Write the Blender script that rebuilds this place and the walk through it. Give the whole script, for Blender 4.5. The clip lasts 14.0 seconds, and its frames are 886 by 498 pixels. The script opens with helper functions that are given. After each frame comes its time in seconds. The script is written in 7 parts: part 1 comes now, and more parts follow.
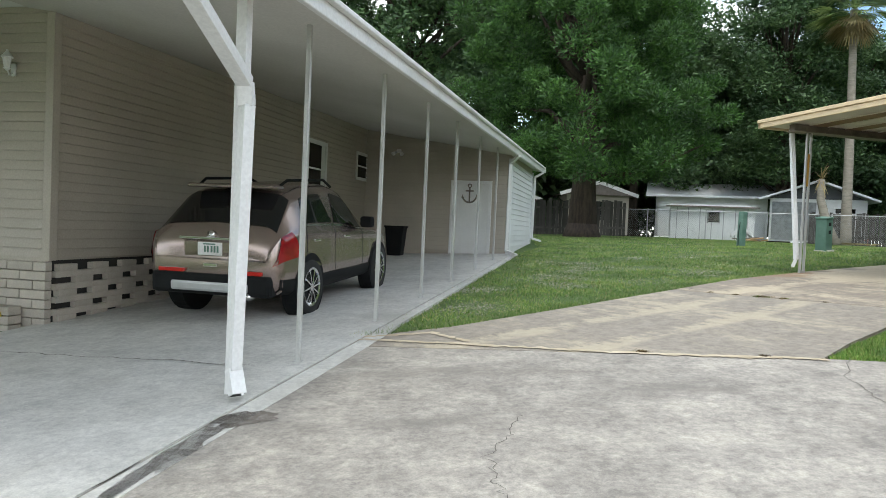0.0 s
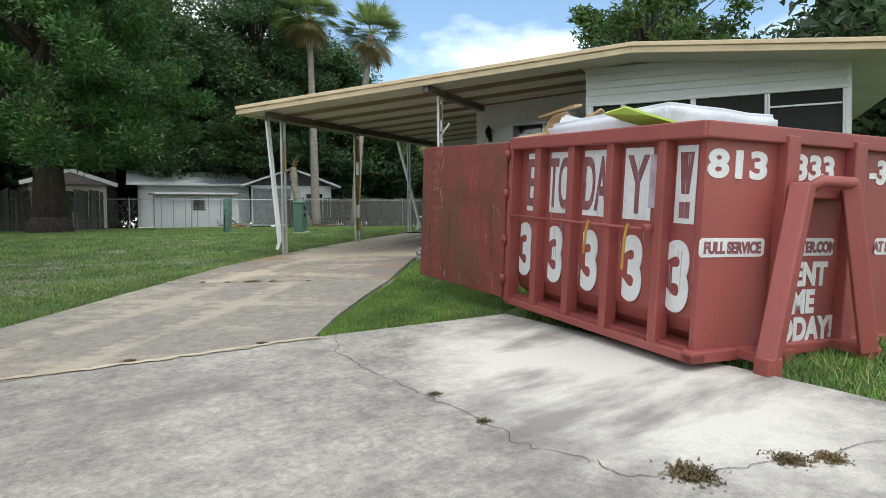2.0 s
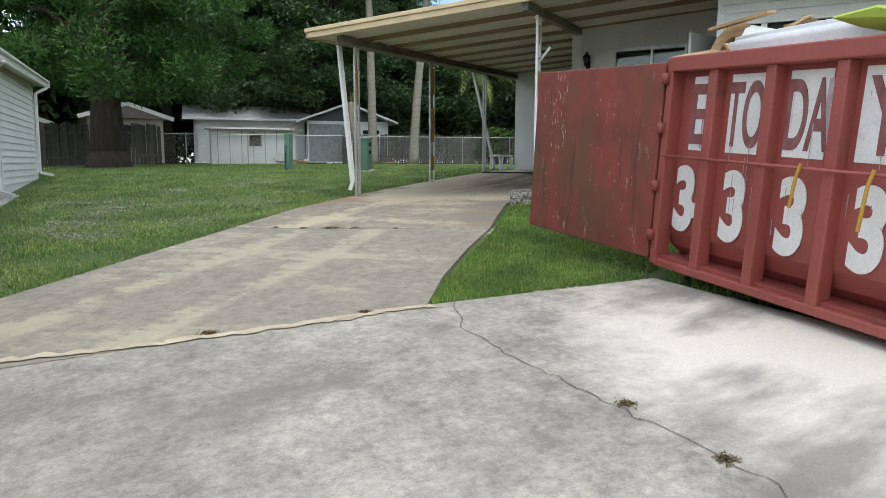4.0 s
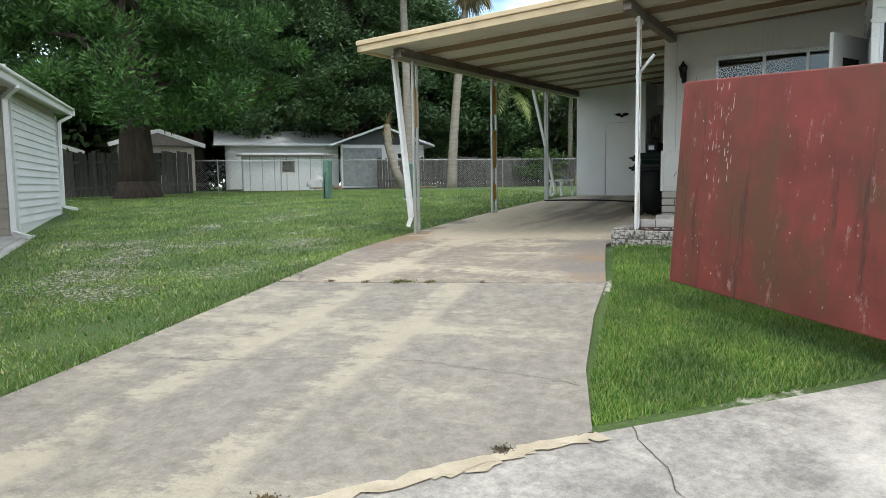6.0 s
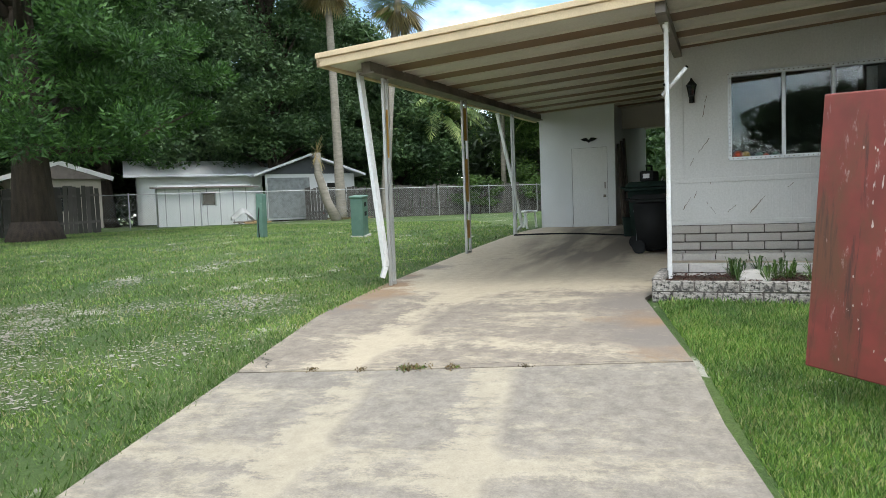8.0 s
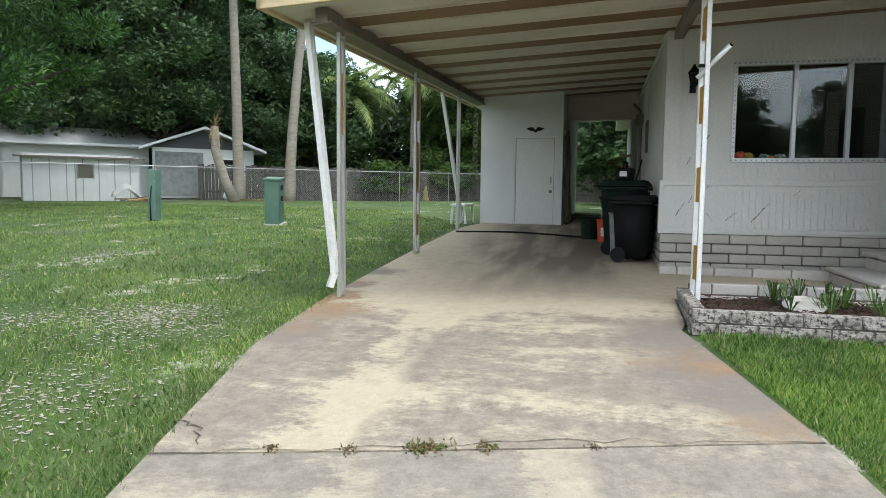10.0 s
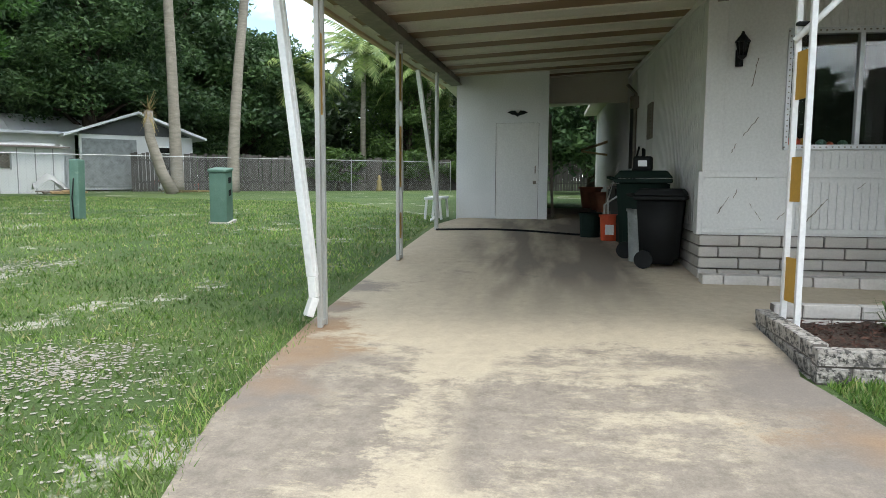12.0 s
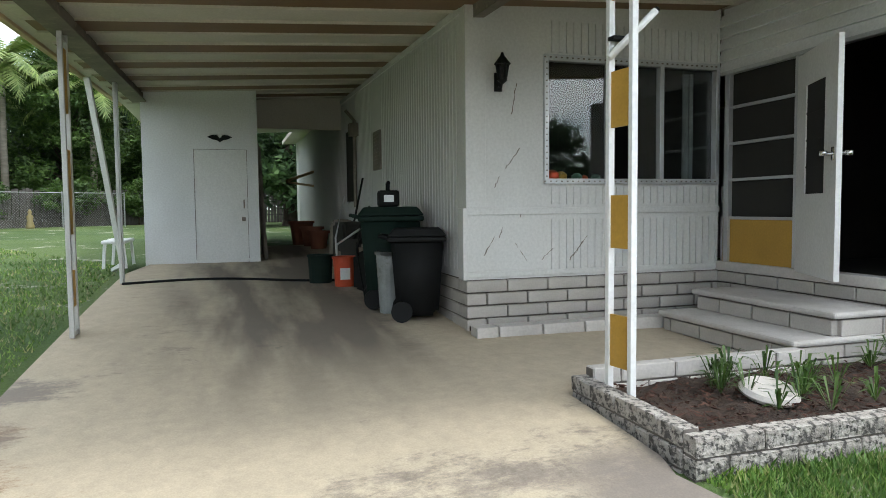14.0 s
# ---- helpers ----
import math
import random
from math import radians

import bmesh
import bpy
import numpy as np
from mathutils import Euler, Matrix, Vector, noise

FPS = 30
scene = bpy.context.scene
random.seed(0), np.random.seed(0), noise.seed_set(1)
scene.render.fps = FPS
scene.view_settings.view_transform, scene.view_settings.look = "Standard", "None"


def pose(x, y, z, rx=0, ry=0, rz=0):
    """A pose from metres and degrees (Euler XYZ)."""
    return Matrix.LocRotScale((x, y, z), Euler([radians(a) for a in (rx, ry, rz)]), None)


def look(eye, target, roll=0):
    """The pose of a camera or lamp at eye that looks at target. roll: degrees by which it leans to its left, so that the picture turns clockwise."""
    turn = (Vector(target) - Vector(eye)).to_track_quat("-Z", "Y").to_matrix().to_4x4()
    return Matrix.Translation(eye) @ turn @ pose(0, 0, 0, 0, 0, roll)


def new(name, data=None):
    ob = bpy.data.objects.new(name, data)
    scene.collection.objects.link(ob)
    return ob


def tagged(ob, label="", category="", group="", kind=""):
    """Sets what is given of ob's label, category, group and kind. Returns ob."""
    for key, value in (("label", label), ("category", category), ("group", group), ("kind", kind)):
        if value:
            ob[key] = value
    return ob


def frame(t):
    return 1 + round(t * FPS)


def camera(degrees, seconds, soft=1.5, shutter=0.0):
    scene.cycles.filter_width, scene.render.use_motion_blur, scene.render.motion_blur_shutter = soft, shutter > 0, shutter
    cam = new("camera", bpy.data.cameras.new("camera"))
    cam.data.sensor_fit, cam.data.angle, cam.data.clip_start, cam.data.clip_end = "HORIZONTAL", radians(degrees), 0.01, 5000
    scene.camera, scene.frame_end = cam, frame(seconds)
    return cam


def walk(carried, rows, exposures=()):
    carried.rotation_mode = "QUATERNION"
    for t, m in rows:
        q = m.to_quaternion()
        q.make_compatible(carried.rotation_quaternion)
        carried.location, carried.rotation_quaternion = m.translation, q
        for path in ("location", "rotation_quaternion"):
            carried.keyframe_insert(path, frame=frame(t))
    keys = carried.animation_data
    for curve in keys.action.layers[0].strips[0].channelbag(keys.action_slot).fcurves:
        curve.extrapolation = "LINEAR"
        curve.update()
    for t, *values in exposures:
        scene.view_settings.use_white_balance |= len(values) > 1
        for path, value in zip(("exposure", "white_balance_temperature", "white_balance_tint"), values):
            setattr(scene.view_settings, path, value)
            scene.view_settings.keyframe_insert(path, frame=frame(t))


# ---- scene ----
cam = camera(65.9, 14.0, 0.8)
METRES, EYE, TILT, LEAN, TURN = 11.5, 1.5, 0.0, 0.0, 0.0
ROWS = [
    (0.0, 0.0, 0.0, 0.0, 0.08, -1.81, -2.46),
    (0.5, -0.0058, 0.0141, -0.0017, -13.94, -1.45, -1.35),
    (1.0, -0.0082, 0.0246, -0.0027, -22.19, -3.15, -0.84),
    (1.5, 0.0046, 0.0376, -0.0022, -29.43, -2.29, 0.05),
    (2.0, 0.0195, 0.0504, -0.0004, -41.06, -2.04, 0.56),
    (2.5, 0.0295, 0.0753, -0.0014, -48.87, -2.79, -0.81),
    (3.0, 0.0302, 0.1044, 0.0026, -46.72, -6.53, -0.78),
    (3.5, 0.036, 0.1393, 0.0016, -38.9, -7.85, -0.96),
    (6.0, 0.0892, 0.3394, 0.0167, -34.84, -5.45, 0.8),
    (6.5, 0.1014, 0.3812, 0.0242, -34.58, -5.01, -0.3),
    (7.0, 0.1105, 0.4241, 0.0309, -36.44, -2.82, 0.59),
    (9.5, 0.163, 0.6304, 0.0388, -48.61, -5.47, 0.72),
    (10.0, 0.1802, 0.6668, 0.0435, -50.5, -4.78, -0.63),
    (10.5, 0.1955, 0.703, 0.0451, -54.21, -3.65, 0.61),
    (11.0, 0.2154, 0.7342, 0.0466, -55.54, -3.09, 0.65),
    (11.5, 0.2344, 0.7613, 0.046, -56.0, -4.2, -0.54),
    (12.0, 0.2583, 0.7902, 0.0498, -55.18, -5.79, -0.3),
    (12.5, 0.2856, 0.8183, 0.0496, -65.99, -6.11, -0.93),
    (13.0, 0.3063, 0.848, 0.0532, -70.24, -3.85, -0.06),
    (13.5, 0.3323, 0.8698, 0.0563, -70.07, -4.74, 0.8),
    (14.0, 0.3625, 0.8849, 0.059, -81.11, -3.46, 0.59),
]
walk(cam, [(t, pose(0, 0, EYE, TILT, LEAN, TURN) @ pose(METRES * x, METRES * y, METRES * z, 90 + pitch, roll, yaw)) for t, x, y, z, yaw, pitch, roll in ROWS],
     [(t, s, 6400, 6) for t, s in ((0.0, 0.60), (1.0, 0.48), (2.0, 0.28), (3.0, 0.14), (3.6, 0.25), (6.0, 0.62), (7.0, 0.74), (10.0, 0.80), (12.0, 0.86), (14.0, 1.03))])

# late-morning overcast: bright cloud sheet with blue gaps
world = bpy.data.worlds.new("sky")
scene.world = world
world.use_nodes = True
wn, wl = world.node_tree.nodes, world.node_tree.links
wn.clear()
w_out = wn.new("ShaderNodeOutputWorld")
w_bg = wn.new("ShaderNodeBackground")
w_sky = wn.new("ShaderNodeTexSky")
w_sky.sky_type, w_sky.sun_disc = "NISHITA", False
w_sky.sun_elevation, w_sky.sun_rotation = radians(58), radians(200)
w_co = wn.new("ShaderNodeTexCoord")
w_map = wn.new("ShaderNodeMapping")
w_map.inputs["Scale"].default_value = (1.0, 1.0, 2.2)
w_noise = wn.new("ShaderNodeTexNoise")
w_noise.inputs["Scale"].default_value, w_noise.inputs["Detail"].default_value = 2.6, 8
w_ramp = wn.new("ShaderNodeValToRGB")
w_ramp.color_ramp.elements[0].position, w_ramp.color_ramp.elements[1].position = 0.40, 0.56
w_mix = wn.new("ShaderNodeMixRGB")
w_mix.inputs[2].default_value = (17.5, 17.9, 18.3, 1)
w_blue = wn.new("ShaderNodeMixRGB")
w_blue.blend_type, w_blue.inputs[0].default_value, w_blue.inputs[2].default_value = "MULTIPLY", 1.0, (1.7, 1.75, 1.75, 1)
wl.new(w_co.outputs["Generated"], w_map.inputs[0])
wl.new(w_map.outputs[0], w_noise.inputs[0])
wl.new(w_noise.outputs[0], w_ramp.inputs[0])
wl.new(w_ramp.outputs[0], w_mix.inputs[0])
wl.new(w_sky.outputs[0], w_blue.inputs[1])
wl.new(w_blue.outputs[0], w_mix.inputs[1])
wl.new(w_mix.outputs[0], w_bg.inputs[0])
w_bg.inputs[1].default_value = 0.1
wl.new(w_bg.outputs[0], w_out.inputs[0])
sun_data = bpy.data.lights.new("sun", "SUN")
sun_data.energy, sun_data.angle, sun_data.color = 0.9, radians(14), (1.0, 0.96, 0.9)
sun = new("sun", sun_data)
sun.matrix_world = look((0, 0, 40), (5.0, 20.0, 0))


# ---- materials ----
def nodes_of(name):
    m = bpy.data.materials.new(name)
    m.use_nodes = True
    nt = m.node_tree
    return m, nt, nt.nodes["Principled BSDF"]


def ramp(nt, src, stops):
    r = nt.nodes.new("ShaderNodeValToRGB")
    while len(r.color_ramp.elements) < len(stops):
        r.color_ramp.elements.new(0.5)
    for e, (p, c) in zip(r.color_ramp.elements, stops):
        e.position, e.color = p, (*c, 1) if len(c) == 3 else c
    nt.links.new(src, r.inputs[0])
    return r.outputs[0]


def tex_noise(nt, scale, detail=5.0, rough=0.55, stretch=None, turn=0.0):
    co = nt.nodes.new("ShaderNodeTexCoord")
    n = nt.nodes.new("ShaderNodeTexNoise")
    n.inputs["Scale"].default_value, n.inputs["Detail"].default_value, n.inputs["Roughness"].default_value = scale, detail, rough
    src = co.outputs["Object"]
    if stretch:
        mp = nt.nodes.new("ShaderNodeMapping")
        mp.vector_type = "TEXTURE"
        mp.inputs["Rotation"].default_value = (0, 0, radians(turn))
        mp.inputs["Scale"].default_value = tuple(1 / v for v in stretch)
        nt.links.new(src, mp.inputs[0])
        src = mp.outputs[0]
    nt.links.new(src, n.inputs[0])
    return n.outputs[0]


def mixc(nt, fac, a, b, mode="MIX"):
    x = nt.nodes.new("ShaderNodeMixRGB")
    x.blend_type = mode
    for i, v in ((0, fac), (1, a), (2, b)):
        if isinstance(v, (int, float)):
            x.inputs[i].default_value = v
        elif isinstance(v, tuple):
            x.inputs[i].default_value = (*v, 1)
        else:
            nt.links.new(v, x.inputs[i])
    return x.outputs[0]


def bump(nt, bsdf, src, strength=0.3, dist=0.01):
    b = nt.nodes.new("ShaderNodeBump")
    b.inputs["Strength"].default_value, b.inputs["Distance"].default_value = strength, dist
    nt.links.new(src, b.inputs["Height"])
    nt.links.new(b.outputs[0], bsdf.inputs["Normal"])


def mat(name, a, b=None, scale=3.0, fine=60.0, rough=0.7, metal=0.0, bmp=0.15, dirt=None, dirt_at=(0.55, 0.75), stretch=None, dist=0.005, piece=0.0):
    """Paint or stone: two tones in large patches, a fine grain, optional stains, a little relief."""
    m, nt, p = nodes_of(name)
    b = b or tuple(c * 0.82 for c in a)
    col = ramp(nt, tex_noise(nt, scale, 6, stretch=stretch), [(0.35, a), (0.65, b)])
    g = tex_noise(nt, fine, 3)
    col = mixc(nt, 0.35, col, ramp(nt, g, [(0.3, (0.62, 0.62, 0.62)), (0.7, (1, 1, 1))]), "MULTIPLY")
    if dirt:
        d = ramp(nt, tex_noise(nt, scale * 2.3, 8, 0.7, stretch), [(dirt_at[0], (0, 0, 0)), (dirt_at[1], (1, 1, 1))])
        col = mixc(nt, d, col, dirt)
    if piece:
        oi = nt.nodes.new("ShaderNodeObjectInfo")
        col = mixc(nt, 1.0, col, ramp(nt, oi.outputs["Random"], [(0, (1 - piece,) * 3), (1, (1, 1, 1))]), "MULTIPLY")
    nt.links.new(col, p.inputs["Base Color"])
    p.inputs["Roughness"].default_value, p.inputs["Metallic"].default_value = rough, metal
    if bmp:
        bump(nt, p, g, bmp, dist)
    return m


def leafmat(name, dark, light, scale=0.6, straw=None):
    m, nt, p = nodes_of(name)
    geo = nt.nodes.new("ShaderNodeNewGeometry")
    tint = ramp(nt, geo.outputs["Random Per Island"], [(0, dark), (1, light)] if straw is None else [(0, dark), (0.8, light), (0.86, straw), (1, straw)])
    big = ramp(nt, tex_noise(nt, scale, 3), [(0.35, (0.55, 0.6, 0.6)), (0.65, (1.1, 1.1, 0.9))])
    col = mixc(nt, 1.0, tint, big, "MULTIPLY")
    nt.links.new(col, p.inputs["Base Color"])
    p.inputs["Roughness"].default_value = 0.55
    tr = nt.nodes.new("ShaderNodeBsdfTranslucent")
    nt.links.new(col, tr.inputs[0])
    mx = nt.nodes.new("ShaderNodeMixShader")
    mx.inputs[0].default_value = 0.3
    nt.links.new(p.outputs[0], mx.inputs[1])
    nt.links.new(tr.outputs[0], mx.inputs[2])
    nt.links.new(mx.outputs[0], nt.nodes["Material Output"].inputs[0])
    return m


def concrete(name, light, dark, stain=None, stretch=None, patch=None, stain_at=(0.56, 0.72), soft=1.0):
    """Old broomed concrete: mottled, blackened by algae. patch: a bleached area (x, y, rx, ry)."""
    m, nt, p = nodes_of(name)
    n1 = tex_noise(nt, 0.8, 12, 0.72, stretch)
    n2 = tex_noise(nt, 3.2, 10, 0.75)
    n3 = tex_noise(nt, 85, 3)
    n4 = tex_noise(nt, 18, 8, 0.8)
    col = ramp(nt, n1, [(0.36, dark), (0.62, light)])
    col = mixc(nt, 0.8 * soft, col, ramp(nt, n4, [(0.38, (0.62, 0.62, 0.63)), (0.6, (1.12, 1.12, 1.1))]), "MULTIPLY")
    col = mixc(nt, 0.75 * soft, col, ramp(nt, n2, [(0.34, (0.70, 0.70, 0.71)), (0.64, (1.12, 1.11, 1.09))]), "MULTIPLY")
    if patch:
        co = nt.nodes.new("ShaderNodeTexCoord")
        mp = nt.nodes.new("ShaderNodeMapping")
        mp.vector_type = "TEXTURE"
        mp.inputs["Location"].default_value = (patch[0], patch[1], 0)
        mp.inputs["Rotation"].default_value = (0, 0, radians(patch[4]))
        mp.inputs["Scale"].default_value = (patch[2], patch[3], 50)
        nt.links.new(co.outputs["Object"], mp.inputs[0])
        gr = nt.nodes.new("ShaderNodeTexGradient")
        gr.gradient_type = "SPHERICAL"
        nt.links.new(mp.outputs[0], gr.inputs[0])
        add = nt.nodes.new("ShaderNodeMath")
        add.operation = "MULTIPLY_ADD"
        nt.links.new(n2, add.inputs[0])
        add.inputs[1].default_value = 0.55
        nt.links.new(gr.outputs["Fac"], add.inputs[2])
        col = mixc(nt, ramp(nt, add.outputs[0], [(0.36, (0, 0, 0)), (0.75, (0.85,) * 3)]), col, (0.66, 0.62, 0.56))
    if stain:
        s = ramp(nt, tex_noise(nt, 0.7, 7, 0.6, (0.6, 1.5, 1)), [(stain_at[0], (0, 0, 0)), (stain_at[1], (0.8,) * 3)])
        col = mixc(nt, s, col, stain)
    col = mixc(nt, 0.5, col, ramp(nt, n3, [(0.3, (0.72, 0.72, 0.72)), (0.7, (1.08, 1.08, 1.08))]), "MULTIPLY")
    nt.links.new(col, p.inputs["Base Color"])
    p.inputs["Roughness"].default_value = 0.88
    bump(nt, p, n3, 0.35, 0.006)
    return m


def math_node(nt, op, *args):
    n = nt.nodes.new("ShaderNodeMath")
    n.operation = op
    for k, v in enumerate(args):
        if isinstance(v, (int, float)):
            n.inputs[k].default_value = v
        else:
            nt.links.new(v, n.inputs[k])
    return n.outputs[0]


def span(nt, src, a, b, lo=0.0, hi=1.0):
    """Eases from lo at a to hi at b, flat outside."""
    n = nt.nodes.new("ShaderNodeMapRange")
    n.interpolation_type = "SMOOTHSTEP"
    for k, v in zip(("From Min", "From Max", "To Min", "To Max"), (a, b, lo, hi)):
        n.inputs[k].default_value = v
    nt.links.new(src, n.inputs["Value"])
    return n.outputs["Result"]


def near_line(nt, src, at, half):
    """1 on a line of the slab's own axis, 0 from half a width away."""
    return span(nt, math_node(nt, "ABSOLUTE", math_node(nt, "SUBTRACT", src, at)), half * 0.35, half, 1.0, 0.0)


def drive_concrete(name, turn, cream, grey, bias, tracks, joints, worn_x, rust=(), grime=False):
    """Broomed driveway concrete: a cream sandy skin flaking off grey, swept bare or sandy along wheel lines and joints.
    turn: its long axis; bias: more of the grey; tracks and joints: sandy lines along and across; worn_x: where the flaking fades out;
    rust: ochre washes (x, y, radius); grime: tyre and oil darkening in the parking bay."""
    m, nt, p = nodes_of(name)
    co = nt.nodes.new("ShaderNodeTexCoord")
    mp = nt.nodes.new("ShaderNodeMapping")
    mp.vector_type = "TEXTURE"
    mp.inputs["Location"].default_value = (10.2, 10.9, 0)
    mp.inputs["Rotation"].default_value = (0, 0, radians(turn))
    nt.links.new(co.outputs["Object"], mp.inputs[0])
    sep = nt.nodes.new("ShaderNodeSeparateXYZ")
    nt.links.new(mp.outputs[0], sep.inputs[0])

    def grain(scale, sx, sy, detail, rough):
        q = nt.nodes.new("ShaderNodeMapping")
        q.inputs["Scale"].default_value = (sx, sy, 1)
        nt.links.new(mp.outputs[0], q.inputs[0])
        n = nt.nodes.new("ShaderNodeTexNoise")
        n.inputs["Scale"].default_value, n.inputs["Detail"].default_value, n.inputs["Roughness"].default_value = scale, detail, rough
        nt.links.new(q.outputs[0], n.inputs[0])
        return n.outputs[0]
    big, flake, mid, fine = grain(0.7, 1.2, 0.9, 4, 0.5), grain(3.4, 1.7, 0.8, 15, 0.84), grain(8, 1, 1, 10, 0.8), grain(95, 1, 1, 3, 0.5)
    xs = math_node(nt, "MULTIPLY_ADD", math_node(nt, "SUBTRACT", mid, 0.5), 0.5, sep.outputs[0])
    ys = math_node(nt, "MULTIPLY_ADD", math_node(nt, "SUBTRACT", flake, 0.5), 0.9, sep.outputs[1])
    amount = math_node(nt, "ADD", math_node(nt, "MULTIPLY", flake, 0.66), math_node(nt, "MULTIPLY", big, 0.34))
    amount = math_node(nt, "ADD", amount, bias)
    amount = math_node(nt, "ADD", amount, span(nt, xs, worn_x[0], worn_x[1], 0.0, -0.14))
    for y, w in tracks:
        amount = math_node(nt, "SUBTRACT", amount, math_node(nt, "MULTIPLY", near_line(nt, ys, y, w), 0.09))
    for x, w in joints:
        amount = math_node(nt, "SUBTRACT", amount, math_node(nt, "MULTIPLY", near_line(nt, xs, x, w), 0.055))
    pale = mixc(nt, ramp(nt, mid, [(0.36, (0, 0, 0)), (0.64, (1, 1, 1))]), tuple(c * 0.80 for c in cream), cream)
    dull = mixc(nt, ramp(nt, mid, [(0.38, (0, 0, 0)), (0.62, (1, 1, 1))]), tuple(c * 0.9 for c in grey), tuple(c * 1.45 for c in grey))
    col = mixc(nt, ramp(nt, amount, [(0.455, (0, 0, 0)), (0.50, (0.6,) * 3), (0.545, (0.95,) * 3)]), pale, dull)
    pos = nt.nodes.new("ShaderNodeNewGeometry").outputs["Position"]
    for x, y, r in rust:
        d = nt.nodes.new("ShaderNodeVectorMath")
        d.operation = "DISTANCE"
        d.inputs[1].default_value = (x, y, ground_z(x, y))
        nt.links.new(pos, d.inputs[0])
        k = math_node(nt, "ADD", math_node(nt, "DIVIDE", d.outputs["Value"], r), math_node(nt, "MULTIPLY", math_node(nt, "SUBTRACT", flake, 0.5), 4.0))
        wash = span(nt, k, 0.45, 1.0, 0.85, 0.0)
        col = mixc(nt, wash, col, mixc(nt, ramp(nt, big, [(0.42, (0, 0, 0)), (0.55, (1, 1, 1))]), (0.26, 0.165, 0.095), (0.20, 0.172, 0.15)))
    if grime:
        long = grain(1.5, 0.28, 1.6, 5, 0.5)
        bay = math_node(nt, "MULTIPLY", math_node(nt, "MULTIPLY", span(nt, ys, 0.3, 0.8), span(nt, ys, 3.0, 2.2)), span(nt, xs, -2.6, 0.8))
        lane = math_node(nt, "MULTIPLY", near_line(nt, sep.outputs[1], 0.95, 0.35), span(nt, xs, -0.6, 1.0))
        k = math_node(nt, "ADD", math_node(nt, "MULTIPLY", bay, span(nt, long, 0.33, 0.66)), math_node(nt, "MULTIPLY", lane, 0.55))
        col = mixc(nt, math_node(nt, "MINIMUM", k, 0.85), col, (0.15, 0.125, 0.105))
    col = mixc(nt, 0.45, col, ramp(nt, fine, [(0.3, (0.74, 0.74, 0.74)), (0.7, (1.06, 1.06, 1.06))]), "MULTIPLY")
    nt.links.new(col, p.inputs["Base Color"])
    p.inputs["Roughness"].default_value = 0.88
    bump(nt, p, mixc(nt, 0.5, fine, amount), 0.3, 0.006)
    return m


def ground_z(x, y):
    """The lot rises gently from the street towards the houses and levels off behind them."""
    u = 0.06 * x + 0.04 * y
    rise = 0.12 * math.exp(-((x - 8.2) ** 2 + (y - 9.0) ** 2) / 6.5)   # the verge by the planter lies a little higher
    if u > 0.9:
        return 0.9 + 0.6 * math.tanh((u - 0.9) / 0.6) + rise
    return u + rise if u > 0 else 0.35 * math.tanh(u / 0.35)


M_APRON = concrete("apron_concrete", (0.405, 0.375, 0.335), (0.27, 0.248, 0.222), stain=(0.17, 0.155, 0.138), stain_at=(0.53, 0.66), patch=(4.35, 3.55, 1.5, 2.6, -18))
M_DRIVE = drive_concrete("drive_concrete", 36, (0.43, 0.375, 0.285), (0.205, 0.182, 0.155), 0.055, ((2.75, 0.22), (1.75, 0.2)), ((-4.9, 0.25), (-6.6, 0.2)), (20, 21))
M_PORT = drive_concrete("carport_concrete", 26.2, (0.50, 0.425, 0.315), (0.20, 0.17, 0.14), 0.03, ((2.15, 0.3),), ((-3.15, 0.22), (-4.7, 0.2)), (-3.3, -1.9), ((6.2, 12.6, 0.62), (6.75, 12.95, 0.4), (7.25, 13.2, 0.3), (5.6, 12.2, 0.42), (7.25, 9.6, 0.5), (6.65, 9.05, 0.6), (6.2, 8.6, 0.45), (8.0, 13.5, 0.3)), True)
M_LSLAB = concrete("left_slab_concrete", (0.60, 0.59, 0.56), (0.50, 0.49, 0.46), stain=(0.36, 0.345, 0.31), soft=0.6)
M_SAND = mat("sand", (0.55, 0.47, 0.35), (0.40, 0.33, 0.23), 5, 90, 0.95, bmp=0.4)
M_CRACK = mat("crack_dirt", (0.09, 0.08, 0.065), None, 8, 90, 0.95)
M_BEIGE = mat("beige_siding", (0.50, 0.45, 0.375), (0.44, 0.395, 0.33), 0.8, 40, 0.5, bmp=0.05, piece=0.06)
M_LIGHTBEIGE = mat("pale_block", (0.55, 0.50, 0.43), (0.44, 0.40, 0.34), 2.5, 60, 0.85, bmp=0.3, piece=0.15)
M_WHITE = mat("white_metal", (0.80, 0.80, 0.79), (0.72, 0.72, 0.71), 1.5, 30, 0.4, bmp=0.03, dirt=(0.5, 0.48, 0.43), dirt_at=(0.62, 0.85))
M_WHITESIDE = mat("white_siding", (0.78, 0.79, 0.79), (0.70, 0.71, 0.70), 0.9, 40, 0.5, bmp=0.04, piece=0.05)
M_CEIL = mat("ceiling_panel", (0.62, 0.60, 0.56), (0.56, 0.54, 0.50), 0.6, 30, 0.6, bmp=0.03)
M_HOUSE = mat("house_metal_wall", (0.66, 0.66, 0.645), (0.58, 0.58, 0.56), 0.7, 40, 0.5, bmp=0.02, dirt=(0.44, 0.42, 0.38), dirt_at=(0.66, 0.9))
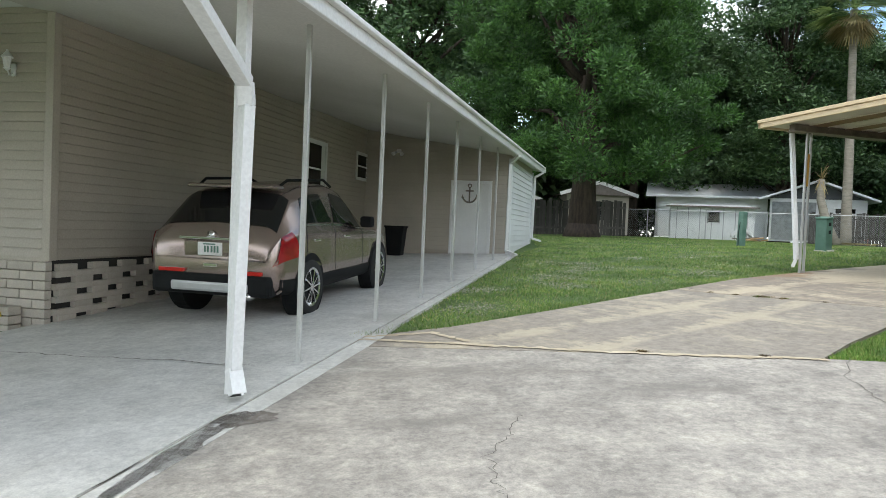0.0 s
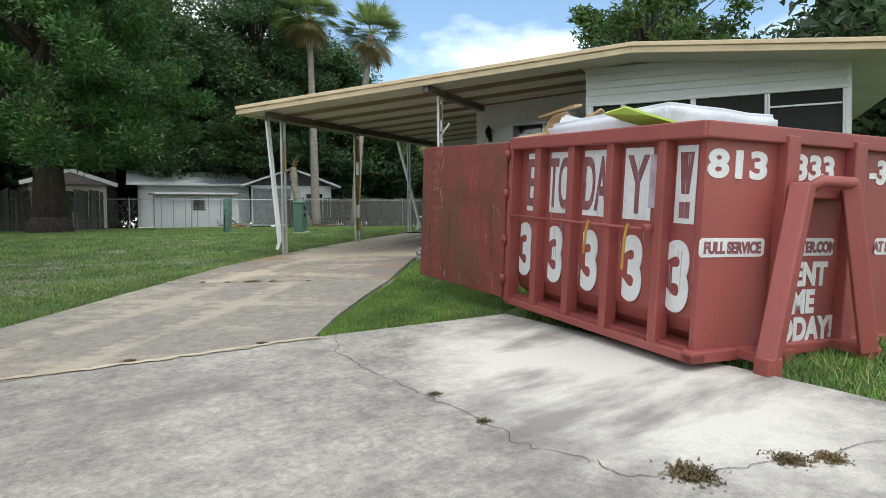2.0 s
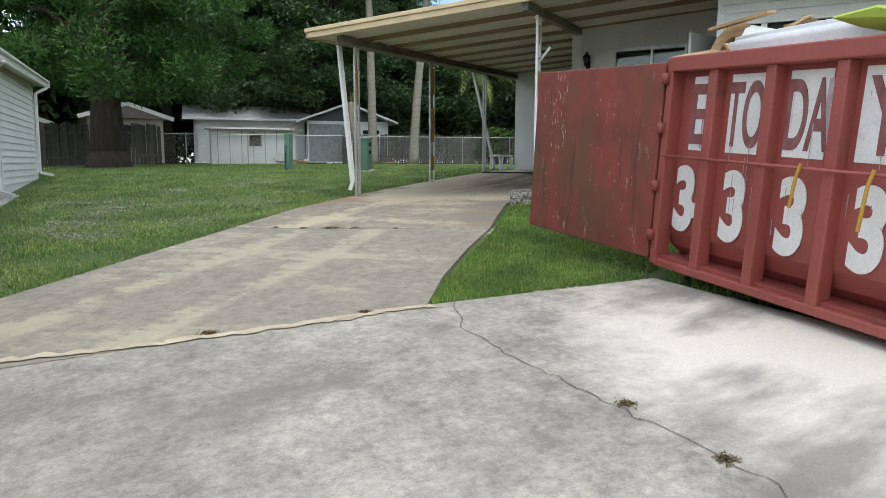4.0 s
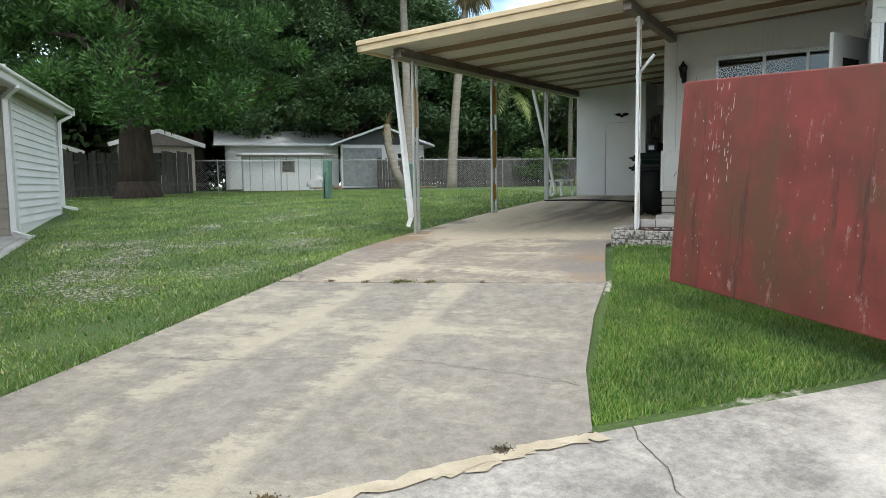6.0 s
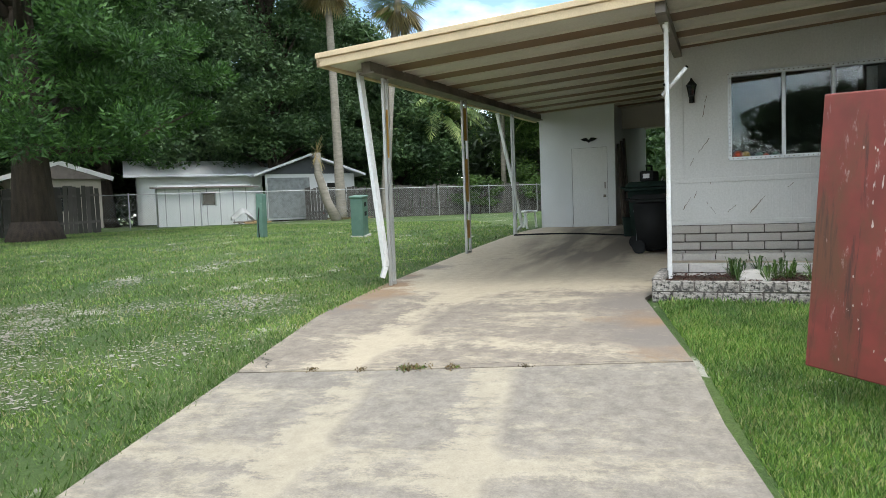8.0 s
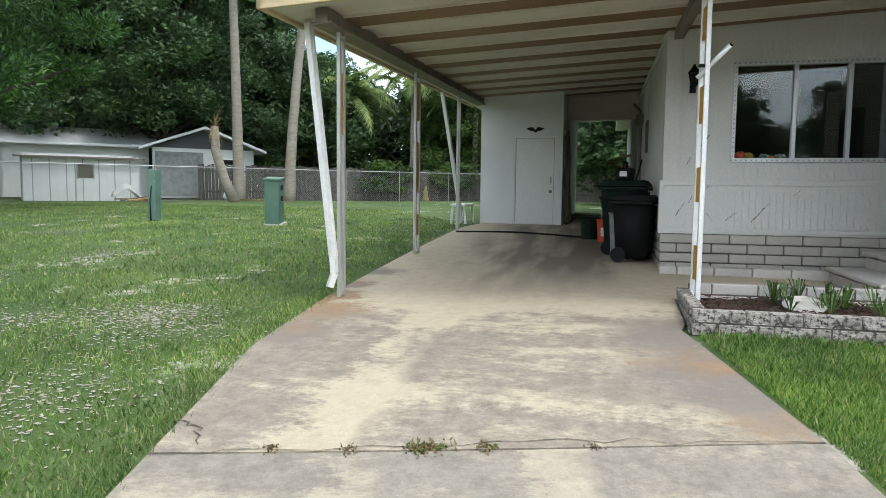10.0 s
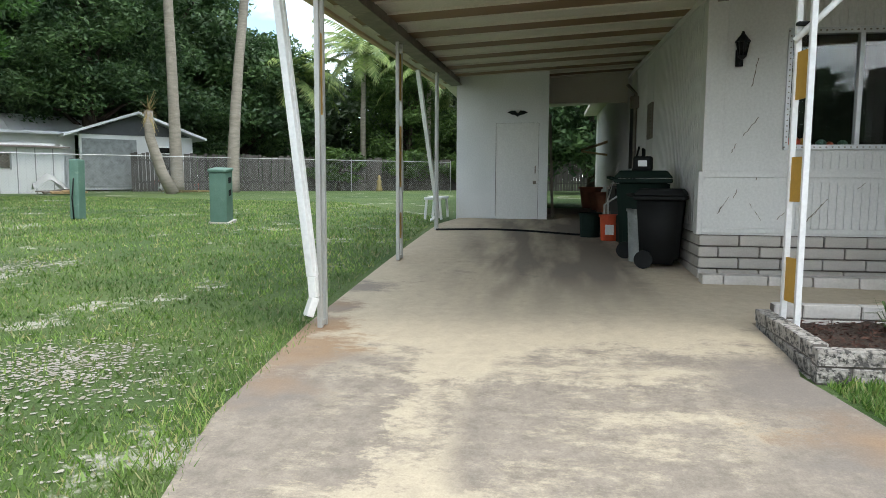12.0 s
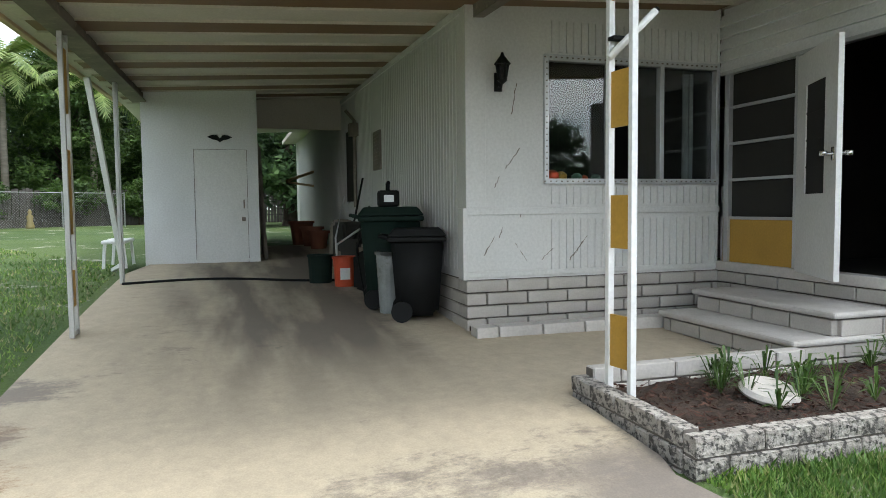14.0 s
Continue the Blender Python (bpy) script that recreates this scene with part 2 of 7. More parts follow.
M_PAN = mat("roof_pan_white", (0.66, 0.62, 0.54), (0.57, 0.53, 0.45), 0.8, 40, 0.6, bmp=0.05, dirt=(0.42, 0.36, 0.28), dirt_at=(0.62, 0.88))
M_BROWN = mat("roof_pan_brown", (0.225, 0.135, 0.062), (0.175, 0.105, 0.052), 0.9, 40, 0.6, bmp=0.05)
M_FASCIA = mat("fascia_cream", (0.66, 0.52, 0.32), (0.54, 0.42, 0.26), 2.0, 50, 0.6, dirt=(0.35, 0.26, 0.16), dirt_at=(0.62, 0.85))
M_BEAM = mat("beam_dark", (0.20, 0.17, 0.14), (0.13, 0.11, 0.09), 3, 50, 0.6, dirt=(0.3, 0.26, 0.2))
M_POST = mat("post_aluminium", (0.56, 0.56, 0.54), (0.42, 0.42, 0.40), 3, 60, 0.5, 0.25, bmp=0.05, dirt=(0.30, 0.28, 0.25), dirt_at=(0.6, 0.8), stretch=(3, 3, 0.6))
M_YELLOW = mat("ochre_panel", (0.50, 0.29, 0.045), (0.42, 0.24, 0.04), 2, 50, 0.6, bmp=0.05)
M_DOOR = mat("door_white", (0.76, 0.76, 0.74), (0.70, 0.70, 0.68), 1.2, 40, 0.45, bmp=0.03)
# near-black: unlit rooms and hollows shaded by colour; also dark stored gear
M_DARK = mat("shade_and_gear_black", (0.035, 0.033, 0.03), (0.02, 0.02, 0.018), 1, 30, 0.9, bmp=0)
M_SCREEN = mat("insect_screen", (0.022, 0.021, 0.019), (0.015, 0.0145, 0.013), 1, 200, 0.8, bmp=0.1)
M_ALU = mat("aluminium", (0.60, 0.61, 0.62), (0.50, 0.51, 0.52), 4, 80, 0.4, 0.6, bmp=0.03)
M_BLOCK = mat("planter_block", (0.47, 0.44, 0.40), (0.33, 0.30, 0.27), 9, 35, 0.95, bmp=1.0, dirt=(0.085, 0.08, 0.074), dirt_at=(0.49, 0.56), dist=0.025, piece=0.15)
M_BLOCKTOP = mat("pale_planter_block", (0.60, 0.57, 0.54), (0.50, 0.47, 0.43), 3, 45, 0.9, bmp=0.4, dirt=(0.33, 0.30, 0.27), dirt_at=(0.6, 0.8), piece=0.12)
M_HBRICK = mat("skirting_block", (0.50, 0.47, 0.43), (0.42, 0.39, 0.35), 3, 60, 0.85, bmp=0.25, dirt=(0.30, 0.27, 0.24), dirt_at=(0.6, 0.85), piece=0.14)
M_MORTAR = mat("dark_mortar", (0.17, 0.15, 0.135), None, 6, 80, 0.95)
M_SOIL = mat("mulch", (0.055, 0.033, 0.022), (0.03, 0.019, 0.014), 14, 60, 0.95, bmp=0.8, dist=0.03)
M_RED = mat("red_paint", (0.34, 0.082, 0.070), (0.275, 0.066, 0.057), 1.1, 50, 0.5, bmp=0.08, dirt=(0.19, 0.062, 0.05), dirt_at=(0.56, 0.74))
def gate_paint():
    """Scraped red paint with brown rust, vertical weeping streaks and pale scuffs."""
    m, nt, p = nodes_of("worn_red_gate")
    n1, n2 = tex_noise(nt, 1.6, 10, 0.72, (1, 1, 0.45)), tex_noise(nt, 5.5, 12, 0.8, (1.6, 1, 0.5))
    col = ramp(nt, tex_noise(nt, 2.4, 7), [(0.35, (0.265, 0.053, 0.042)), (0.65, (0.165, 0.04, 0.031))])
    col = mixc(nt, ramp(nt, n1, [(0.47, (0, 0, 0)), (0.60, (0.9,) * 3)]), col, (0.135, 0.062, 0.034))
    col = mixc(nt, ramp(nt, tex_noise(nt, 3.0, 8, 0.7, (2.2, 1, 0.22)), [(0.58, (0, 0, 0)), (0.66, (0.8,) * 3)]), col, (0.06, 0.032, 0.026))
    col = mixc(nt, ramp(nt, n2, [(0.585, (0, 0, 0)), (0.64, (0.75,) * 3)]), col, (0.40, 0.27, 0.24))
    nt.links.new(col, p.inputs["Base Color"])
    p.inputs["Roughness"].default_value = 0.62
    bump(nt, p, n2, 0.25, 0.006)
    return m


M_REDGATE = gate_paint()
M_DRYWEED = leafmat("dry_weed", (0.10, 0.065, 0.03), (0.24, 0.17, 0.085), 2.0)
M_SCRATCH = mat("pale_scrape", (0.62, 0.50, 0.44), None, 8, 90, 0.8)
M_LETTER = mat("white_sticker", (0.78, 0.77, 0.76), (0.68, 0.66, 0.65), 3, 40, 0.6, bmp=0.04, dirt=(0.50, 0.40, 0.40), dirt_at=(0.60, 0.8))
M_LETRED = mat("sticker_red_letter", (0.20, 0.06, 0.062), (0.27, 0.12, 0.12), 6, 40, 0.6, bmp=0.04)
M_CAP = mat("peeling_film", (0.52, 0.43, 0.47), (0.36, 0.25, 0.27), 7, 60, 0.5, bmp=0.1)
M_TRUNK = mat("bark", (0.085, 0.062, 0.047), (0.045, 0.034, 0.027), 3, 22, 0.95, bmp=0.9, dist=0.05, stretch=(3, 3, 0.5))
M_PALMTRUNK = mat("palm_bark", (0.36, 0.32, 0.27), (0.26, 0.23, 0.19), 3, 25, 0.95, bmp=0.6, dist=0.03, stretch=(1, 1, 4))
M_LEAF_CEDAR = leafmat("cedar_foliage", (0.025, 0.070, 0.018), (0.105, 0.225, 0.052), 0.9)
M_LEAF_OAK = leafmat("oak_foliage", (0.038, 0.086, 0.034), (0.135, 0.225, 0.095), 0.6)
M_LEAF_FAR = leafmat("wood_foliage", (0.026, 0.055, 0.021), (0.078, 0.124, 0.052), 0.25)
M_LEAF_SHRUB = leafmat("shrub_foliage", (0.048, 0.102, 0.024), (0.12, 0.204, 0.048), 0.8)
M_PALM = leafmat("palm_frond", (0.17, 0.27, 0.075), (0.42, 0.50, 0.20), 0.8)
M_PALMDRY = leafmat("dry_frond", (0.30, 0.22, 0.11), (0.50, 0.40, 0.22), 0.8)
M_GRASS = leafmat("grass_blade", (0.08, 0.17, 0.03), (0.28, 0.40, 0.12), 1.1, (0.42, 0.40, 0.22))
M_GRASSLUSH = leafmat("lush_grass_blade", (0.06, 0.155, 0.025), (0.27, 0.42, 0.10), 1.3, (0.38, 0.40, 0.17))
M_BLACK = mat("black_plastic", (0.0075, 0.008, 0.0085), (0.011, 0.012, 0.0125), 4, 60, 0.72, bmp=0.05)
M_GREENBIN = mat("dark_green_plastic", (0.006, 0.017, 0.013), (0.009, 0.022, 0.017), 3, 60, 0.7, bmp=0.05)
for plastic in (M_BLACK, M_GREENBIN):
    plastic.node_tree.nodes["Principled BSDF"].inputs["Specular IOR Level"].default_value = 0.2
M_GREYBIN = mat("grey_plastic", (0.30, 0.32, 0.32), (0.2, 0.21, 0.21), 5, 60, 0.6, dirt=(0.12, 0.12, 0.11))
M_ORANGE = mat("orange_plastic", (0.62, 0.085, 0.03), (0.52, 0.07, 0.028), 3, 60, 0.45, bmp=0.03)
M_UTIL = mat("utility_green", (0.085, 0.165, 0.125), (0.12, 0.21, 0.165), 3, 60, 0.6, dirt=(0.28, 0.35, 0.29), dirt_at=(0.6, 0.8))
M_FENCE = mat("weathered_fence", (0.13, 0.12, 0.11), (0.075, 0.07, 0.063), 1.5, 40, 0.9, bmp=0.4, piece=0.4, stretch=(2, 2, 0.5))
M_ROOFWHITE = mat("white_metal_roof", (0.74, 0.76, 0.78), (0.66, 0.68, 0.70), 0.5, 20, 0.4, bmp=0.03)
M_SHINGLE = mat("shingle", (0.22, 0.19, 0.17), (0.15, 0.13, 0.12), 3, 40, 0.9, bmp=0.4)
M_WOOD = mat("raw_wood", (0.48, 0.33, 0.17), (0.36, 0.23, 0.11), 5, 50, 0.7, stretch=(1, 6, 6))
M_FABRIC = mat("mattress_fabric", (0.72, 0.73, 0.76), (0.62, 0.63, 0.67), 3, 80, 0.9, bmp=0.3, dirt=(0.45, 0.40, 0.36), dirt_at=(0.66, 0.85))
M_LIME = mat("lime_cloth", (0.42, 0.55, 0.09), (0.35, 0.47, 0.07), 3, 60, 0.8)
M_CHROME = mat("chrome", (0.75, 0.75, 0.76), None, 4, 60, 0.15, 1.0, bmp=0)
M_WIRE = mat("galvanised_wire", (0.42, 0.43, 0.43), None, 4, 60, 0.45, 0.5, bmp=0)


def soil_mat():
    m, nt, p = nodes_of("lawn_soil")
    a = ramp(nt, tex_noise(nt, 0.35, 8, 0.6), [(0.35, (0.05, 0.10, 0.022)), (0.62, (0.10, 0.15, 0.04))])
    f = tex_noise(nt, 30, 5, 0.7)
    col = mixc(nt, 0.7, a, ramp(nt, f, [(0.3, (0.45, 0.45, 0.4)), (0.7, (1.2, 1.2, 1.1))]), "MULTIPLY")
    speck = math_node(nt, "ADD", math_node(nt, "MULTIPLY", tex_noise(nt, 0.9, 5, 0.6), 0.6), math_node(nt, "MULTIPLY", tex_noise(nt, 6, 8, 0.75), 0.4))
    s = ramp(nt, speck, [(0.57, (0, 0, 0)), (0.62, (0.85,) * 3)])
    col = mixc(nt, s, col, mixc(nt, f, (0.36, 0.33, 0.27), (0.60, 0.57, 0.51)))
    nt.links.new(col, p.inputs["Base Color"])
    p.inputs["Roughness"].default_value = 0.95
    bump(nt, p, f, 0.8, 0.03)
    return m


M_LAWN = soil_mat()


def glass_mat(name, tint=(0.9, 0.95, 0.95)):
    m, nt, p = nodes_of(name)
    p.inputs["Base Color"].default_value = (*tint, 1)
    p.inputs["Roughness"].default_value = 0.02
    p.inputs["Transmission Weight"].default_value = 1.0
    p.inputs["IOR"].default_value = 1.5
    return m


M_GLASS = glass_mat("window_glass")
M_CARGLASS = mat("tinted_glass", (0.012, 0.013, 0.014), None, 2, 30, 0.05, bmp=0)


# ---- mesh helpers ----
RM = pose(10.2, 10.9, 0, 0, 0, 26.2)   # right house: x into the carport, -y along its front
LM = pose(-1.58, 5.08, 0, 0, 0, 76.2)  # left house: x along the carport, +y towards its wall
RI, LI = RM.inverted(), LM.inverted()


def gz(m, x, y):
    p = m @ Vector((x, y, 0))
    return ground_z(p.x, p.y)


def box(bm, x0, x1, y0, y1, z0, z1):
    r = bmesh.ops.create_cube(bm, size=1.0)
    for v in r["verts"]:
        v.co = Vector(((x0 + x1) / 2 + v.co.x * (x1 - x0), (y0 + y1) / 2 + v.co.y * (y1 - y0), (z0 + z1) / 2 + v.co.z * (z1 - z0)))
    return r["verts"]


def boxz(bm, x0, x1, y0, y1, zb, zt):
    """A box whose bottom and top follow functions of x and y (or numbers)."""
    vs = box(bm, x0, x1, y0, y1, 0, 1)
    for v in vs:
        f = zt if v.co.z > 0.5 else zb
        v.co.z = f(v.co.x, v.co.y) if callable(f) else f
    return vs


def tube(bm, pts, r, seg=8, r2=None):
    """A round bar through the given points."""
    pts = [Vector(p) for p in pts]
    rings = []
    for i, p in enumerate(pts):
        d = (pts[min(i + 1, len(pts) - 1)] - pts[max(i - 1, 0)]).normalized()
        a = d.orthogonal().normalized()
        if abs(d.z) < 0.95:
            a = d.cross(Vector((0, 0, 1))).normalized()
        b = d.cross(a)
        rr = r if r2 is None else r + (r2 - r) * i / (len(pts) - 1)
        rings.append([bm.verts.new(p + a * rr * math.cos(6.28319 * k / seg) + b * rr * math.sin(6.28319 * k / seg)) for k in range(seg)])
    for r0, r1 in zip(rings, rings[1:]):
        for k in range(seg):
            bm.faces.new((r0[k], r0[(k + 1) % seg], r1[(k + 1) % seg], r1[k]))
    bm.faces.new(rings[0][::-1])
    bm.faces.new(rings[-1])


def bar(bm, a, b, w, h):
    """A square bar from a to b."""
    a, b = Vector(a), Vector(b)
    d = b - a
    m = Matrix.Translation((a + b) / 2) @ d.to_track_quat("Z", "Y").to_matrix().to_4x4()
    r = bmesh.ops.create_cube(bm, size=1.0)
    for v in r["verts"]:
        v.co = m @ Vector((v.co.x * w, v.co.y * h, v.co.z * d.length))


def lathe(bm, prof, seg=20, at=(0, 0, 0)):
    rings = [[bm.verts.new((at[0] + r * math.cos(6.28319 * k / seg), at[1] + r * math.sin(6.28319 * k / seg), at[2] + z)) for k in range(seg)] for r, z in prof]
    for r0, r1 in zip(rings, rings[1:]):
        for k in range(seg):
            bm.faces.new((r0[k], r0[(k + 1) % seg], r1[(k + 1) % seg], r1[k]))
    bm.faces.new(rings[0][::-1])
    bm.faces.new(rings[-1])


def prism(bm, pts, y0, y1):
    """Extrude an outline of (x, z) from y0 to y1."""
    a = [bm.verts.new((x, y0, z)) for x, z in pts]
    b = [bm.verts.new((x, y1, z)) for x, z in pts]
    n = len(pts)
    for k in range(n):
        bm.faces.new((a[k], a[(k + 1) % n], b[(k + 1) % n], b[k]))
    bm.faces.new(a[::-1])
    bm.faces.new(b)


def made(name, bm, material, parent=None, m=None, bevel=0.0, smooth=False, label="", category="", group="", kind=""):
    bmesh.ops.recalc_face_normals(bm, faces=bm.faces)
    me = bpy.data.meshes.new(name)
    bm.to_mesh(me)
    bm.free()
    me.materials.append(material)
    if smooth:
        me.shade_smooth()
    ob = new(name, me)
    if m is not None:
        ob.matrix_basis = m
    if parent:
        ob.parent = parent
    if bevel:
        b = ob.modifiers.new("bevel", "BEVEL")
        b.width, b.segments, b.limit_method = bevel, 2, "ANGLE"
    return tagged(ob, label, category, group, kind)


def thing(name, m, label, category, group="", kind=""):
    ob = new(name)
    ob.matrix_basis = m
    return tagged(ob, label, category, group, kind)


def part(name, parent, material, fn, bevel=0.0, smooth=False, label=""):
    bm = bmesh.new()
    fn(bm)
    return made(name, bm, material, parent, None, bevel, smooth, label)


def raw_mesh(name, verts, faces_n, material):
    """A mesh from a numpy array of polygons (n, k, 3)."""
    n, k = verts.shape[0], verts.shape[1]
    me = bpy.data.meshes.new(name)
    me.vertices.add(n * k)
    me.vertices.foreach_set("co", verts.reshape(-1).astype(np.float32))
    me.loops.add(n * k)
    me.loops.foreach_set("vertex_index", np.arange(n * k, dtype=np.int32))
    me.polygons.add(n)
    me.polygons.foreach_set("loop_start", np.arange(0, n * k, k, dtype=np.int32))
    me.update()
    me.validate()
    me.materials.append(material)
    return me


def slab(name, outline, material, top=0.0, thick=0.12, parent=None, label="", kind="", m=None, step=0.5):
    """A cast slab on the sloping ground, from its outline in plan."""
    bm = bmesh.new()
    f = bm.faces.new([bm.verts.new((x, y, 0)) for x, y in outline])
    for ax in (0, 1):
        lo, hi = min(p[ax] for p in outline), max(p[ax] for p in outline)
        s = lo + step
        while s < hi:
            co, no = [0, 0, 0], [0, 0, 0]
            co[ax], no[ax] = s, 1
            bmesh.ops.bisect_plane(bm, geom=bm.verts[:] + bm.edges[:] + bm.faces[:], plane_co=co, plane_no=no)
            s += step
    for v in bm.verts:
        p = m @ v.co if m else v.co
        v.co.z = ground_z(p.x, p.y) + top
    ret = bmesh.ops.extrude_face_region(bm, geom=bm.faces[:])
    for v in (g for g in ret["geom"] if isinstance(g, bmesh.types.BMVert)):
        v.co.z -= thick
    return made(name, bm, material, parent, m if not parent else None, label=label, kind=kind)


def boards(parent, material, m, a, b, z0, z1, step, out, holes=(), name="siding_board", depth=0.018):
    """Lap siding from a to b (plan points of the parent's frame) in courses of step; out: unit normal; holes: (s0, s1, z0, z1)."""
    a, b, out = Vector((*a, 0)), Vector((*b, 0)), Vector((*out, 0))
    d = (b - a).normalized()
    length = (b - a).length
    z = z0
    while z < z1 - 0.01:
        t = min(z + step, z1)
        spans = [(0.0, length)]
        for s0, s1, h0, h1 in holes:
            if t > h0 + 0.01 and z < h1 - 0.01:
                spans = [q for p in spans for q in ((p[0], min(p[1], s0)), (max(p[0], s1), p[1])) if q[1] - q[0] > 0.01]
        for s0, s1 in spans:
            bm = bmesh.new()
            prof = [(0.002, z), (depth, z), (depth, z + 0.012), (0.004, t), (0.002, t)]
            p0 = [bm.verts.new(a + d * s0 + out * o + Vector((0, 0, zz))) for o, zz in prof]
            p1 = [bm.verts.new(a + d * s1 + out * o + Vector((0, 0, zz))) for o, zz in prof]
            for k in range(5):
                bm.faces.new((p0[k], p0[(k + 1) % 5], p1[(k + 1) % 5], p1[k]))
            bm.faces.new(p0[::-1])
            bm.faces.new(p1)
            made(name, bm, material, parent)
        z = t


def block_mesh(lx, ly, lz, material, rough=0.0):
    bm = bmesh.new()
    box(bm, -lx / 2, lx / 2, -ly / 2, ly / 2, 0, lz)
    bmesh.ops.bevel(bm, geom=bm.edges[:], offset=0.006, segments=1, affect="EDGES")
    if rough:
        for v in bm.verts:
            v.co += Vector((random.uniform(-rough, rough), random.uniform(-rough, rough), 0))
    bmesh.ops.recalc_face_normals(bm, faces=bm.faces)
    me = bpy.data.meshes.new("block")
    bm.to_mesh(me)
    bm.free()
    me.materials.append(material)
    return me


def courses(parent, a, b, z0, n, lx, lz, ly, material, gap=0.012, rough=0.0, name="block", start=0, slope=0.0):
    """n courses of blocks in running bond between two plan points of the parent's frame."""
    a, b = Vector((*a, 0)), Vector((*b, 0))
    d = (b - a).normalized()
    length = (b - a).length
    ang = math.atan2(d.y, d.x)
    cache = {}
    for c in range(n):
        s = 0.0
        first = lx / 2 if (c + start) % 2 else lx
        while s < length - 0.03:
            w = min(first if s == 0 else lx, length - s)
            key = round(w, 2)
            if key not in cache:
                cache[key] = [block_mesh(w - gap, ly, lz - gap, material, rough) for _ in range(3 if rough else 1)]
            o = new(name, random.choice(cache[key]))
            o.parent = parent
            q = a + d * (s + w / 2)
            o.matrix_basis = Matrix.Translation((q.x, q.y, z0 + c * lz + slope * (s + w / 2))) @ pose(0, 0, 0, 0, 0, math.degrees(ang))
            s += w


# ---- ground ----
def build_ground():
    xs = [-600, -200, -80, -45] + [-30 + 1.5 * i for i in range(61)] + [70, 110, 250, 700]
    ys = [-600, -200, -60, -30] + [-16 + 1.5 * i for i in range(55)] + [80, 120, 250, 700]
    bm = bmesh.new()
    g = [[bm.verts.new((x, y, ground_z(x, y) - 0.035)) for y in ys] for x in xs]
    for i in range(len(xs) - 1):
        for j in range(len(ys) - 1):
            bm.faces.new((g[i][j], g[i + 1][j], g[i + 1][j + 1], g[i][j + 1]))
    made("ground", bm, M_LAWN, smooth=True, label="patchy green lawn with bare sandy spots", kind="structure")


build_ground()
tagged(slab("apron", [(-1.35, 7.15), (3.48, 6.17), (5.42, 5.55), (5.05, 2.2), (4.4, -2.5), (3.8, -9), (-9, -9), (-6.2, -2.5), (-1.72, 4.7)], M_APRON),
       "wide mottled grey concrete driveway apron", kind="structure")
driveway = thing("driveway", Matrix(), "stained concrete driveway slabs with sandy patches", "driveway", kind="structure")
slab("slab", [(-1.3, 7.17), (3.5, 6.19), (4.14, 6.84), (5.1, 7.66), (5.95, 8.3), (3.72, 10.94), (2.92, 10.3), (1.7, 9.3), (0.15, 8.07), (-0.95, 7.5)], M_DRIVE, 0.0, parent=driveway)
slab("slab", [(3.735, 10.955), (5.962, 8.31), (6.5, 8.8), (7.4, 9.6), (5.362, 12.23), (5.2, 12.14)], M_PORT, 0.0, parent=driveway)
slab("slab", [(5.362, 12.23), (7.4, 9.6), *[tuple((RM @ Vector((u, -v, 0))).xy) for u, v in ((-2.9, -0.02), (-1.93, -0.02), (-1.93, 2.1), (-0.1, 2.1), (-0.1, 0.02), (9.0, 0.02), (9.0, -1.7), (5.7, -3.2), (4.5, -3.42), (-2.2, -3.42))]], M_PORT, 0.0, parent=driveway)
slab("carport_slab", [(-9, -0.14), (13.95, -0.14), (13.95, 4.3), (-9, 4.3)], M_LSLAB, 0.012, m=LM, label="pale grey concrete carport floor", kind="structure")
slab("slab_edge", [(-3.0, -0.36), (2.6, -0.36), (3.2, -0.30), (13.9, -0.30), (13.9, -0.16), (-3.0, -0.16)], M_LSLAB, 0.004, m=LM, label="worn concrete edging strip", kind="structure")


# ---- right house: walls, roof, carport ----
def zc(u, y):
    """Underside of the carport roof."""
    u = min(u, 7.2)
    return 3.70 + 0.035 * (u + 2.2) + 0.055 * (3.3 - y) if y > -3.5 else 3.70 + 0.035 * (u + 2.2) + 0.374 + 0.09 * (y + 3.5)


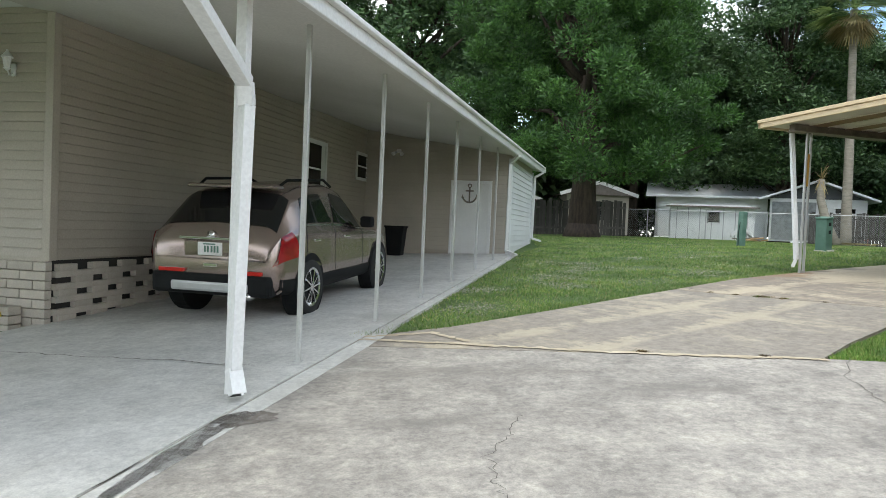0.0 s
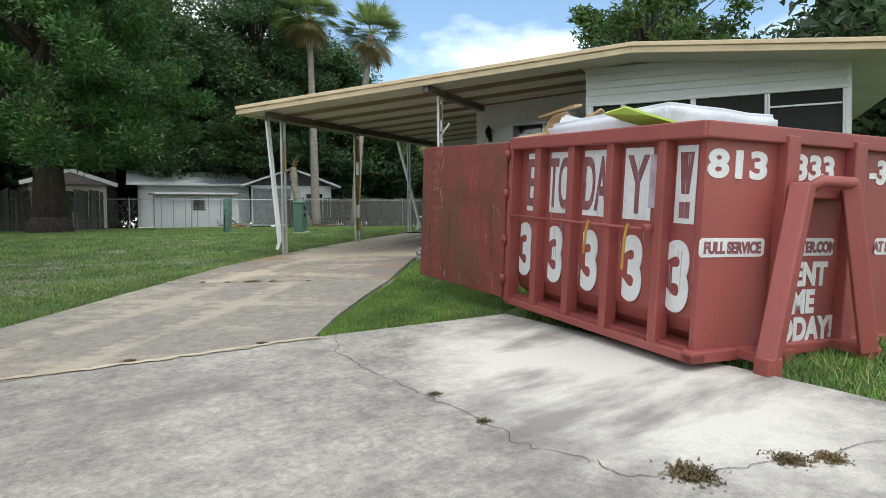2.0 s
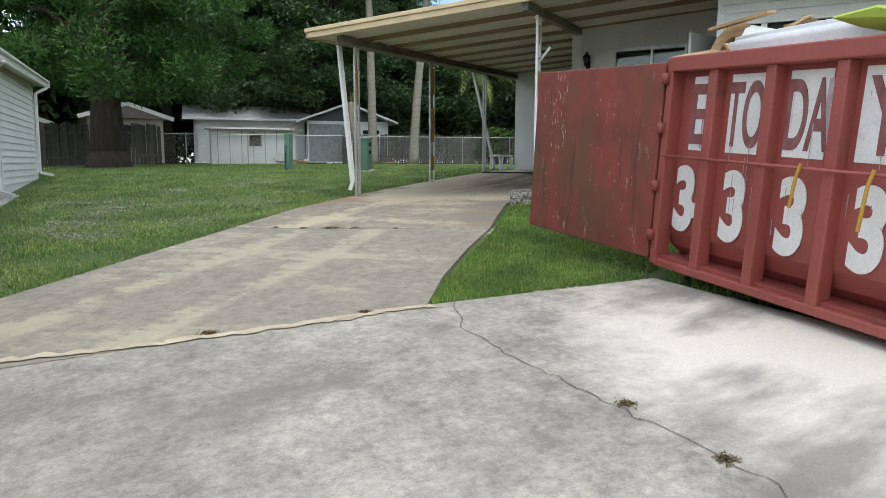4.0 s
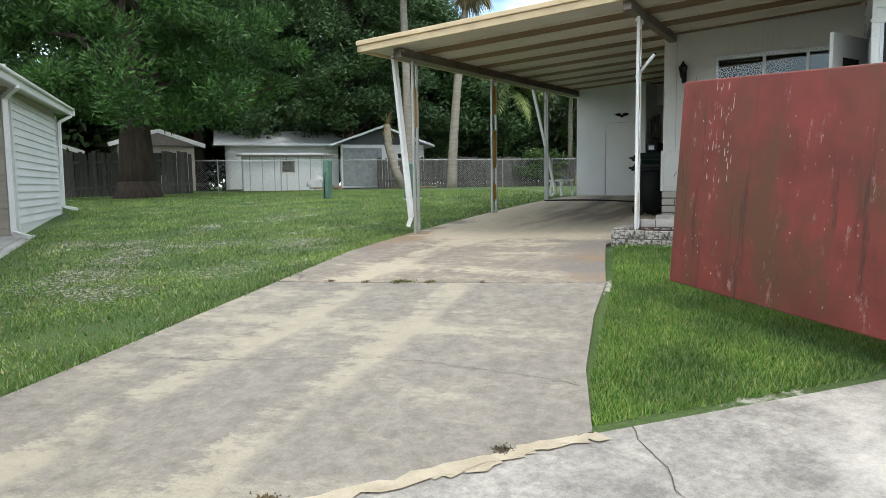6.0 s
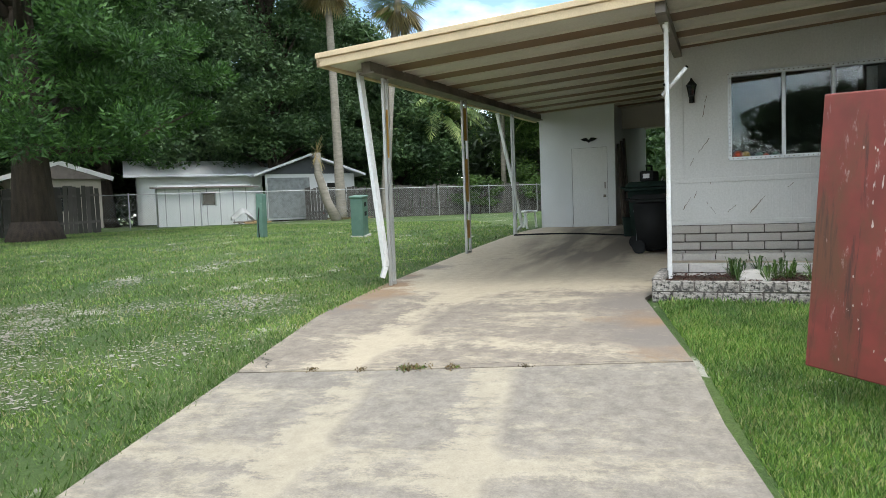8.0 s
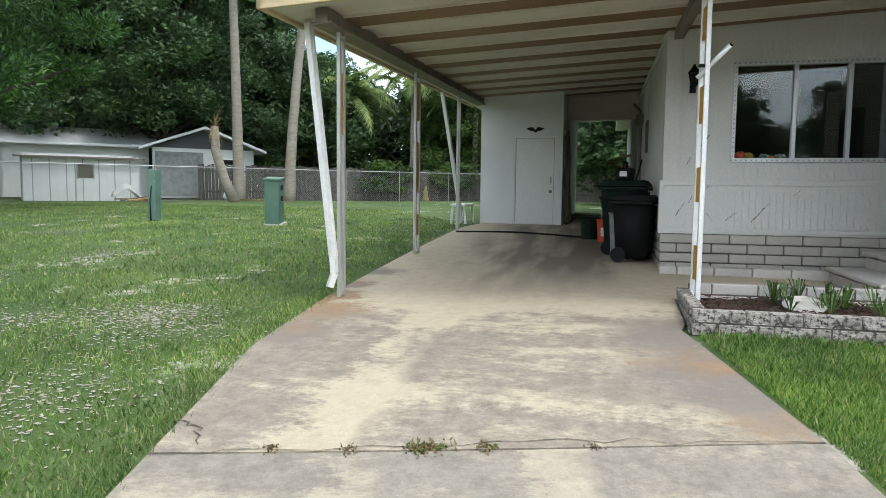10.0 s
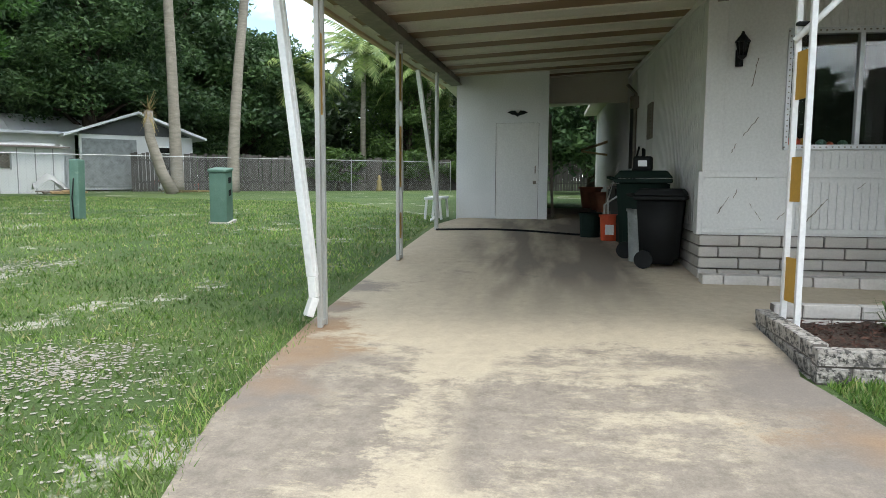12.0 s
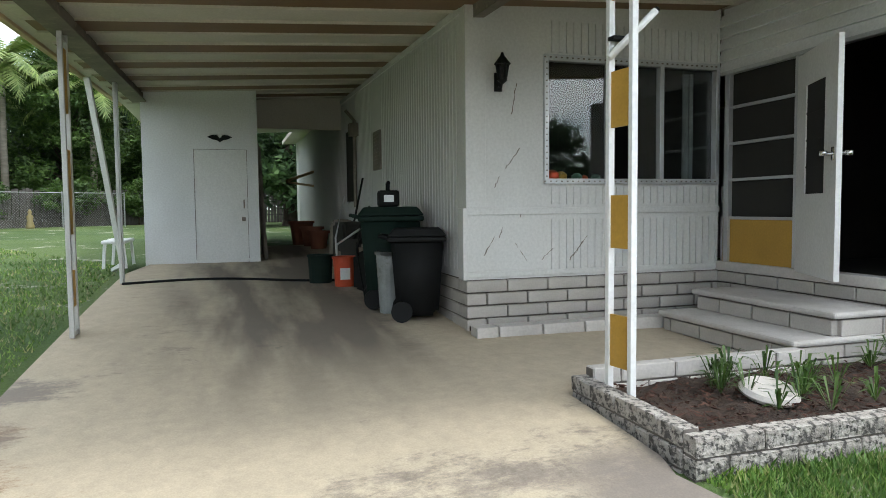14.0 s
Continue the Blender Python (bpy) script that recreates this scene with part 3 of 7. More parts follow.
def right_house():
    h = thing("house_right", RM, "off-white mobile home with corrugated metal walls and block skirting", "house", kind="structure")
    base = 1.53
    # side wall along the carport
    part("wall", h, M_HOUSE, lambda bm: boxz(bm, 0.05, 16.0, -0.12, -0.005, 0.9, lambda x, y: zc(x, 0)))
    # ribs of the side wall
    def ribs(bm):
        for i in range(150):
            x = 0.3 + i * 0.1
            if any(a < x < b for a, b in ((3.5, 4.3), (5.5, 6.5))):
                continue
            boxz(bm, x, x + 0.03, -0.006, 0.001, 1.6, lambda x, y: zc(x, 0) - 0.08)
    part("rib", h, M_HOUSE, ribs)
    # front wall round the window (window v 0.76 to 2.6, z 2.42 to 3.53)
    def front(bm):
        boxz(bm, 0, 0.1, -0.76, 0, base, lambda x, y: zc(0, y))
        boxz(bm, 0, 0.1, -2.66, -0.76, base, 2.42)
        boxz(bm, 0, 0.1, -2.66, -0.76, 3.53, lambda x, y: zc(0, y))
    part("wall", h, M_HOUSE, front)
    def frontribs(bm):
        for i in range(26):
            y = -0.82 - i * 0.075
            boxz(bm, -0.012, 0.002, y - 0.028, y, 3.58, 3.86)
            boxz(bm, -0.012, 0.002, y - 0.028, y, 2.2, 2.36)
            boxz(bm, -0.012, 0.002, y - 0.028, y, 1.6, 2.06)
    part("rib", h, M_HOUSE, frontribs)
    def trims(bm):
        box(bm, -0.022, 0.0, -2.66, 0.012, 2.11, 2.17)
        box(bm, -0.016, 0.0, -2.66, 0.012, 1.55, 1.60)
        box(bm, -0.02, 0.0, -0.17, 0.012, 2.17, 4.0)
        box(bm, -0.02, 0.12, 0.0, 0.02, 2.17, 4.0)
        box(bm, -0.02, 0.12, 0.0, 0.05, 1.53, 2.17)
        boxz(bm, 0.1, 9.0, 0.0, 0.03, lambda x, y: zc(x, 0) - 0.07, lambda x, y: zc(x, 0) - 0.005)
    part("trim", h, M_HOUSE, trims, 0.004)
    # far parts that close the house
    part("wall", h, M_HOUSE, lambda bm: (box(bm, 15.9, 16.0, -6.4, -0.12, 0.9, 4.2), box(bm, -1.9, 16.0, -6.5, -6.4, 0.7, 3.9)))
    # room box behind the window, its indoor shade put into near-black walls
    part("shade_toned_wall", h, M_DARK, lambda bm: (box(bm, 2.6, 2.7, -2.66, -0.13, 1.0, 4.1), box(bm, 0.1, 2.7, -2.6, -0.13, 1.5, 1.56), box(bm, 0.1, 2.7, -2.75, -2.67, 1.0, 4.2), box(bm, 0.1, 2.7, -2.66, -0.125, 3.85, 3.9)))
    # skirting blocks
    part("mortar", h, M_MORTAR, lambda bm: (box(bm, 0.012, 0.11, -2.7, -0.005, 0.85, 1.53), box(bm, 0.1, 7.0, -0.1, 0.0, 0.9, 1.53)))
    courses(h, (0.005, 0.03), (0.005, -2.66), 0.96, 5, 0.40, 0.115, 0.07, M_HBRICK, 0.014)
    courses(h, (0.0, -0.005), (5.0, -0.005), 0.96, 5, 0.40, 0.115, 0.05, M_HBRICK, 0.014, start=1)
    # low ledge in front of the skirting
    courses(h, (-0.27, 0.05), (-0.27, -2.1), 0.92, 2, 0.41, 0.125, 0.17, M_BLOCKTOP, 0.012)
    part("bed", h, M_SOIL, lambda bm: box(bm, -0.2, 0.0, -2.1, 0.0, 0.9, 1.12))
    # window
    w = new("window")
    w.parent = h
    tagged(w, "three-pane sliding window in a bright aluminium frame")
    def wframe(bm):
        box(bm, -0.03, 0.05, -2.64, -0.74, 3.50, 3.56)
        box(bm, -0.035, 0.05, -2.64, -0.74, 2.385, 2.435)
        for y in (-0.76, -1.41, -1.98, -2.62):
            box(bm, -0.03, 0.045, y - 0.022, y + 0.022, 2.43, 3.51)
    part("frame", w, M_ALU, wframe, 0.004)
    part("pane", w, M_GLASS, lambda bm: [box(bm, 0.012, 0.02, y0, y1, 2.43, 3.51) for y0, y1 in ((-1.39, -0.78), (-1.96, -1.43), (-2.60, -2.0))]).visible_shadow = False
    def screws(bm):
        for i in range(34):
            for z in (3.53, 2.41):
                box(bm, -0.038, -0.03, -0.75 - i * 0.056, -0.74 - i * 0.056 + 0.006, z - 0.006, z + 0.006)
        for i in range(20):
            box(bm, -0.034, -0.028, -0.766, -0.754, 2.45 + i * 0.054, 2.462 + i * 0.054)
    part("screw", w, M_BEAM, screws)
    part("curtain", w, M_GREYBIN, lambda bm: [box(bm, 0.2 + 0.02 * (i % 2), 0.215 + 0.02 * (i % 2), -2.5 + 0.04 * i, -2.46 + 0.04 * i, 2.44, 3.5) for i in range(3)])
    # porch: front wall and the side wall with screens and the open door
    u0, v0 = -2.05, 2.68
    part("wall", h, M_WHITESIDE, lambda bm: (boxz(bm, u0 + 0.02, u0 + 0.1, -6.43, -v0, 3.47, lambda x, y: zc(x, y) - 0.01), box(bm, u0 + 0.02, u0 + 0.1, -6.43, -v0, 0.8, 2.5)))
    part("wall", h, M_WHITESIDE, lambda bm: (boxz(bm, u0 + 0.1, 0.0, -v0 - 0.08, -v0 - 0.02, 3.46, lambda x, y: zc(x, y) - 0.01)))
    boards(h, M_WHITESIDE, None, (u0, -v0), (u0, -6.43), 3.47, 4.28, 0.115, (-1, 0), ((3.45, 3.76, 3.86, 4.4), (2.2, 3.76, 3.97, 4.4), (0.0, 3.76, 4.07, 4.4)), depth=0.035)
    boards(h, M_WHITESIDE, None, (u0, -v0), (0, -v0), 3.46, 4.03, 0.115, (0, 1), depth=0.035)
    part("trim", h, M_WHITE, lambda bm: (boxz(bm, u0 - 0.02, u0 + 0.06, -v0 - 0.05, -v0 + 0.03, 1.55, 4.02), box(bm, u0 - 0.02, u0 + 0.06, -6.47, -6.4, 0.8, 3.8), box(bm, u0 - 0.03, u0 + 0.05, -6.45, -v0, 3.42, 3.49), box(bm, u0 - 0.02, u0 + 0.04, -6.45, -v0, 2.45, 2.52)), 0.004)
    def louvres(bm):
        for y in (-2.75, -3.23, -3.27, -4.3, -4.34, -5.35, -5.39, -6.38):
            box(bm, u0 - 0.015, u0 + 0.04, y - 0.018, y + 0.018, 2.5, 3.44)
        for y0, y1 in ((-4.28, -3.29), (-6.36, -5.41)):
            box(bm, u0 - 0.01, u0 + 0.03, y0, y1, 3.2, 3.225)
    part("frame", h, M_ALU, louvres)
    part("pane", h, M_SCREEN, lambda bm: box(bm, u0 + 0.03, u0 + 0.04, -6.4, -v0, 2.5, 3.46))
    part("screen", h, M_SCREEN, lambda bm: (box(bm, -0.98, -0.12, -v0 - 0.03, -v0 - 0.02, 2.05, 3.46)))
    part("panel", h, M_YELLOW, lambda bm: (box(bm, -1.0, -0.05, -v0 - 0.03, -v0 + 0.0, 1.62, 2.05), box(bm, u0 + 0.05, -1.93, -v0 - 0.03, -v0, 1.62, 2.05)))
    def sframe(bm):
        for x in (-0.12, -0.99):
            box(bm, x - 0.03, x + 0.03, -v0 - 0.02, -v0 + 0.03, 1.62, 3.47)
        for z in (2.05, 2.42, 2.77, 3.12, 3.45):
            box(bm, -0.98, -0.12, -v0 - 0.012, -v0 + 0.018, z - 0.014, z + 0.014)
        box(bm, u0, -0.02, -v0 - 0.03, -v0 + 0.045, 3.44, 3.475)
        box(bm, -1.93, -1.88, -v0 - 0.03, -v0 + 0.03, 1.6, 3.45)
    part("frame", h, M_ALU, sframe, 0.003)
    part("sill", h, M_BLOCKTOP, lambda bm: box(bm, u0, 0, -v0 - 0.1, -v0 + 0.05, 1.53, 1.62), 0.01)
    courses(h, (-0.02, -v0 + 0.02), (u0, -v0 + 0.02), 0.96, 5, 0.40, 0.115, 0.05, M_HBRICK, 0.014)
    part("mortar", h, M_MORTAR, lambda bm: (box(bm, u0, 0, -v0 - 0.06, -v0 + 0.01, 0.85, 1.53)))
    # porch room walls coloured near-black to give the unlit inside
    part("shade_toned_wall", h, M_DARK, lambda bm: (box(bm, -2.0, 0.0, -6.3, -6.2, 0.9, 4.2), box(bm, -0.02, 0.02, -6.3, -v0 - 0.1, 0.9, 4.2), box(bm, -2.0, 0.0, -6.3, -v0 - 0.1, 1.5, 1.58)))
    # open door leaf, hinged on the screen side
    d = new("door")
    d.parent = h
    d.matrix_basis = pose(-1.02, -v0 + 0.03, 1.60, 0, 0, 153)
    tagged(d, "white storm door standing open with a screened panel")
    def leaf(bm):
        box(bm, 0, 0.86, -0.02, 0.02, 0, 0.66)
        box(bm, 0, 0.86, -0.02, 0.02, 1.55, 1.82)
        box(bm, 0, 0.2, -0.02, 0.02, 0.66, 1.55)
        box(bm, 0.62, 0.86, -0.02, 0.02, 0.66, 1.55)
    part("leaf", d, M_DOOR, leaf)
    part("screen", d, M_SCREEN, lambda bm: (box(bm, 0.2, 0.62, -0.008, 0.008, 0.66, 1.55), [box(bm, 0.2, 0.62, -0.014, 0.014, z - 0.008, z + 0.008) for z in (0.88, 1.1, 1.32)]))
    part("handle", d, M_CHROME, lambda bm: (tube(bm, [(0.80, -0.09, 0.95), (0.80, 0.09, 0.95)], 0.014), lathe(bm, [(0.005, 0), (0.028, 0.0), (0.028, 0.035), (0.005, 0.035)], 12, (0.80, 0.09, 0.935)), lathe(bm, [(0.005, 0), (0.028, 0.0), (0.028, 0.035), (0.005, 0.035)], 12, (0.80, -0.09, 0.935)), box(bm, 0.78, 0.82, -0.027, 0.027, 0.9, 1.0)), 0.0, True)
    # vents and meter on the side wall
    part("vent", h, M_BEAM, lambda bm: (box(bm, 3.56, 4.0, -0.01, 0.025, 2.72, 3.26), [box(bm, 3.6, 3.96, 0.02, 0.035, 2.76 + 0.05 * i, 2.785 + 0.05 * i) for i in range(10)]))
    part("side_window", h, M_SCREEN, lambda bm: box(bm, 5.5, 6.3, -0.01, 0.03, 2.3, 3.5))
    part("frame", h, M_ALU, lambda bm: (box(bm, 5.46, 5.5, -0.01, 0.045, 2.26, 3.54), box(bm, 6.3, 6.34, -0.01, 0.045, 2.26, 3.54), box(bm, 5.46, 6.34, -0.01, 0.045, 3.5, 3.54)))
    part("conduit", h, M_BEAM, lambda bm: (tube(bm, [(5.35, 0.05, 2.2), (5.35, 0.05, 3.6), (5.3, 0.2, 3.75)], 0.03), box(bm, 5.25, 5.45, 0.0, 0.14, 3.35, 3.55)))
    return h


right_house()


def right_roof():
    r = thing("carport_roof", RM, "cream-edged flat carport roof with brown and white pans", "roof", kind="structure")
    def pans(bm):
        boxz(bm, -2.95, 7.2, -3.5, 3.72, lambda x, y: zc(x, y), lambda x, y: zc(x, y) + 0.1)
        boxz(bm, -2.95, 16.2, -7.5, -3.5, lambda x, y: zc(x, y), lambda x, y: zc(x, y) + 0.1)
        boxz(bm, 7.2, 9.6, -3.5, 3.72, lambda x, y: zc(x, y), lambda x, y: zc(x, y) + 0.1)
        boxz(bm, 9.6, 12.6, -3.5, 3.72, lambda x, y: zc(x, y), lambda x, y: zc(x, y) + 0.1)
        boxz(bm, 12.6, 16.2, -3.5, 0.4, lambda x, y: zc(x, y), lambda x, y: zc(x, y) + 0.1)
    part("pan", r, M_PAN, pans)
    def brown(bm):
        for i in range(-3, 7):
            x = 0.80 + i * 1.03
            if x > -2.9 and x < 6.9:
                boxz(bm, x, x + 0.42, -2.6, 3.6, lambda x, y: zc(x, y) - 0.02, lambda x, y: zc(x, y) + 0.004)
    part("brown_pan", r, M_BROWN, brown)
    def seams(bm):
        for i in range(-6, 21):
            x = 0.79 + i * 0.515
            if -2.9 < x < 7.0:
                boxz(bm, x - 0.012, x + 0.012, -2.6, 3.62, lambda x, y: zc(x, y) - 0.024, lambda x, y: zc(x, y) + 0.004)
    part("seam", r, M_PAN, seams)
    def fascia(bm):
        for y0, y1 in ((-3.5, 3.78), (-7.5, -3.5)):
            boxz(bm, -3.0, -2.95, y0, y1, lambda x, y: zc(x, y) - 0.035, lambda x, y: zc(x, y) + 0.06)
            boxz(bm, -3.03, -2.94, y0, y1, lambda x, y: zc(x, y) + 0.06, lambda x, y: zc(x, y) + 0.125)
        boxz(bm, -3.0, 7.2, 3.72, 3.78, lambda x, y: zc(x, y) - 0.035, lambda x, y: zc(x, y) + 0.12)
    part("fascia", r, M_FASCIA, fascia, 0.008)
    def beams(bm):
        boxz(bm, -2.7, 5.7, 3.22, 3.34, lambda x, y: zc(x, y) - 0.13, lambda x, y: zc(x, y) - 0.012)
        boxz(bm, -2.7, 5.7, 3.18, 3.38, lambda x, y: zc(x, y) - 0.15, lambda x, y: zc(x, y) - 0.13)
        boxz(bm, -2.9, -0.02, -0.16, -0.06, lambda x, y: zc(x, y) - 0.13, lambda x, y: zc(x, y) - 0.012)
    part("beam", r, M_BEAM, beams)


right_roof()


def twin_post(x, y, top, panels, label, ax=(1, 0), w=0.10, mat_=None):
    """Two slim uprights side by side with small ochre panels between them."""
    mat_ = mat_ or M_POST
    z0 = gz(RM, x, y)
    p = thing("carport_post", RM @ Matrix.Translation((x, y, z0)), label, "post", "carport posts")
    h = top - z0
    a = Vector((*ax, 0)) * w / 2
    def rails(bm):
        for s in (-1, 1):
            box(bm, a.x * s - 0.019, a.x * s + 0.019, a.y * s - 0.019, a.y * s + 0.019, 0, h)
        for z in (0.03, h - 0.05):
            box(bm, -abs(a.x) - 0.015, abs(a.x) + 0.015, -abs(a.y) - 0.015, abs(a.y) + 0.015, z - 0.02, z + 0.02)
    part("upright", p, mat_, rails, 0.003)
    for f, g in panels:
        o = part("panel", p, M_YELLOW, lambda bm: box(bm, -w / 2 + 0.018, w / 2 - 0.018, -0.008, 0.008, f * h, g * h))
        o.matrix_basis = pose(0, 0, 0, 0, 0, math.degrees(math.atan2(ax[1], ax[0])))
    return p


PAN4 = ((0.14, 0.30), (0.44, 0.58), (0.70, 0.86))
twin_post(-2.22, 3.28, zc(-2.22, 3.28) - 0.14, ((0.62, 0.85),), "grey aluminium twin carport post with an ochre panel", (1, 0), 0.11)
twin_post(0.70, 3.30, zc(0.7, 3.3) - 0.14, ((0.1, 0.22), (0.34, 0.62), (0.74, 0.95)), "aluminium twin carport post with ochre panels", (1, 0), 0.19)
twin_post(3.6, 3.32, zc(3.6, 3.3) - 0.14, (), "plain grey aluminium carport post", (1, 0), 0.14)
pp = twin_post(-2.3, -0.12, zc(-2.3, -0.12) - 0.12, ((0.09, 0.20), (0.34, 0.45), (0.59, 0.705), (0.85, 0.95)), "white twin post with ochre panels standing in the planter", (1, 0.12), 0.20, M_WHITE)


def white_downspout(m, pts, w, d, label, mouth=True):
    t = thing("downspout", m, label, "downspout", "downspouts")
    def run(bm):
        for a, b in zip(pts, pts[1:]):
            bar(bm, a, b, w, d)
        for a, b in zip(pts, pts[1:]):
            aa, bb = Vector(a), Vector(b)
            n = (bb - aa).normalized()
            off = n.orthogonal().normalized()
            if abs(n.z) > 0.5:
                bar(bm, aa + Vector((0, d / 2, 0)), bb + Vector((0, d / 2, 0)), w * 0.25, 0.012)
                bar(bm, aa - Vector((0, d / 2, 0)), bb - Vector((0, d / 2, 0)), w * 0.25, 0.012)
    part("pipe", t, M_WHITE, run, 0.008)
    if mouth:
        e, f = Vector(pts[-1]), Vector(pts[-2])
        n = (e - f).normalized()
        # flat dark plate painted as the shade inside the pipe end
        part("mouth", t, M_DARK, lambda bm: bar(bm, e, e + n * 0.004, w * 0.8, d * 0.8))
    return t


# leaning downspout of the right carport
zg = gz(RM, -2.3, 3.3)
white_downspout(RM, [(-2.32, 3.58, 3.64), (-2.38, 3.30, zg + 0.42), (-2.38, 3.29, zg + 0.26), (-2.41, 3.33, zg + 0.12)], 0.085, 0.06, "white ribbed metal downspout leaning against the carport post")
zg = gz(RM, 4.2, 3.4)
white_downspout(RM, [(3.55, 3.62, 3.8), (4.6, 3.45, zg + 0.14), (4.8, 3.6, zg + 0.05)], 0.07, 0.055, "weathered grey downspout slanting beside the carport post")


def storage_room():
    s = thing("storage_room", RM, "white painted storage room closing the end of the carport", "storage room", kind="structure")
    def walls(bm):
        boxz(bm, 5.65, 5.75, 2.53, 3.27, 1.2, lambda x, y: zc(x, y) - 0.002)
        boxz(bm, 5.65, 5.75, 1.56, 1.73, 1.2, lambda x, y: zc(x, y) - 0.002)
        boxz(bm, 5.65, 5.75, 1.73, 2.53, 3.13, lambda x, y: zc(x, y) - 0.002)
        boxz(bm, 5.75, 12.5, 3.17, 3.27, 1.2, lambda x, y: zc(x, y) - 0.002)
        boxz(bm, 5.75, 12.5, 1.56, 1.64, 1.2, lambda x, y: zc(x, y) - 0.002)
        boxz(bm, 12.4, 12.5, 1.56, 3.27, 1.2, lambda x, y: zc(x, y) - 0.002)
    part("wall", s, M_WHITESIDE, walls)
    part("door", s, M_DOOR, lambda bm: box(bm, 5.66, 5.70, 1.735, 2.525, 1.33, 3.125), 0.004)
    part("handle", s, M_BEAM, lambda bm: (box(bm, 5.63, 5.66, 1.78, 1.80, 2.2, 2.34), box(bm, 5.64, 5.66, 1.77, 1.83, 2.0, 2.06)))
    # thin dark strips paint the shaded gap round the door leaf
    part("gap_shade_line", s, M_MORTAR, lambda bm: [box(bm, 5.652, 5.657, y - 0.004, y + 0.004, 1.4, 3.13) for y in (1.732, 2.528)] + [box(bm, 5.652, 5.657, 1.73, 2.53, 3.126, 3.134)])
    # low canopy over the passage behind
    part("soffit", s, M_PAN, lambda bm: boxz(bm, 6.9, 7.0, 0.02, 1.56, 3.62, lambda x, y: zc(x, y)))
    return s


storage_room()


# ---- planter ----
def planter():
    p = thing("planter", RM, "split-face block planter with mulch and small weeds", "planter")
    x0, x1, y0, y1 = -3.13, -1.93, 0.0, -4.6
    z = 0.80
    courses(p, (x0 + 0.05, y0 + 0.0), (x0 + 0.05, y1), z, 3, 0.40, 0.105, 0.1, M_BLOCK, 0.012, 0.006)
    courses(p, (x0 + 0.1, y0 - 0.05), (x1, y0 - 0.05), z + 0.02, 3, 0.40, 0.105, 0.1, M_BLOCK, 0.012, 0.006, start=1)
    courses(p, (x1 - 0.05, y0 - 0.1), (x1 - 0.05, -1.75), z + 0.06, 3, 0.40, 0.11, 0.1, M_BLOCKTOP, 0.012, 0.003, start=1)
    part("mortar", p, M_MORTAR, lambda bm: (box(bm, x0 + 0.012, x0 + 0.088, y1, y0 - 0.01, 0.75, 1.10), box(bm, x0 + 0.1, x1, y0 - 0.09, y0 - 0.012, 0.75, 1.115), box(bm, x1 - 0.09, x1 - 0.012, -1.75, y0 - 0.1, 0.75, 1.17)))
    def soil(bm):
        g = [[bm.verts.new((x0 + 0.1 + i * 0.074, y0 - 0.1 - j * 0.09, 1.045 + 0.05 * noise.noise((i * 0.35, j * 0.35, 0)) + random.uniform(-0.012, 0.012))) for j in range(51)] for i in range(15)]
        for i in range(14):
            for j in range(50):
                bm.faces.new((g[i][j], g[i + 1][j], g[i + 1][j + 1], g[i][j + 1]))
    part("soil", p, M_SOIL, soil)
    return p


planter()


def steps():
    s = thing("porch_steps", RM, "two pale concrete steps on block risers up to the porch", "steps")
    def tread(bm, x0, x1, y0, y1, z):
        box(bm, x0, x1, y0, y1, z - 0.05, z)
    part("tread", s, M_BLOCKTOP, lambda bm: (tread(bm, -1.95, -0.35, -2.68, -1.72, 1.22)), 0.02)
    part("tread", s, M_BLOCKTOP, lambda bm: (tread(bm, -1.95, -0.35, -2.68, -2.08, 1.40)), 0.02)
    courses(s, (-1.90, -1.80), (-0.40, -1.80), 0.92, 2, 0.4, 0.125, 0.1, M_HBRICK)
    courses(s, (-1.90, -2.16), (-0.40, -2.16), 1.22, 1, 0.4, 0.13, 0.1, M_HBRICK)
    courses(s, (-1.88, -1.8), (-1.88, -2.66), 0.86, 3, 0.4, 0.105, 0.1, M_HBRICK)
    courses(s, (-1.88, -2.16), (-1.88, -2.66), 1.22, 1, 0.4, 0.13, 0.1, M_HBRICK)
    part("mortar", s, M_MORTAR, lambda bm: (box(bm, -1.89, -0.40, -2.66, -1.79, 0.8, 1.17), box(bm, -1.89, -0.40, -2.66, -2.15, 1.17, 1.35)))


steps()


# ---- left house and its carport ----
def zl(u, y):
    """Underside of the left carport ceiling."""
    return 3.22 + 0.018 * u + 0.16 * (y + 0.4)


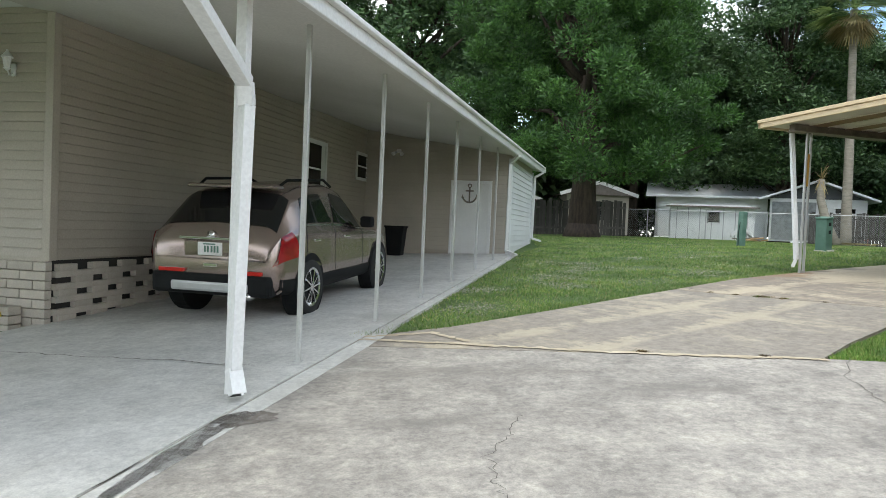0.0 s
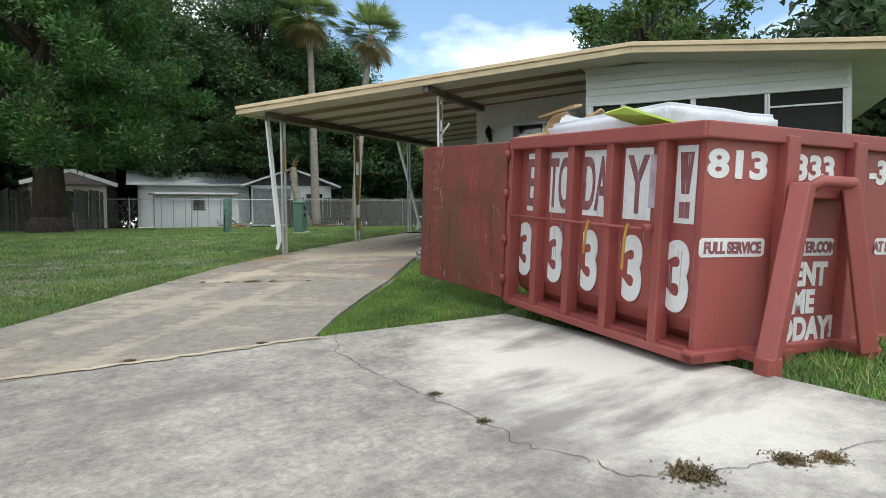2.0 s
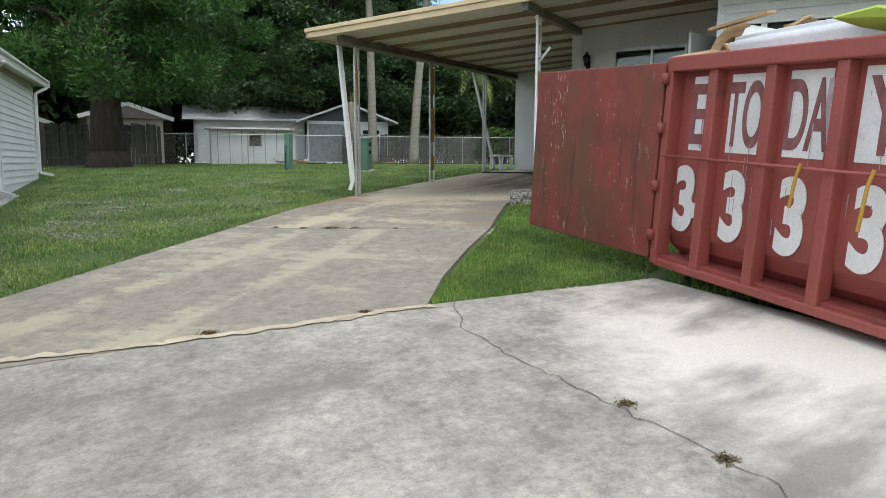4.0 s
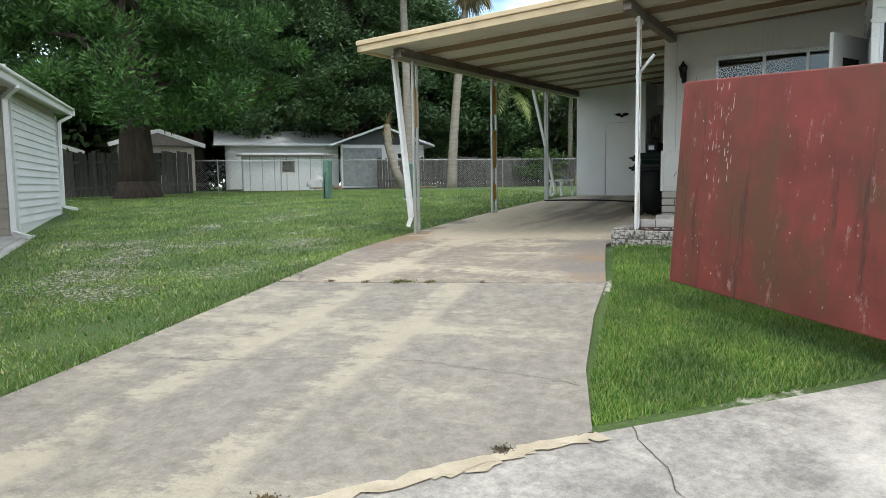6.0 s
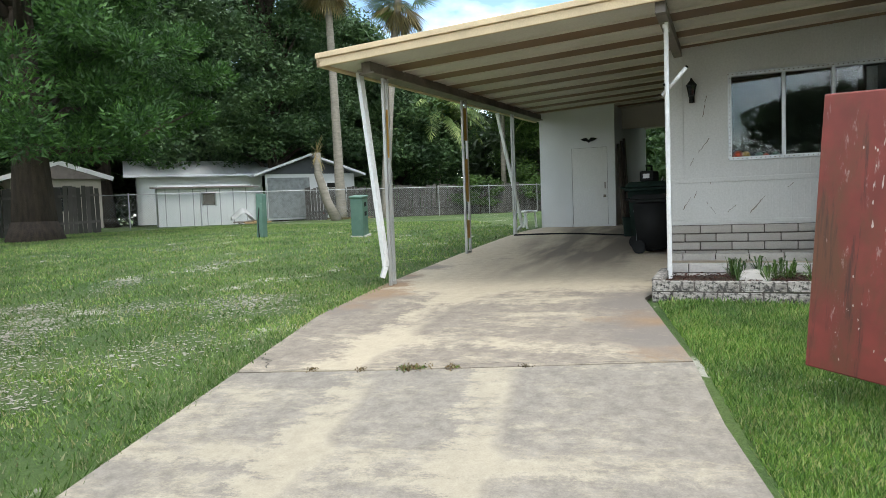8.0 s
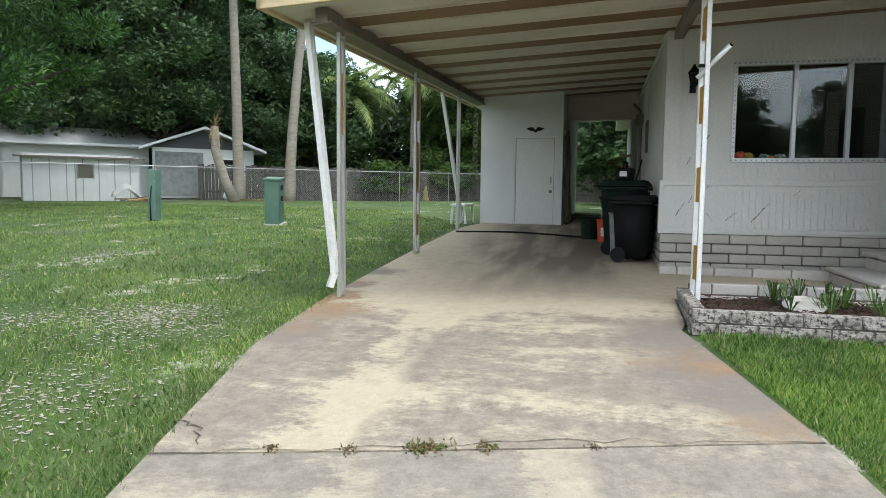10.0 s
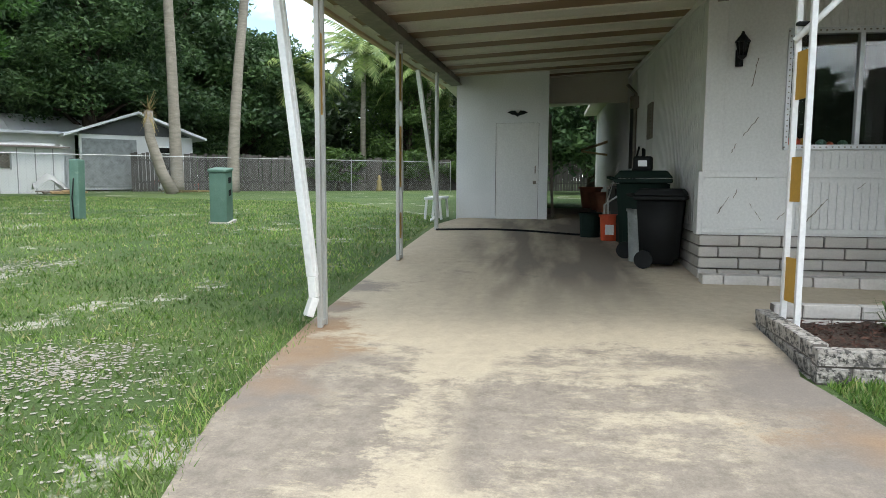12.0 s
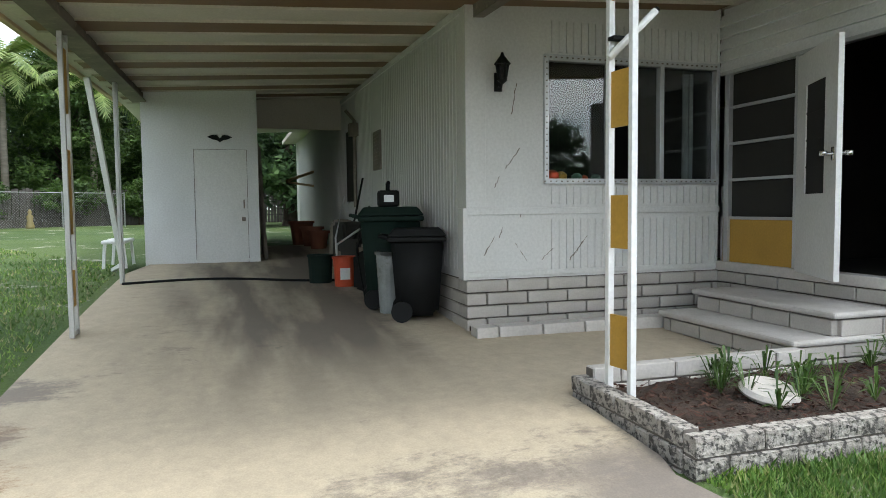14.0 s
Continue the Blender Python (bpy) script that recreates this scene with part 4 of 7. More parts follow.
def left_house():
    h = thing("house_left", LM, "beige lap-sided home with pierced block skirting", "house", kind="structure")
    win = (13.2 - 2.7, 14.9 - 2.7, 2.72, 3.5)
    dr = (9.9 - 2.7, 11.2 - 2.7, 0.7, 3.45)
    part("wall", h, M_BEIGE, lambda bm: (boxz(bm, 2.72, 16.5, 4.22, 4.34, 0.0, lambda x, y: zl(x, 4.2) - 0.005), box(bm, 2.72, 2.84, 4.34, 12, -0.3, 4.6)))
    boards(h, M_BEIGE, None, (2.72, 4.22), (16.5, 4.22), 0.88, 4.2, 0.125, (0, -1), (win, dr), depth=0.034)
    boards(h, M_BEIGE, None, (2.72, 4.22), (2.72, 12), 0.88, 4.6, 0.125, (-1, 0), depth=0.034)
    part("corner_trim", h, M_BEIGE, lambda bm: (box(bm, 2.68, 2.80, 4.18, 4.215, 0.86, 4.0), box(bm, 2.68, 2.715, 4.2, 4.30, 0.86, 4.0), boxz(bm, 2.8, 16.5, 4.18, 4.215, lambda x, y: zl(x, 4.2) - 0.12, lambda x, y: zl(x, 4.2) - 0.01), box(bm, 2.69, 2.73, 4.215, 12, 0.84, 0.9)), 0.004)
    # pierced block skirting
    # near-black sheet stands in for the shade behind the pierced blocks
    part("shade_sheet", h, M_DARK, lambda bm: box(bm, 2.76, 16.4, 4.215, 4.219, 0.0, 0.86))
    me = block_mesh(0.31, 0.12, 0.09, M_LIGHTBEIGE)
    for c in range(5):
        for i in range(13):
            o = new("block", me)
            o.parent = h
            x = 2.95 + i * 0.58 + (0.29 if c % 2 else 0)
            o.matrix_basis = Matrix.Translation((x, 4.185, 0.06 + c * 0.165 + 0.012 * (x - 2.7)))
    part("skirting_course", h, M_LIGHTBEIGE, lambda bm: [boxz(bm, 2.75, 10.5, 4.13, 4.21, (lambda q: lambda x, y: q + 0.012 * (x - 2.7))(0.145 + c * 0.165), (lambda q: lambda x, y: q + 0.012 * (x - 2.7))(0.225 + c * 0.165)) for c in range(4)] and None)
    courses(h, (2.66, 4.16), (2.66, 9.0), -0.35, 10, 0.4, 0.12, 0.11, M_LIGHTBEIGE, 0.01)
    courses(h, (2.45, 4.45), (2.45, 9.0), -0.4, 6, 0.4, 0.115, 0.2, M_LIGHTBEIGE, 0.01)
    # half-glazed side door and window
    dd = new("door"); dd.parent = h
    tagged(dd, "white side door with a dark glazed upper half")
    part("frame", dd, M_WHITE, lambda bm: (box(bm, 9.9, 10.0, 4.16, 4.2, 0.8, 3.45), box(bm, 11.1, 11.2, 4.16, 4.2, 0.8, 3.45), box(bm, 9.9, 11.2, 4.16, 4.2, 3.35, 3.45)))
    part("leaf", dd, M_DOOR, lambda bm: (box(bm, 10, 11.1, 4.18, 4.22, 0.8, 2.2), box(bm, 10, 10.2, 4.18, 4.22, 2.2, 3.35), box(bm, 10.9, 11.1, 4.18, 4.22, 2.2, 3.35), box(bm, 10.2, 10.9, 4.175, 4.22, 2.75, 2.79)))
    part("pane", dd, M_CARGLASS, lambda bm: box(bm, 10.2, 10.9, 4.19, 4.21, 2.2, 3.35))
    ww = new("window"); ww.parent = h
    tagged(ww, "small white-framed window with glazing bars")
    part("frame", ww, M_WHITE, lambda bm: (box(bm, 13.2, 14.9, 4.16, 4.2, 3.42, 3.5), box(bm, 13.2, 14.9, 4.16, 4.2, 2.72, 2.8), [box(bm, x, x + 0.08, 4.16, 4.2, 2.72, 3.5) for x in (13.2, 14.01, 14.82)], box(bm, 13.2, 14.9, 4.165, 4.2, 3.09, 3.13)))
    part("pane", ww, M_CARGLASS, lambda bm: box(bm, 13.25, 14.85, 4.19, 4.21, 2.78, 3.44))
    return h


left_house()


def left_shed():
    s = thing("utility_room", LM, "beige lap-sided utility room at the end of the carport", "utility room", kind="structure")
    top = lambda x, y: zl(x, y) - 0.005
    part("wall", s, M_BEIGE, lambda bm: (boxz(bm, 14.02, 14.1, 0.0, 0.5, 0.6, top), boxz(bm, 14.02, 14.1, 1.66, 4.2, 0.6, top), boxz(bm, 14.02, 14.1, 0.5, 1.66, 2.82, top), boxz(bm, 14.1, 19.0, 0.0, 0.1, 0.5, top), boxz(bm, 18.9, 19.0, 0.1, 4.2, 0.6, top)))
    boards(s, M_BEIGE, None, (14.02, 0.0), (14.02, 4.2), 0.86, 3.95, 0.125, (-1, 0), ((0.5, 1.66, 0.6, 2.82),), depth=0.025)
    boards(s, M_WHITESIDE, None, (14.1, 0.0), (19.0, 0.0), 1.05, 3.42, 0.15, (0, -1), depth=0.03)
    part("corner_trim", s, M_WHITESIDE, lambda bm: (box(bm, 13.98, 14.12, -0.04, 0.06, 0.7, 3.45), box(bm, 18.94, 19.04, -0.04, 0.06, 0.9, 3.5), box(bm, 14.1, 19.0, -0.012, 0.0, 0.7, 1.06)), 0.004)
    d = new("door"); d.parent = s
    tagged(d, "plain white flush door with an anchor ornament")
    part("frame", d, M_WHITE, lambda bm: (box(bm, 13.98, 14.06, 0.5, 0.58, 0.75, 2.82), box(bm, 13.98, 14.06, 1.58, 1.66, 0.75, 2.82), box(bm, 13.98, 14.06, 0.58, 1.58, 2.74, 2.82)), 0.004)
    part("leaf", d, M_DOOR, lambda bm: box(bm, 14.01, 14.05, 0.585, 1.575, 0.77, 2.735))
    return s


left_shed()


def anchor():
    a = thing("anchor_ornament", LM @ Matrix.Translation((13.99, 1.12, 2.18)), "dark rope-bound anchor ornament hung on the white door", "ornament")
    def shape(bm):
        tube(bm, [(0, 0, 0.04), (0, 0, 0.46)], 0.022)
        tube(bm, [(0, -0.11, 0.36), (0, 0.11, 0.36)], 0.02)
        tube(bm, [(0, 0.05 * math.cos(k * 0.7), 0.50 + 0.05 * math.sin(k * 0.7)) for k in range(10)], 0.014)
        tube(bm, [(0, 0.2 * math.sin(k * 0.26), 0.24 - 0.2 * math.cos(k * 0.26)) for k in range(-5, 6)], 0.024)
        for s in (-1, 1):
            tube(bm, [(0, 0.2 * s, 0.16), (0, 0.19 * s, 0.27)], 0.035, 6, 0.004)
    part("body", a, M_BEAM, shape)


anchor()


def left_roof():
    r = thing("carport_roof", LM, "white aluminium carport roof with a deep white gutter", "roof", kind="structure")
    part("ceiling", r, M_CEIL, lambda bm: (boxz(bm, -3.2, 19.3, -0.3, 4.6, zl, lambda x, y: zl(x, y) + 0.08)))
    part("roof_sheet", r, M_WHITE, lambda bm: boxz(bm, -3.2, 2.6, 4.6, 12, lambda x, y: 4.02 + 0.018 * x, lambda x, y: 4.12 + 0.018 * x))
    part("roof_sheet", r, M_WHITE, lambda bm: boxz(bm, 2.6, 19.3, 4.6, 12, lambda x, y: zl(x, 4.6) + 0.02, lambda x, y: zl(x, 4.6) + 0.1))
    f = lambda o: (lambda x, y: 3.22 + 0.018 * x + o)
    def gutter(bm):
        boxz(bm, -3.2, 19.3, -0.36, -0.30, f(-0.03), f(0.10))
        boxz(bm, -3.2, 19.3, -0.42, -0.34, f(0.10), f(0.15))
        boxz(bm, -3.2, 19.3, -0.33, -0.28, f(0.15), f(0.20))
        boxz(bm, 19.26, 19.34, -0.42, 4.6, lambda x, y: zl(x, y) - 0.03, lambda x, y: zl(x, y) + 0.16)
    part("gutter", r, M_WHITE, gutter, 0.01)


left_roof()


def left_posts():
    z0 = gz(LM, 1.32, 0.05)
    for i, u in enumerate((1.32, 3.47, 5.53, 7.55, 9.74, 12.0)):
        z0 = gz(LM, u, 0.05)
        w = 0.045 if i in (3,) else 0.022
        bm = bmesh.new()
        box(bm, -w, w, -0.022, 0.022, 0, zl(u, 0.05) - z0)
        box(bm, -w - 0.02, w + 0.02, -0.04, 0.04, 0, 0.02)
        made("carport_post", bm, M_POST, None, LM @ Matrix.Translation((u, 0.05, z0)), 0.004, label="slim grey aluminium carport post", category="post", group="slim carport posts")


left_posts()
zg = gz(LM, 0.1, 0.0)
white_downspout(LM, [(-1.9, -0.33, 3.30), (0.08, -0.03, 2.52), (0.13, -0.02, 2.36), (0.10, 0.0, zg + 0.24), (0.05, -0.07, zg + 0.06)], 0.115, 0.09, "large white ribbed downspout with an elbow and open mouth")
bm = bmesh.new()
box(bm, 0.20, 0.29, 0.045, 0.135, gz(LM, 0.2, 0), zl(0.25, 0))
made("carport_post", bm, M_WHITE, None, LM, 0.006, label="white square aluminium carport post", category="post")
zg = gz(LM, 13.0, -0.2)
white_downspout(LM, [(12.9, -0.36, 3.42), (13.2, -0.1, 3.25), (13.25, -0.08, zg + 0.14), (13.1, -0.35, zg + 0.06)], 0.09, 0.07, "white downspout beside the utility room", False)
zg = gz(LM, 18.95, -0.2)
white_downspout(LM, [(19.1, -0.36, 3.52), (18.98, -0.1, 3.35), (18.98, -0.08, zg + 0.14), (19.0, -0.4, zg + 0.06)], 0.09, 0.07, "white downspout at the back corner of the utility room", False)


# ---- roll-off dumpster ----
DM = pose(4.77, 3.14, 0.495, 0, 0, 73.9) @ pose(0, 0, 0, 1.0, -3.95, 0) @ Matrix.Diagonal((0.925, 1.06, 1, 1))   # x along its side, -y across its end


def text_part(parent, body, size, at, turn, material, sx=1.0, depth=0.003, bold=0.0):
    c = bpy.data.curves.new("lettering", "FONT")
    c.body, c.size, c.extrude, c.offset = body, size, depth, bold
    c.align_x = "CENTER"
    tmp = new("lettering", c)
    dg = bpy.context.evaluated_depsgraph_get()
    me = bpy.data.meshes.new_from_object(tmp.evaluated_get(dg))
    bpy.data.objects.remove(tmp)
    me.materials.clear()
    me.materials.append(material)
    o = new("lettering", me)
    o.parent = parent
    o.matrix_basis = Matrix.Translation(at) @ turn @ Matrix.Diagonal((sx, 1, 1, 1))
    return o


def dumpster():
    d = thing("dumpster", DM, "red steel roll-off dumpster with white stickers and an open gate", "dumpster")
    L_, W = 2.80, 2.68
    part("floor", d, M_RED, lambda bm: box(bm, 0.05, L_, -W + 0.05, -0.05, 0.02, 0.08))
    # side walls: flat above, curving in towards the floor
    prof = [(-0.10, 1.62), (-0.10, 0.42), (-0.12, 0.28), (-0.18, 0.16), (-0.28, 0.08), (-0.32, 0.08), (-0.22, 0.18), (-0.16, 0.30), (-0.14, 0.42), (-0.14, 1.62)]

    def shell(bm, pts):
        p0 = [bm.verts.new((0.02, y, z)) for y, z in pts]
        p1 = [bm.verts.new((L_, y, z)) for y, z in pts]
        n = len(pts)
        for k in range(n):
            bm.faces.new((p0[k], p0[(k + 1) % n], p1[(k + 1) % n], p1[k]))
        bm.faces.new(p0[::-1])
        bm.faces.new(p1)
    part("side_wall", d, M_RED, lambda bm: shell(bm, prof))
    part("side_wall", d, M_RED, lambda bm: shell(bm, [(-(W + y), z) for y, z in prof]))
    part("end_wall", d, M_RED, lambda bm: box(bm, 0.0, 0.05, -W + 0.06, -0.06, 0.06, 1.66))
    def rails(bm):
        for y in (-0.03, -W + 0.03):
            box(bm, -0.06, L_, y - 0.075, y + 0.055, 1.60, 1.72)
            box(bm, -0.06, L_, y - 0.10, y + 0.03, -0.02, 0.05)
        box(bm, -0.07, 0.05, -W, 0.0, 1.60, 1.72)
        box(bm, -0.06, 0.06, -W, 0.0, -0.02, 0.07)
        box(bm, L_ - 0.06, L_ + 0.02, -0.12, 0.02, 0.0, 1.70)
        box(bm, L_ - 0.06, L_ + 0.02, -W, -W + 0.14, 0.0, 1.70)
    part("rail", d, M_RED, rails, 0.012)
    for x in (0.42, 1.08, 1.68, 2.28):
        part("rib", d, M_RED, lambda bm: (box(bm, x - 0.05, x + 0.05, -0.13, -0.005, 0.03, 1.61)), 0.014)
        part("rib", d, M_RED, lambda bm: (box(bm, x - 0.05, x + 0.05, -W + 0.01, -W + 0.13, 0.03, 1.61)), 0.014)
    for y0, y1 in ((-0.87, -0.74), (-1.60, -1.47)):
        part("end_rib", d, M_RED, lambda bm: box(bm, -0.10, 0.01, y0, y1, 0.0, 1.66), 0.012)
    part("rod", d, M_RED, lambda bm: (tube(bm, [(0.5, 0.02, 0.92), (2.75, 0.02, 0.92)], 0.012), box(bm, 0.46, 0.54, -0.02, 0.04, 0.9, 0.96)), 0, True)
    # lifting A-frame with the hook bar
    def frame_(bm):
        bar(bm, (-0.34, -0.44, 0.03), (-0.20, -0.80, 1.30), 0.15, 0.13)
        bar(bm, (-0.36, -1.46, 0.03), (-0.20, -1.30, 1.30), 0.15, 0.13)
        box(bm, -0.42, -0.28, -0.50, -0.36, -0.08, 0.07)
        box(bm, -0.42, -0.28, -1.54, -1.40, -0.08, 0.07)
        box(bm, -0.36, 0.0, -0.56, -0.42, 0.0, 0.08)
        box(bm, -0.36, 0.0, -1.53, -1.40, 0.0, 0.08)
        box(bm, -0.14, 0.0, -1.44, -0.90, 1.2, 1.3)
    part("lift_frame", d, M_RED, frame_, 0.012)
    part("hook_bar", d, M_RED, lambda bm: tube(bm, [(-0.2, -0.84, 1.26), (-0.24, -0.94, 1.33), (-0.24, -1.28, 1.33), (-0.2, -1.38, 1.22)], 0.045, 12), 0, True)
    for z in (1.05, 0.68, 0.34):
        part("rung", d, M_RED, lambda bm: (box(bm, -0.05, 0.0, -2.46, -2.30, z, z + 0.02), box(bm, -0.05, -0.035, -2.46, -2.30, z - 0.05, z + 0.02), box(bm, -0.05, 0.0, -2.46, -2.445, z - 0.1, z + 0.02)))
    # skid runners and rollers
    part("runner", d, M_RED, lambda bm: (box(bm, -0.1, L_, -0.98, -0.86, -0.12, 0.03), box(bm, -0.1, L_, -1.6, -1.48, -0.12, 0.03)))
    for y in (-0.35, -W + 0.35):
        part("roller", d, M_BEAM, lambda bm: tube(bm, [(2.5, y - 0.1, -0.07), (2.5, y + 0.1, -0.07)], 0.09, 14), 0, True)
    # gate swung open in line with the side
    g = new("gate"); g.parent = d
    g.matrix_basis = pose(L_ + 0.04, 0.0, 0.0, 0, 0, 3.6)
    tagged(g, "rust-stained dark red steel gate swung open")
    part("panel", g, M_REDGATE, lambda bm: (box(bm, 0.0, 2.06, -0.03, 0.03, 0.04, 1.68)), 0.01)
    part("edge", g, M_REDGATE, lambda bm: (box(bm, 0.0, 2.06, -0.08, -0.03, 1.56, 1.68), box(bm, 0.0, 2.06, -0.08, -0.03, 0.04, 0.16), box(bm, 1.96, 2.06, -0.08, -0.03, 0.16, 1.56), box(bm, 0.0, 0.1, -0.08, -0.03, 0.16, 1.56)), 0.008)
    for z in (0.2, 0.62, 1.1, 1.5):
        part("hinge", g, M_REDGATE, lambda bm: tube(bm, [(-0.03, 0.04, z), (-0.03, 0.04, z + 0.09)], 0.032, 10), 0, True)
    def scrapes(bm):
        rnd = random.Random(5)
        for cx, n, spread in ((1.55, 40, 0.07), (0.35, 10, 0.2), (1.75, 16, 0.12), (0.8, 10, 0.12)):
            for _ in range(n):
                x, z, l = cx + rnd.gauss(0, spread), (rnd.uniform(0.9, 1.62) if cx == 1.55 else rnd.uniform(0.1, 1.5)), rnd.uniform(0.008, 0.07 if cx == 1.55 else 0.02)
                w = rnd.uniform(0.0015, 0.005)
                vs = [bm.verts.new((x + a * w + rnd.uniform(-0.004, 0.004), 0.033, z + b * l)) for a, b in ((-1, 0), (0.2, -0.3), (1, 0.1), (0.6, 0.9), (-0.5, 1.0))]
                bm.faces.new(vs)
    tagged(part("scrape", g, M_SCRATCH, scrapes), kind="stuff")
    # stickers: upper row of white plates with dark letters, lower row of digits
    face = Matrix(((-1, 0, 0, 0), (0, 0, 1, 0), (0, 1, 0, 0), (0, 0, 0, 1)))   # reads along -x, faces +y
    face_end = Matrix(((0, 0, -1, 0), (-1, 0, 0, 0), (0, 1, 0, 0), (0, 0, 0, 1)))  # reads along -y, faces -x
    yb = -0.095
    def rounded(bm, y0, y1, z0, z1, r, x0, x1):
        """A thin plate with round corners across the end wall."""
        ring = [(cy + r * math.cos(q + k * 0.3927), cz + r * math.sin(q + k * 0.3927)) for cy, cz, q in ((y1 - r, z1 - r, 0.0), (y0 + r, z1 - r, 1.5708), (y0 + r, z0 + r, 3.1416), (y1 - r, z0 + r, 4.7124)) for k in range(5)]
        a, b = [bm.verts.new((x0, y, z)) for y, z in ring], [bm.verts.new((x1, y, z)) for y, z in ring]
        n = len(ring)
        bm.faces.new(a)
        for k in range(n):
            bm.faces.new((a[k], b[k], b[(k + 1) % n], a[(k + 1) % n]))
    plates = ((2.44, 2.60, "E"), (1.80, 2.16, "TO"), (1.22, 1.58, "DA"), (0.62, 0.98, "Y"), (0.12, 0.34, "!"))
    for x0, x1, s in plates:
        part("sticker", d, M_LETTER, lambda bm: box(bm, x0, x1, yb - 0.003, yb, 0.98, 1.56))
        if s == "!":
            c = (x0 + x1) / 2
            part("lettering", d, M_LETRED, lambda bm: (prism(bm, [(c - 0.075, 1.51), (c + 0.075, 1.51), (c + 0.04, 1.20), (c - 0.04, 1.20)], yb + 0.001, yb + 0.004), prism(bm, [(c - 0.055, 1.14), (c + 0.055, 1.14), (c + 0.055, 1.02), (c - 0.055, 1.02)], yb + 0.001, yb + 0.004)))
            continue
        text_part(d, s, 0.66, ((x0 + x1) / 2, yb + 0.001, 1.04), face, M_LETRED, 0.42 if len(s) > 1 else 0.62, bold=0.012)
        part("torn_film", d, M_CAP, lambda bm: box(bm, x0 - 0.05, x0 + 0.03, yb + 0.001, yb + 0.004, 0.98 + 0.1, 1.5) if s in ("DA", "Y") else box(bm, x0 + 0.01, x0 + 0.02, yb + 0.001, yb + 0.0035, 1.0, 1.3))
    for x, s in ((2.58, "3"), (2.38, "-"), (2.0, "3"), (1.42, "3"), (0.80, "3"), (0.25, "3")):
        text_part(d, s, 0.70, (x, yb + 0.001, 0.34), face, M_LETTER, 0.80, bold=0.03)
    xe = -0.004
    text_part(d, "813", 0.27, (xe, -0.365, 1.335), face_end, M_LETTER, 1.42, bold=0.011)
    text_part(d, "-333", 0.26, (xe, -1.09, 1.345), face_end, M_LETTER, 1.12, bold=0.011)
    text_part(d, "-3333", 0.26, (xe, -2.06, 1.345), face_end, M_LETTER, 1.0, bold=0.011)
    text_part(d, "A2036", 0.1, (-0.074, -2.40, 1.63), face_end, M_LETTER, 1.5, bold=0.004)
    for y, s, w in ((-0.36, "FULL SERVICE", 0.31), (-2.12, "AT SERVICE", 0.22), (-1.22, "STER.COM", 0.2)):
        part("sticker", d, M_LETTER, lambda bm: rounded(bm, y - w, y + w, 0.75, 0.89, 0.035, xe - 0.002, 0.0))
        text_part(d, s, 0.115, (xe - 0.003, y, 0.78), face_end, M_LETRED, 0.78, bold=0.006)
    for s, z in (("RENT", 0.52), ("ME", 0.30), ("TODAY!", 0.08)):
        text_part(d, s, 0.25, (xe, -1.12, z), face_end, M_LETTER, 0.78, bold=0.012)
    # pale weeping streaks and scuffs on the side between the ribs
    def streaks(bm):
        rnd = random.Random(17)
        for x0, x1 in ((0.08, 0.36), (0.50, 1.02), (1.14, 1.62), (1.74, 2.22)):
            for _ in range(9):
                x, z, l, w = rnd.uniform(x0, x1), rnd.uniform(0.45, 1.5), rnd.uniform(0.06, 0.4), rnd.uniform(0.0015, 0.006)
                bm.faces.new([bm.verts.new((x + q * w, yb + 0.0045, max(0.43, z - r * l))) for q, r in ((-1, 0), (1, 0.05), (0.5, 0.7), (0, 1), (-0.6, 0.6))])
    tagged(part("streak", d, M_CAP, streaks), kind="stuff")
    # chain hanging from the gate hinge
    def links(bm):
        for k in range(13):
            z, ax = -0.02 - 0.034 * k, k % 2
            tube(bm, [(L_ + 0.02 + 0.013 * math.cos(q) * ax, 0.03 + 0.013 * math.cos(q) * (1 - ax), z + 0.024 * math.sin(q)) for q in (0, 1.05, 2.09, 3.14, 4.19, 5.24, 6.283)], 0.0045, 5)
    part("chain", d, M_BEAM, links)
    return d


dumpster()


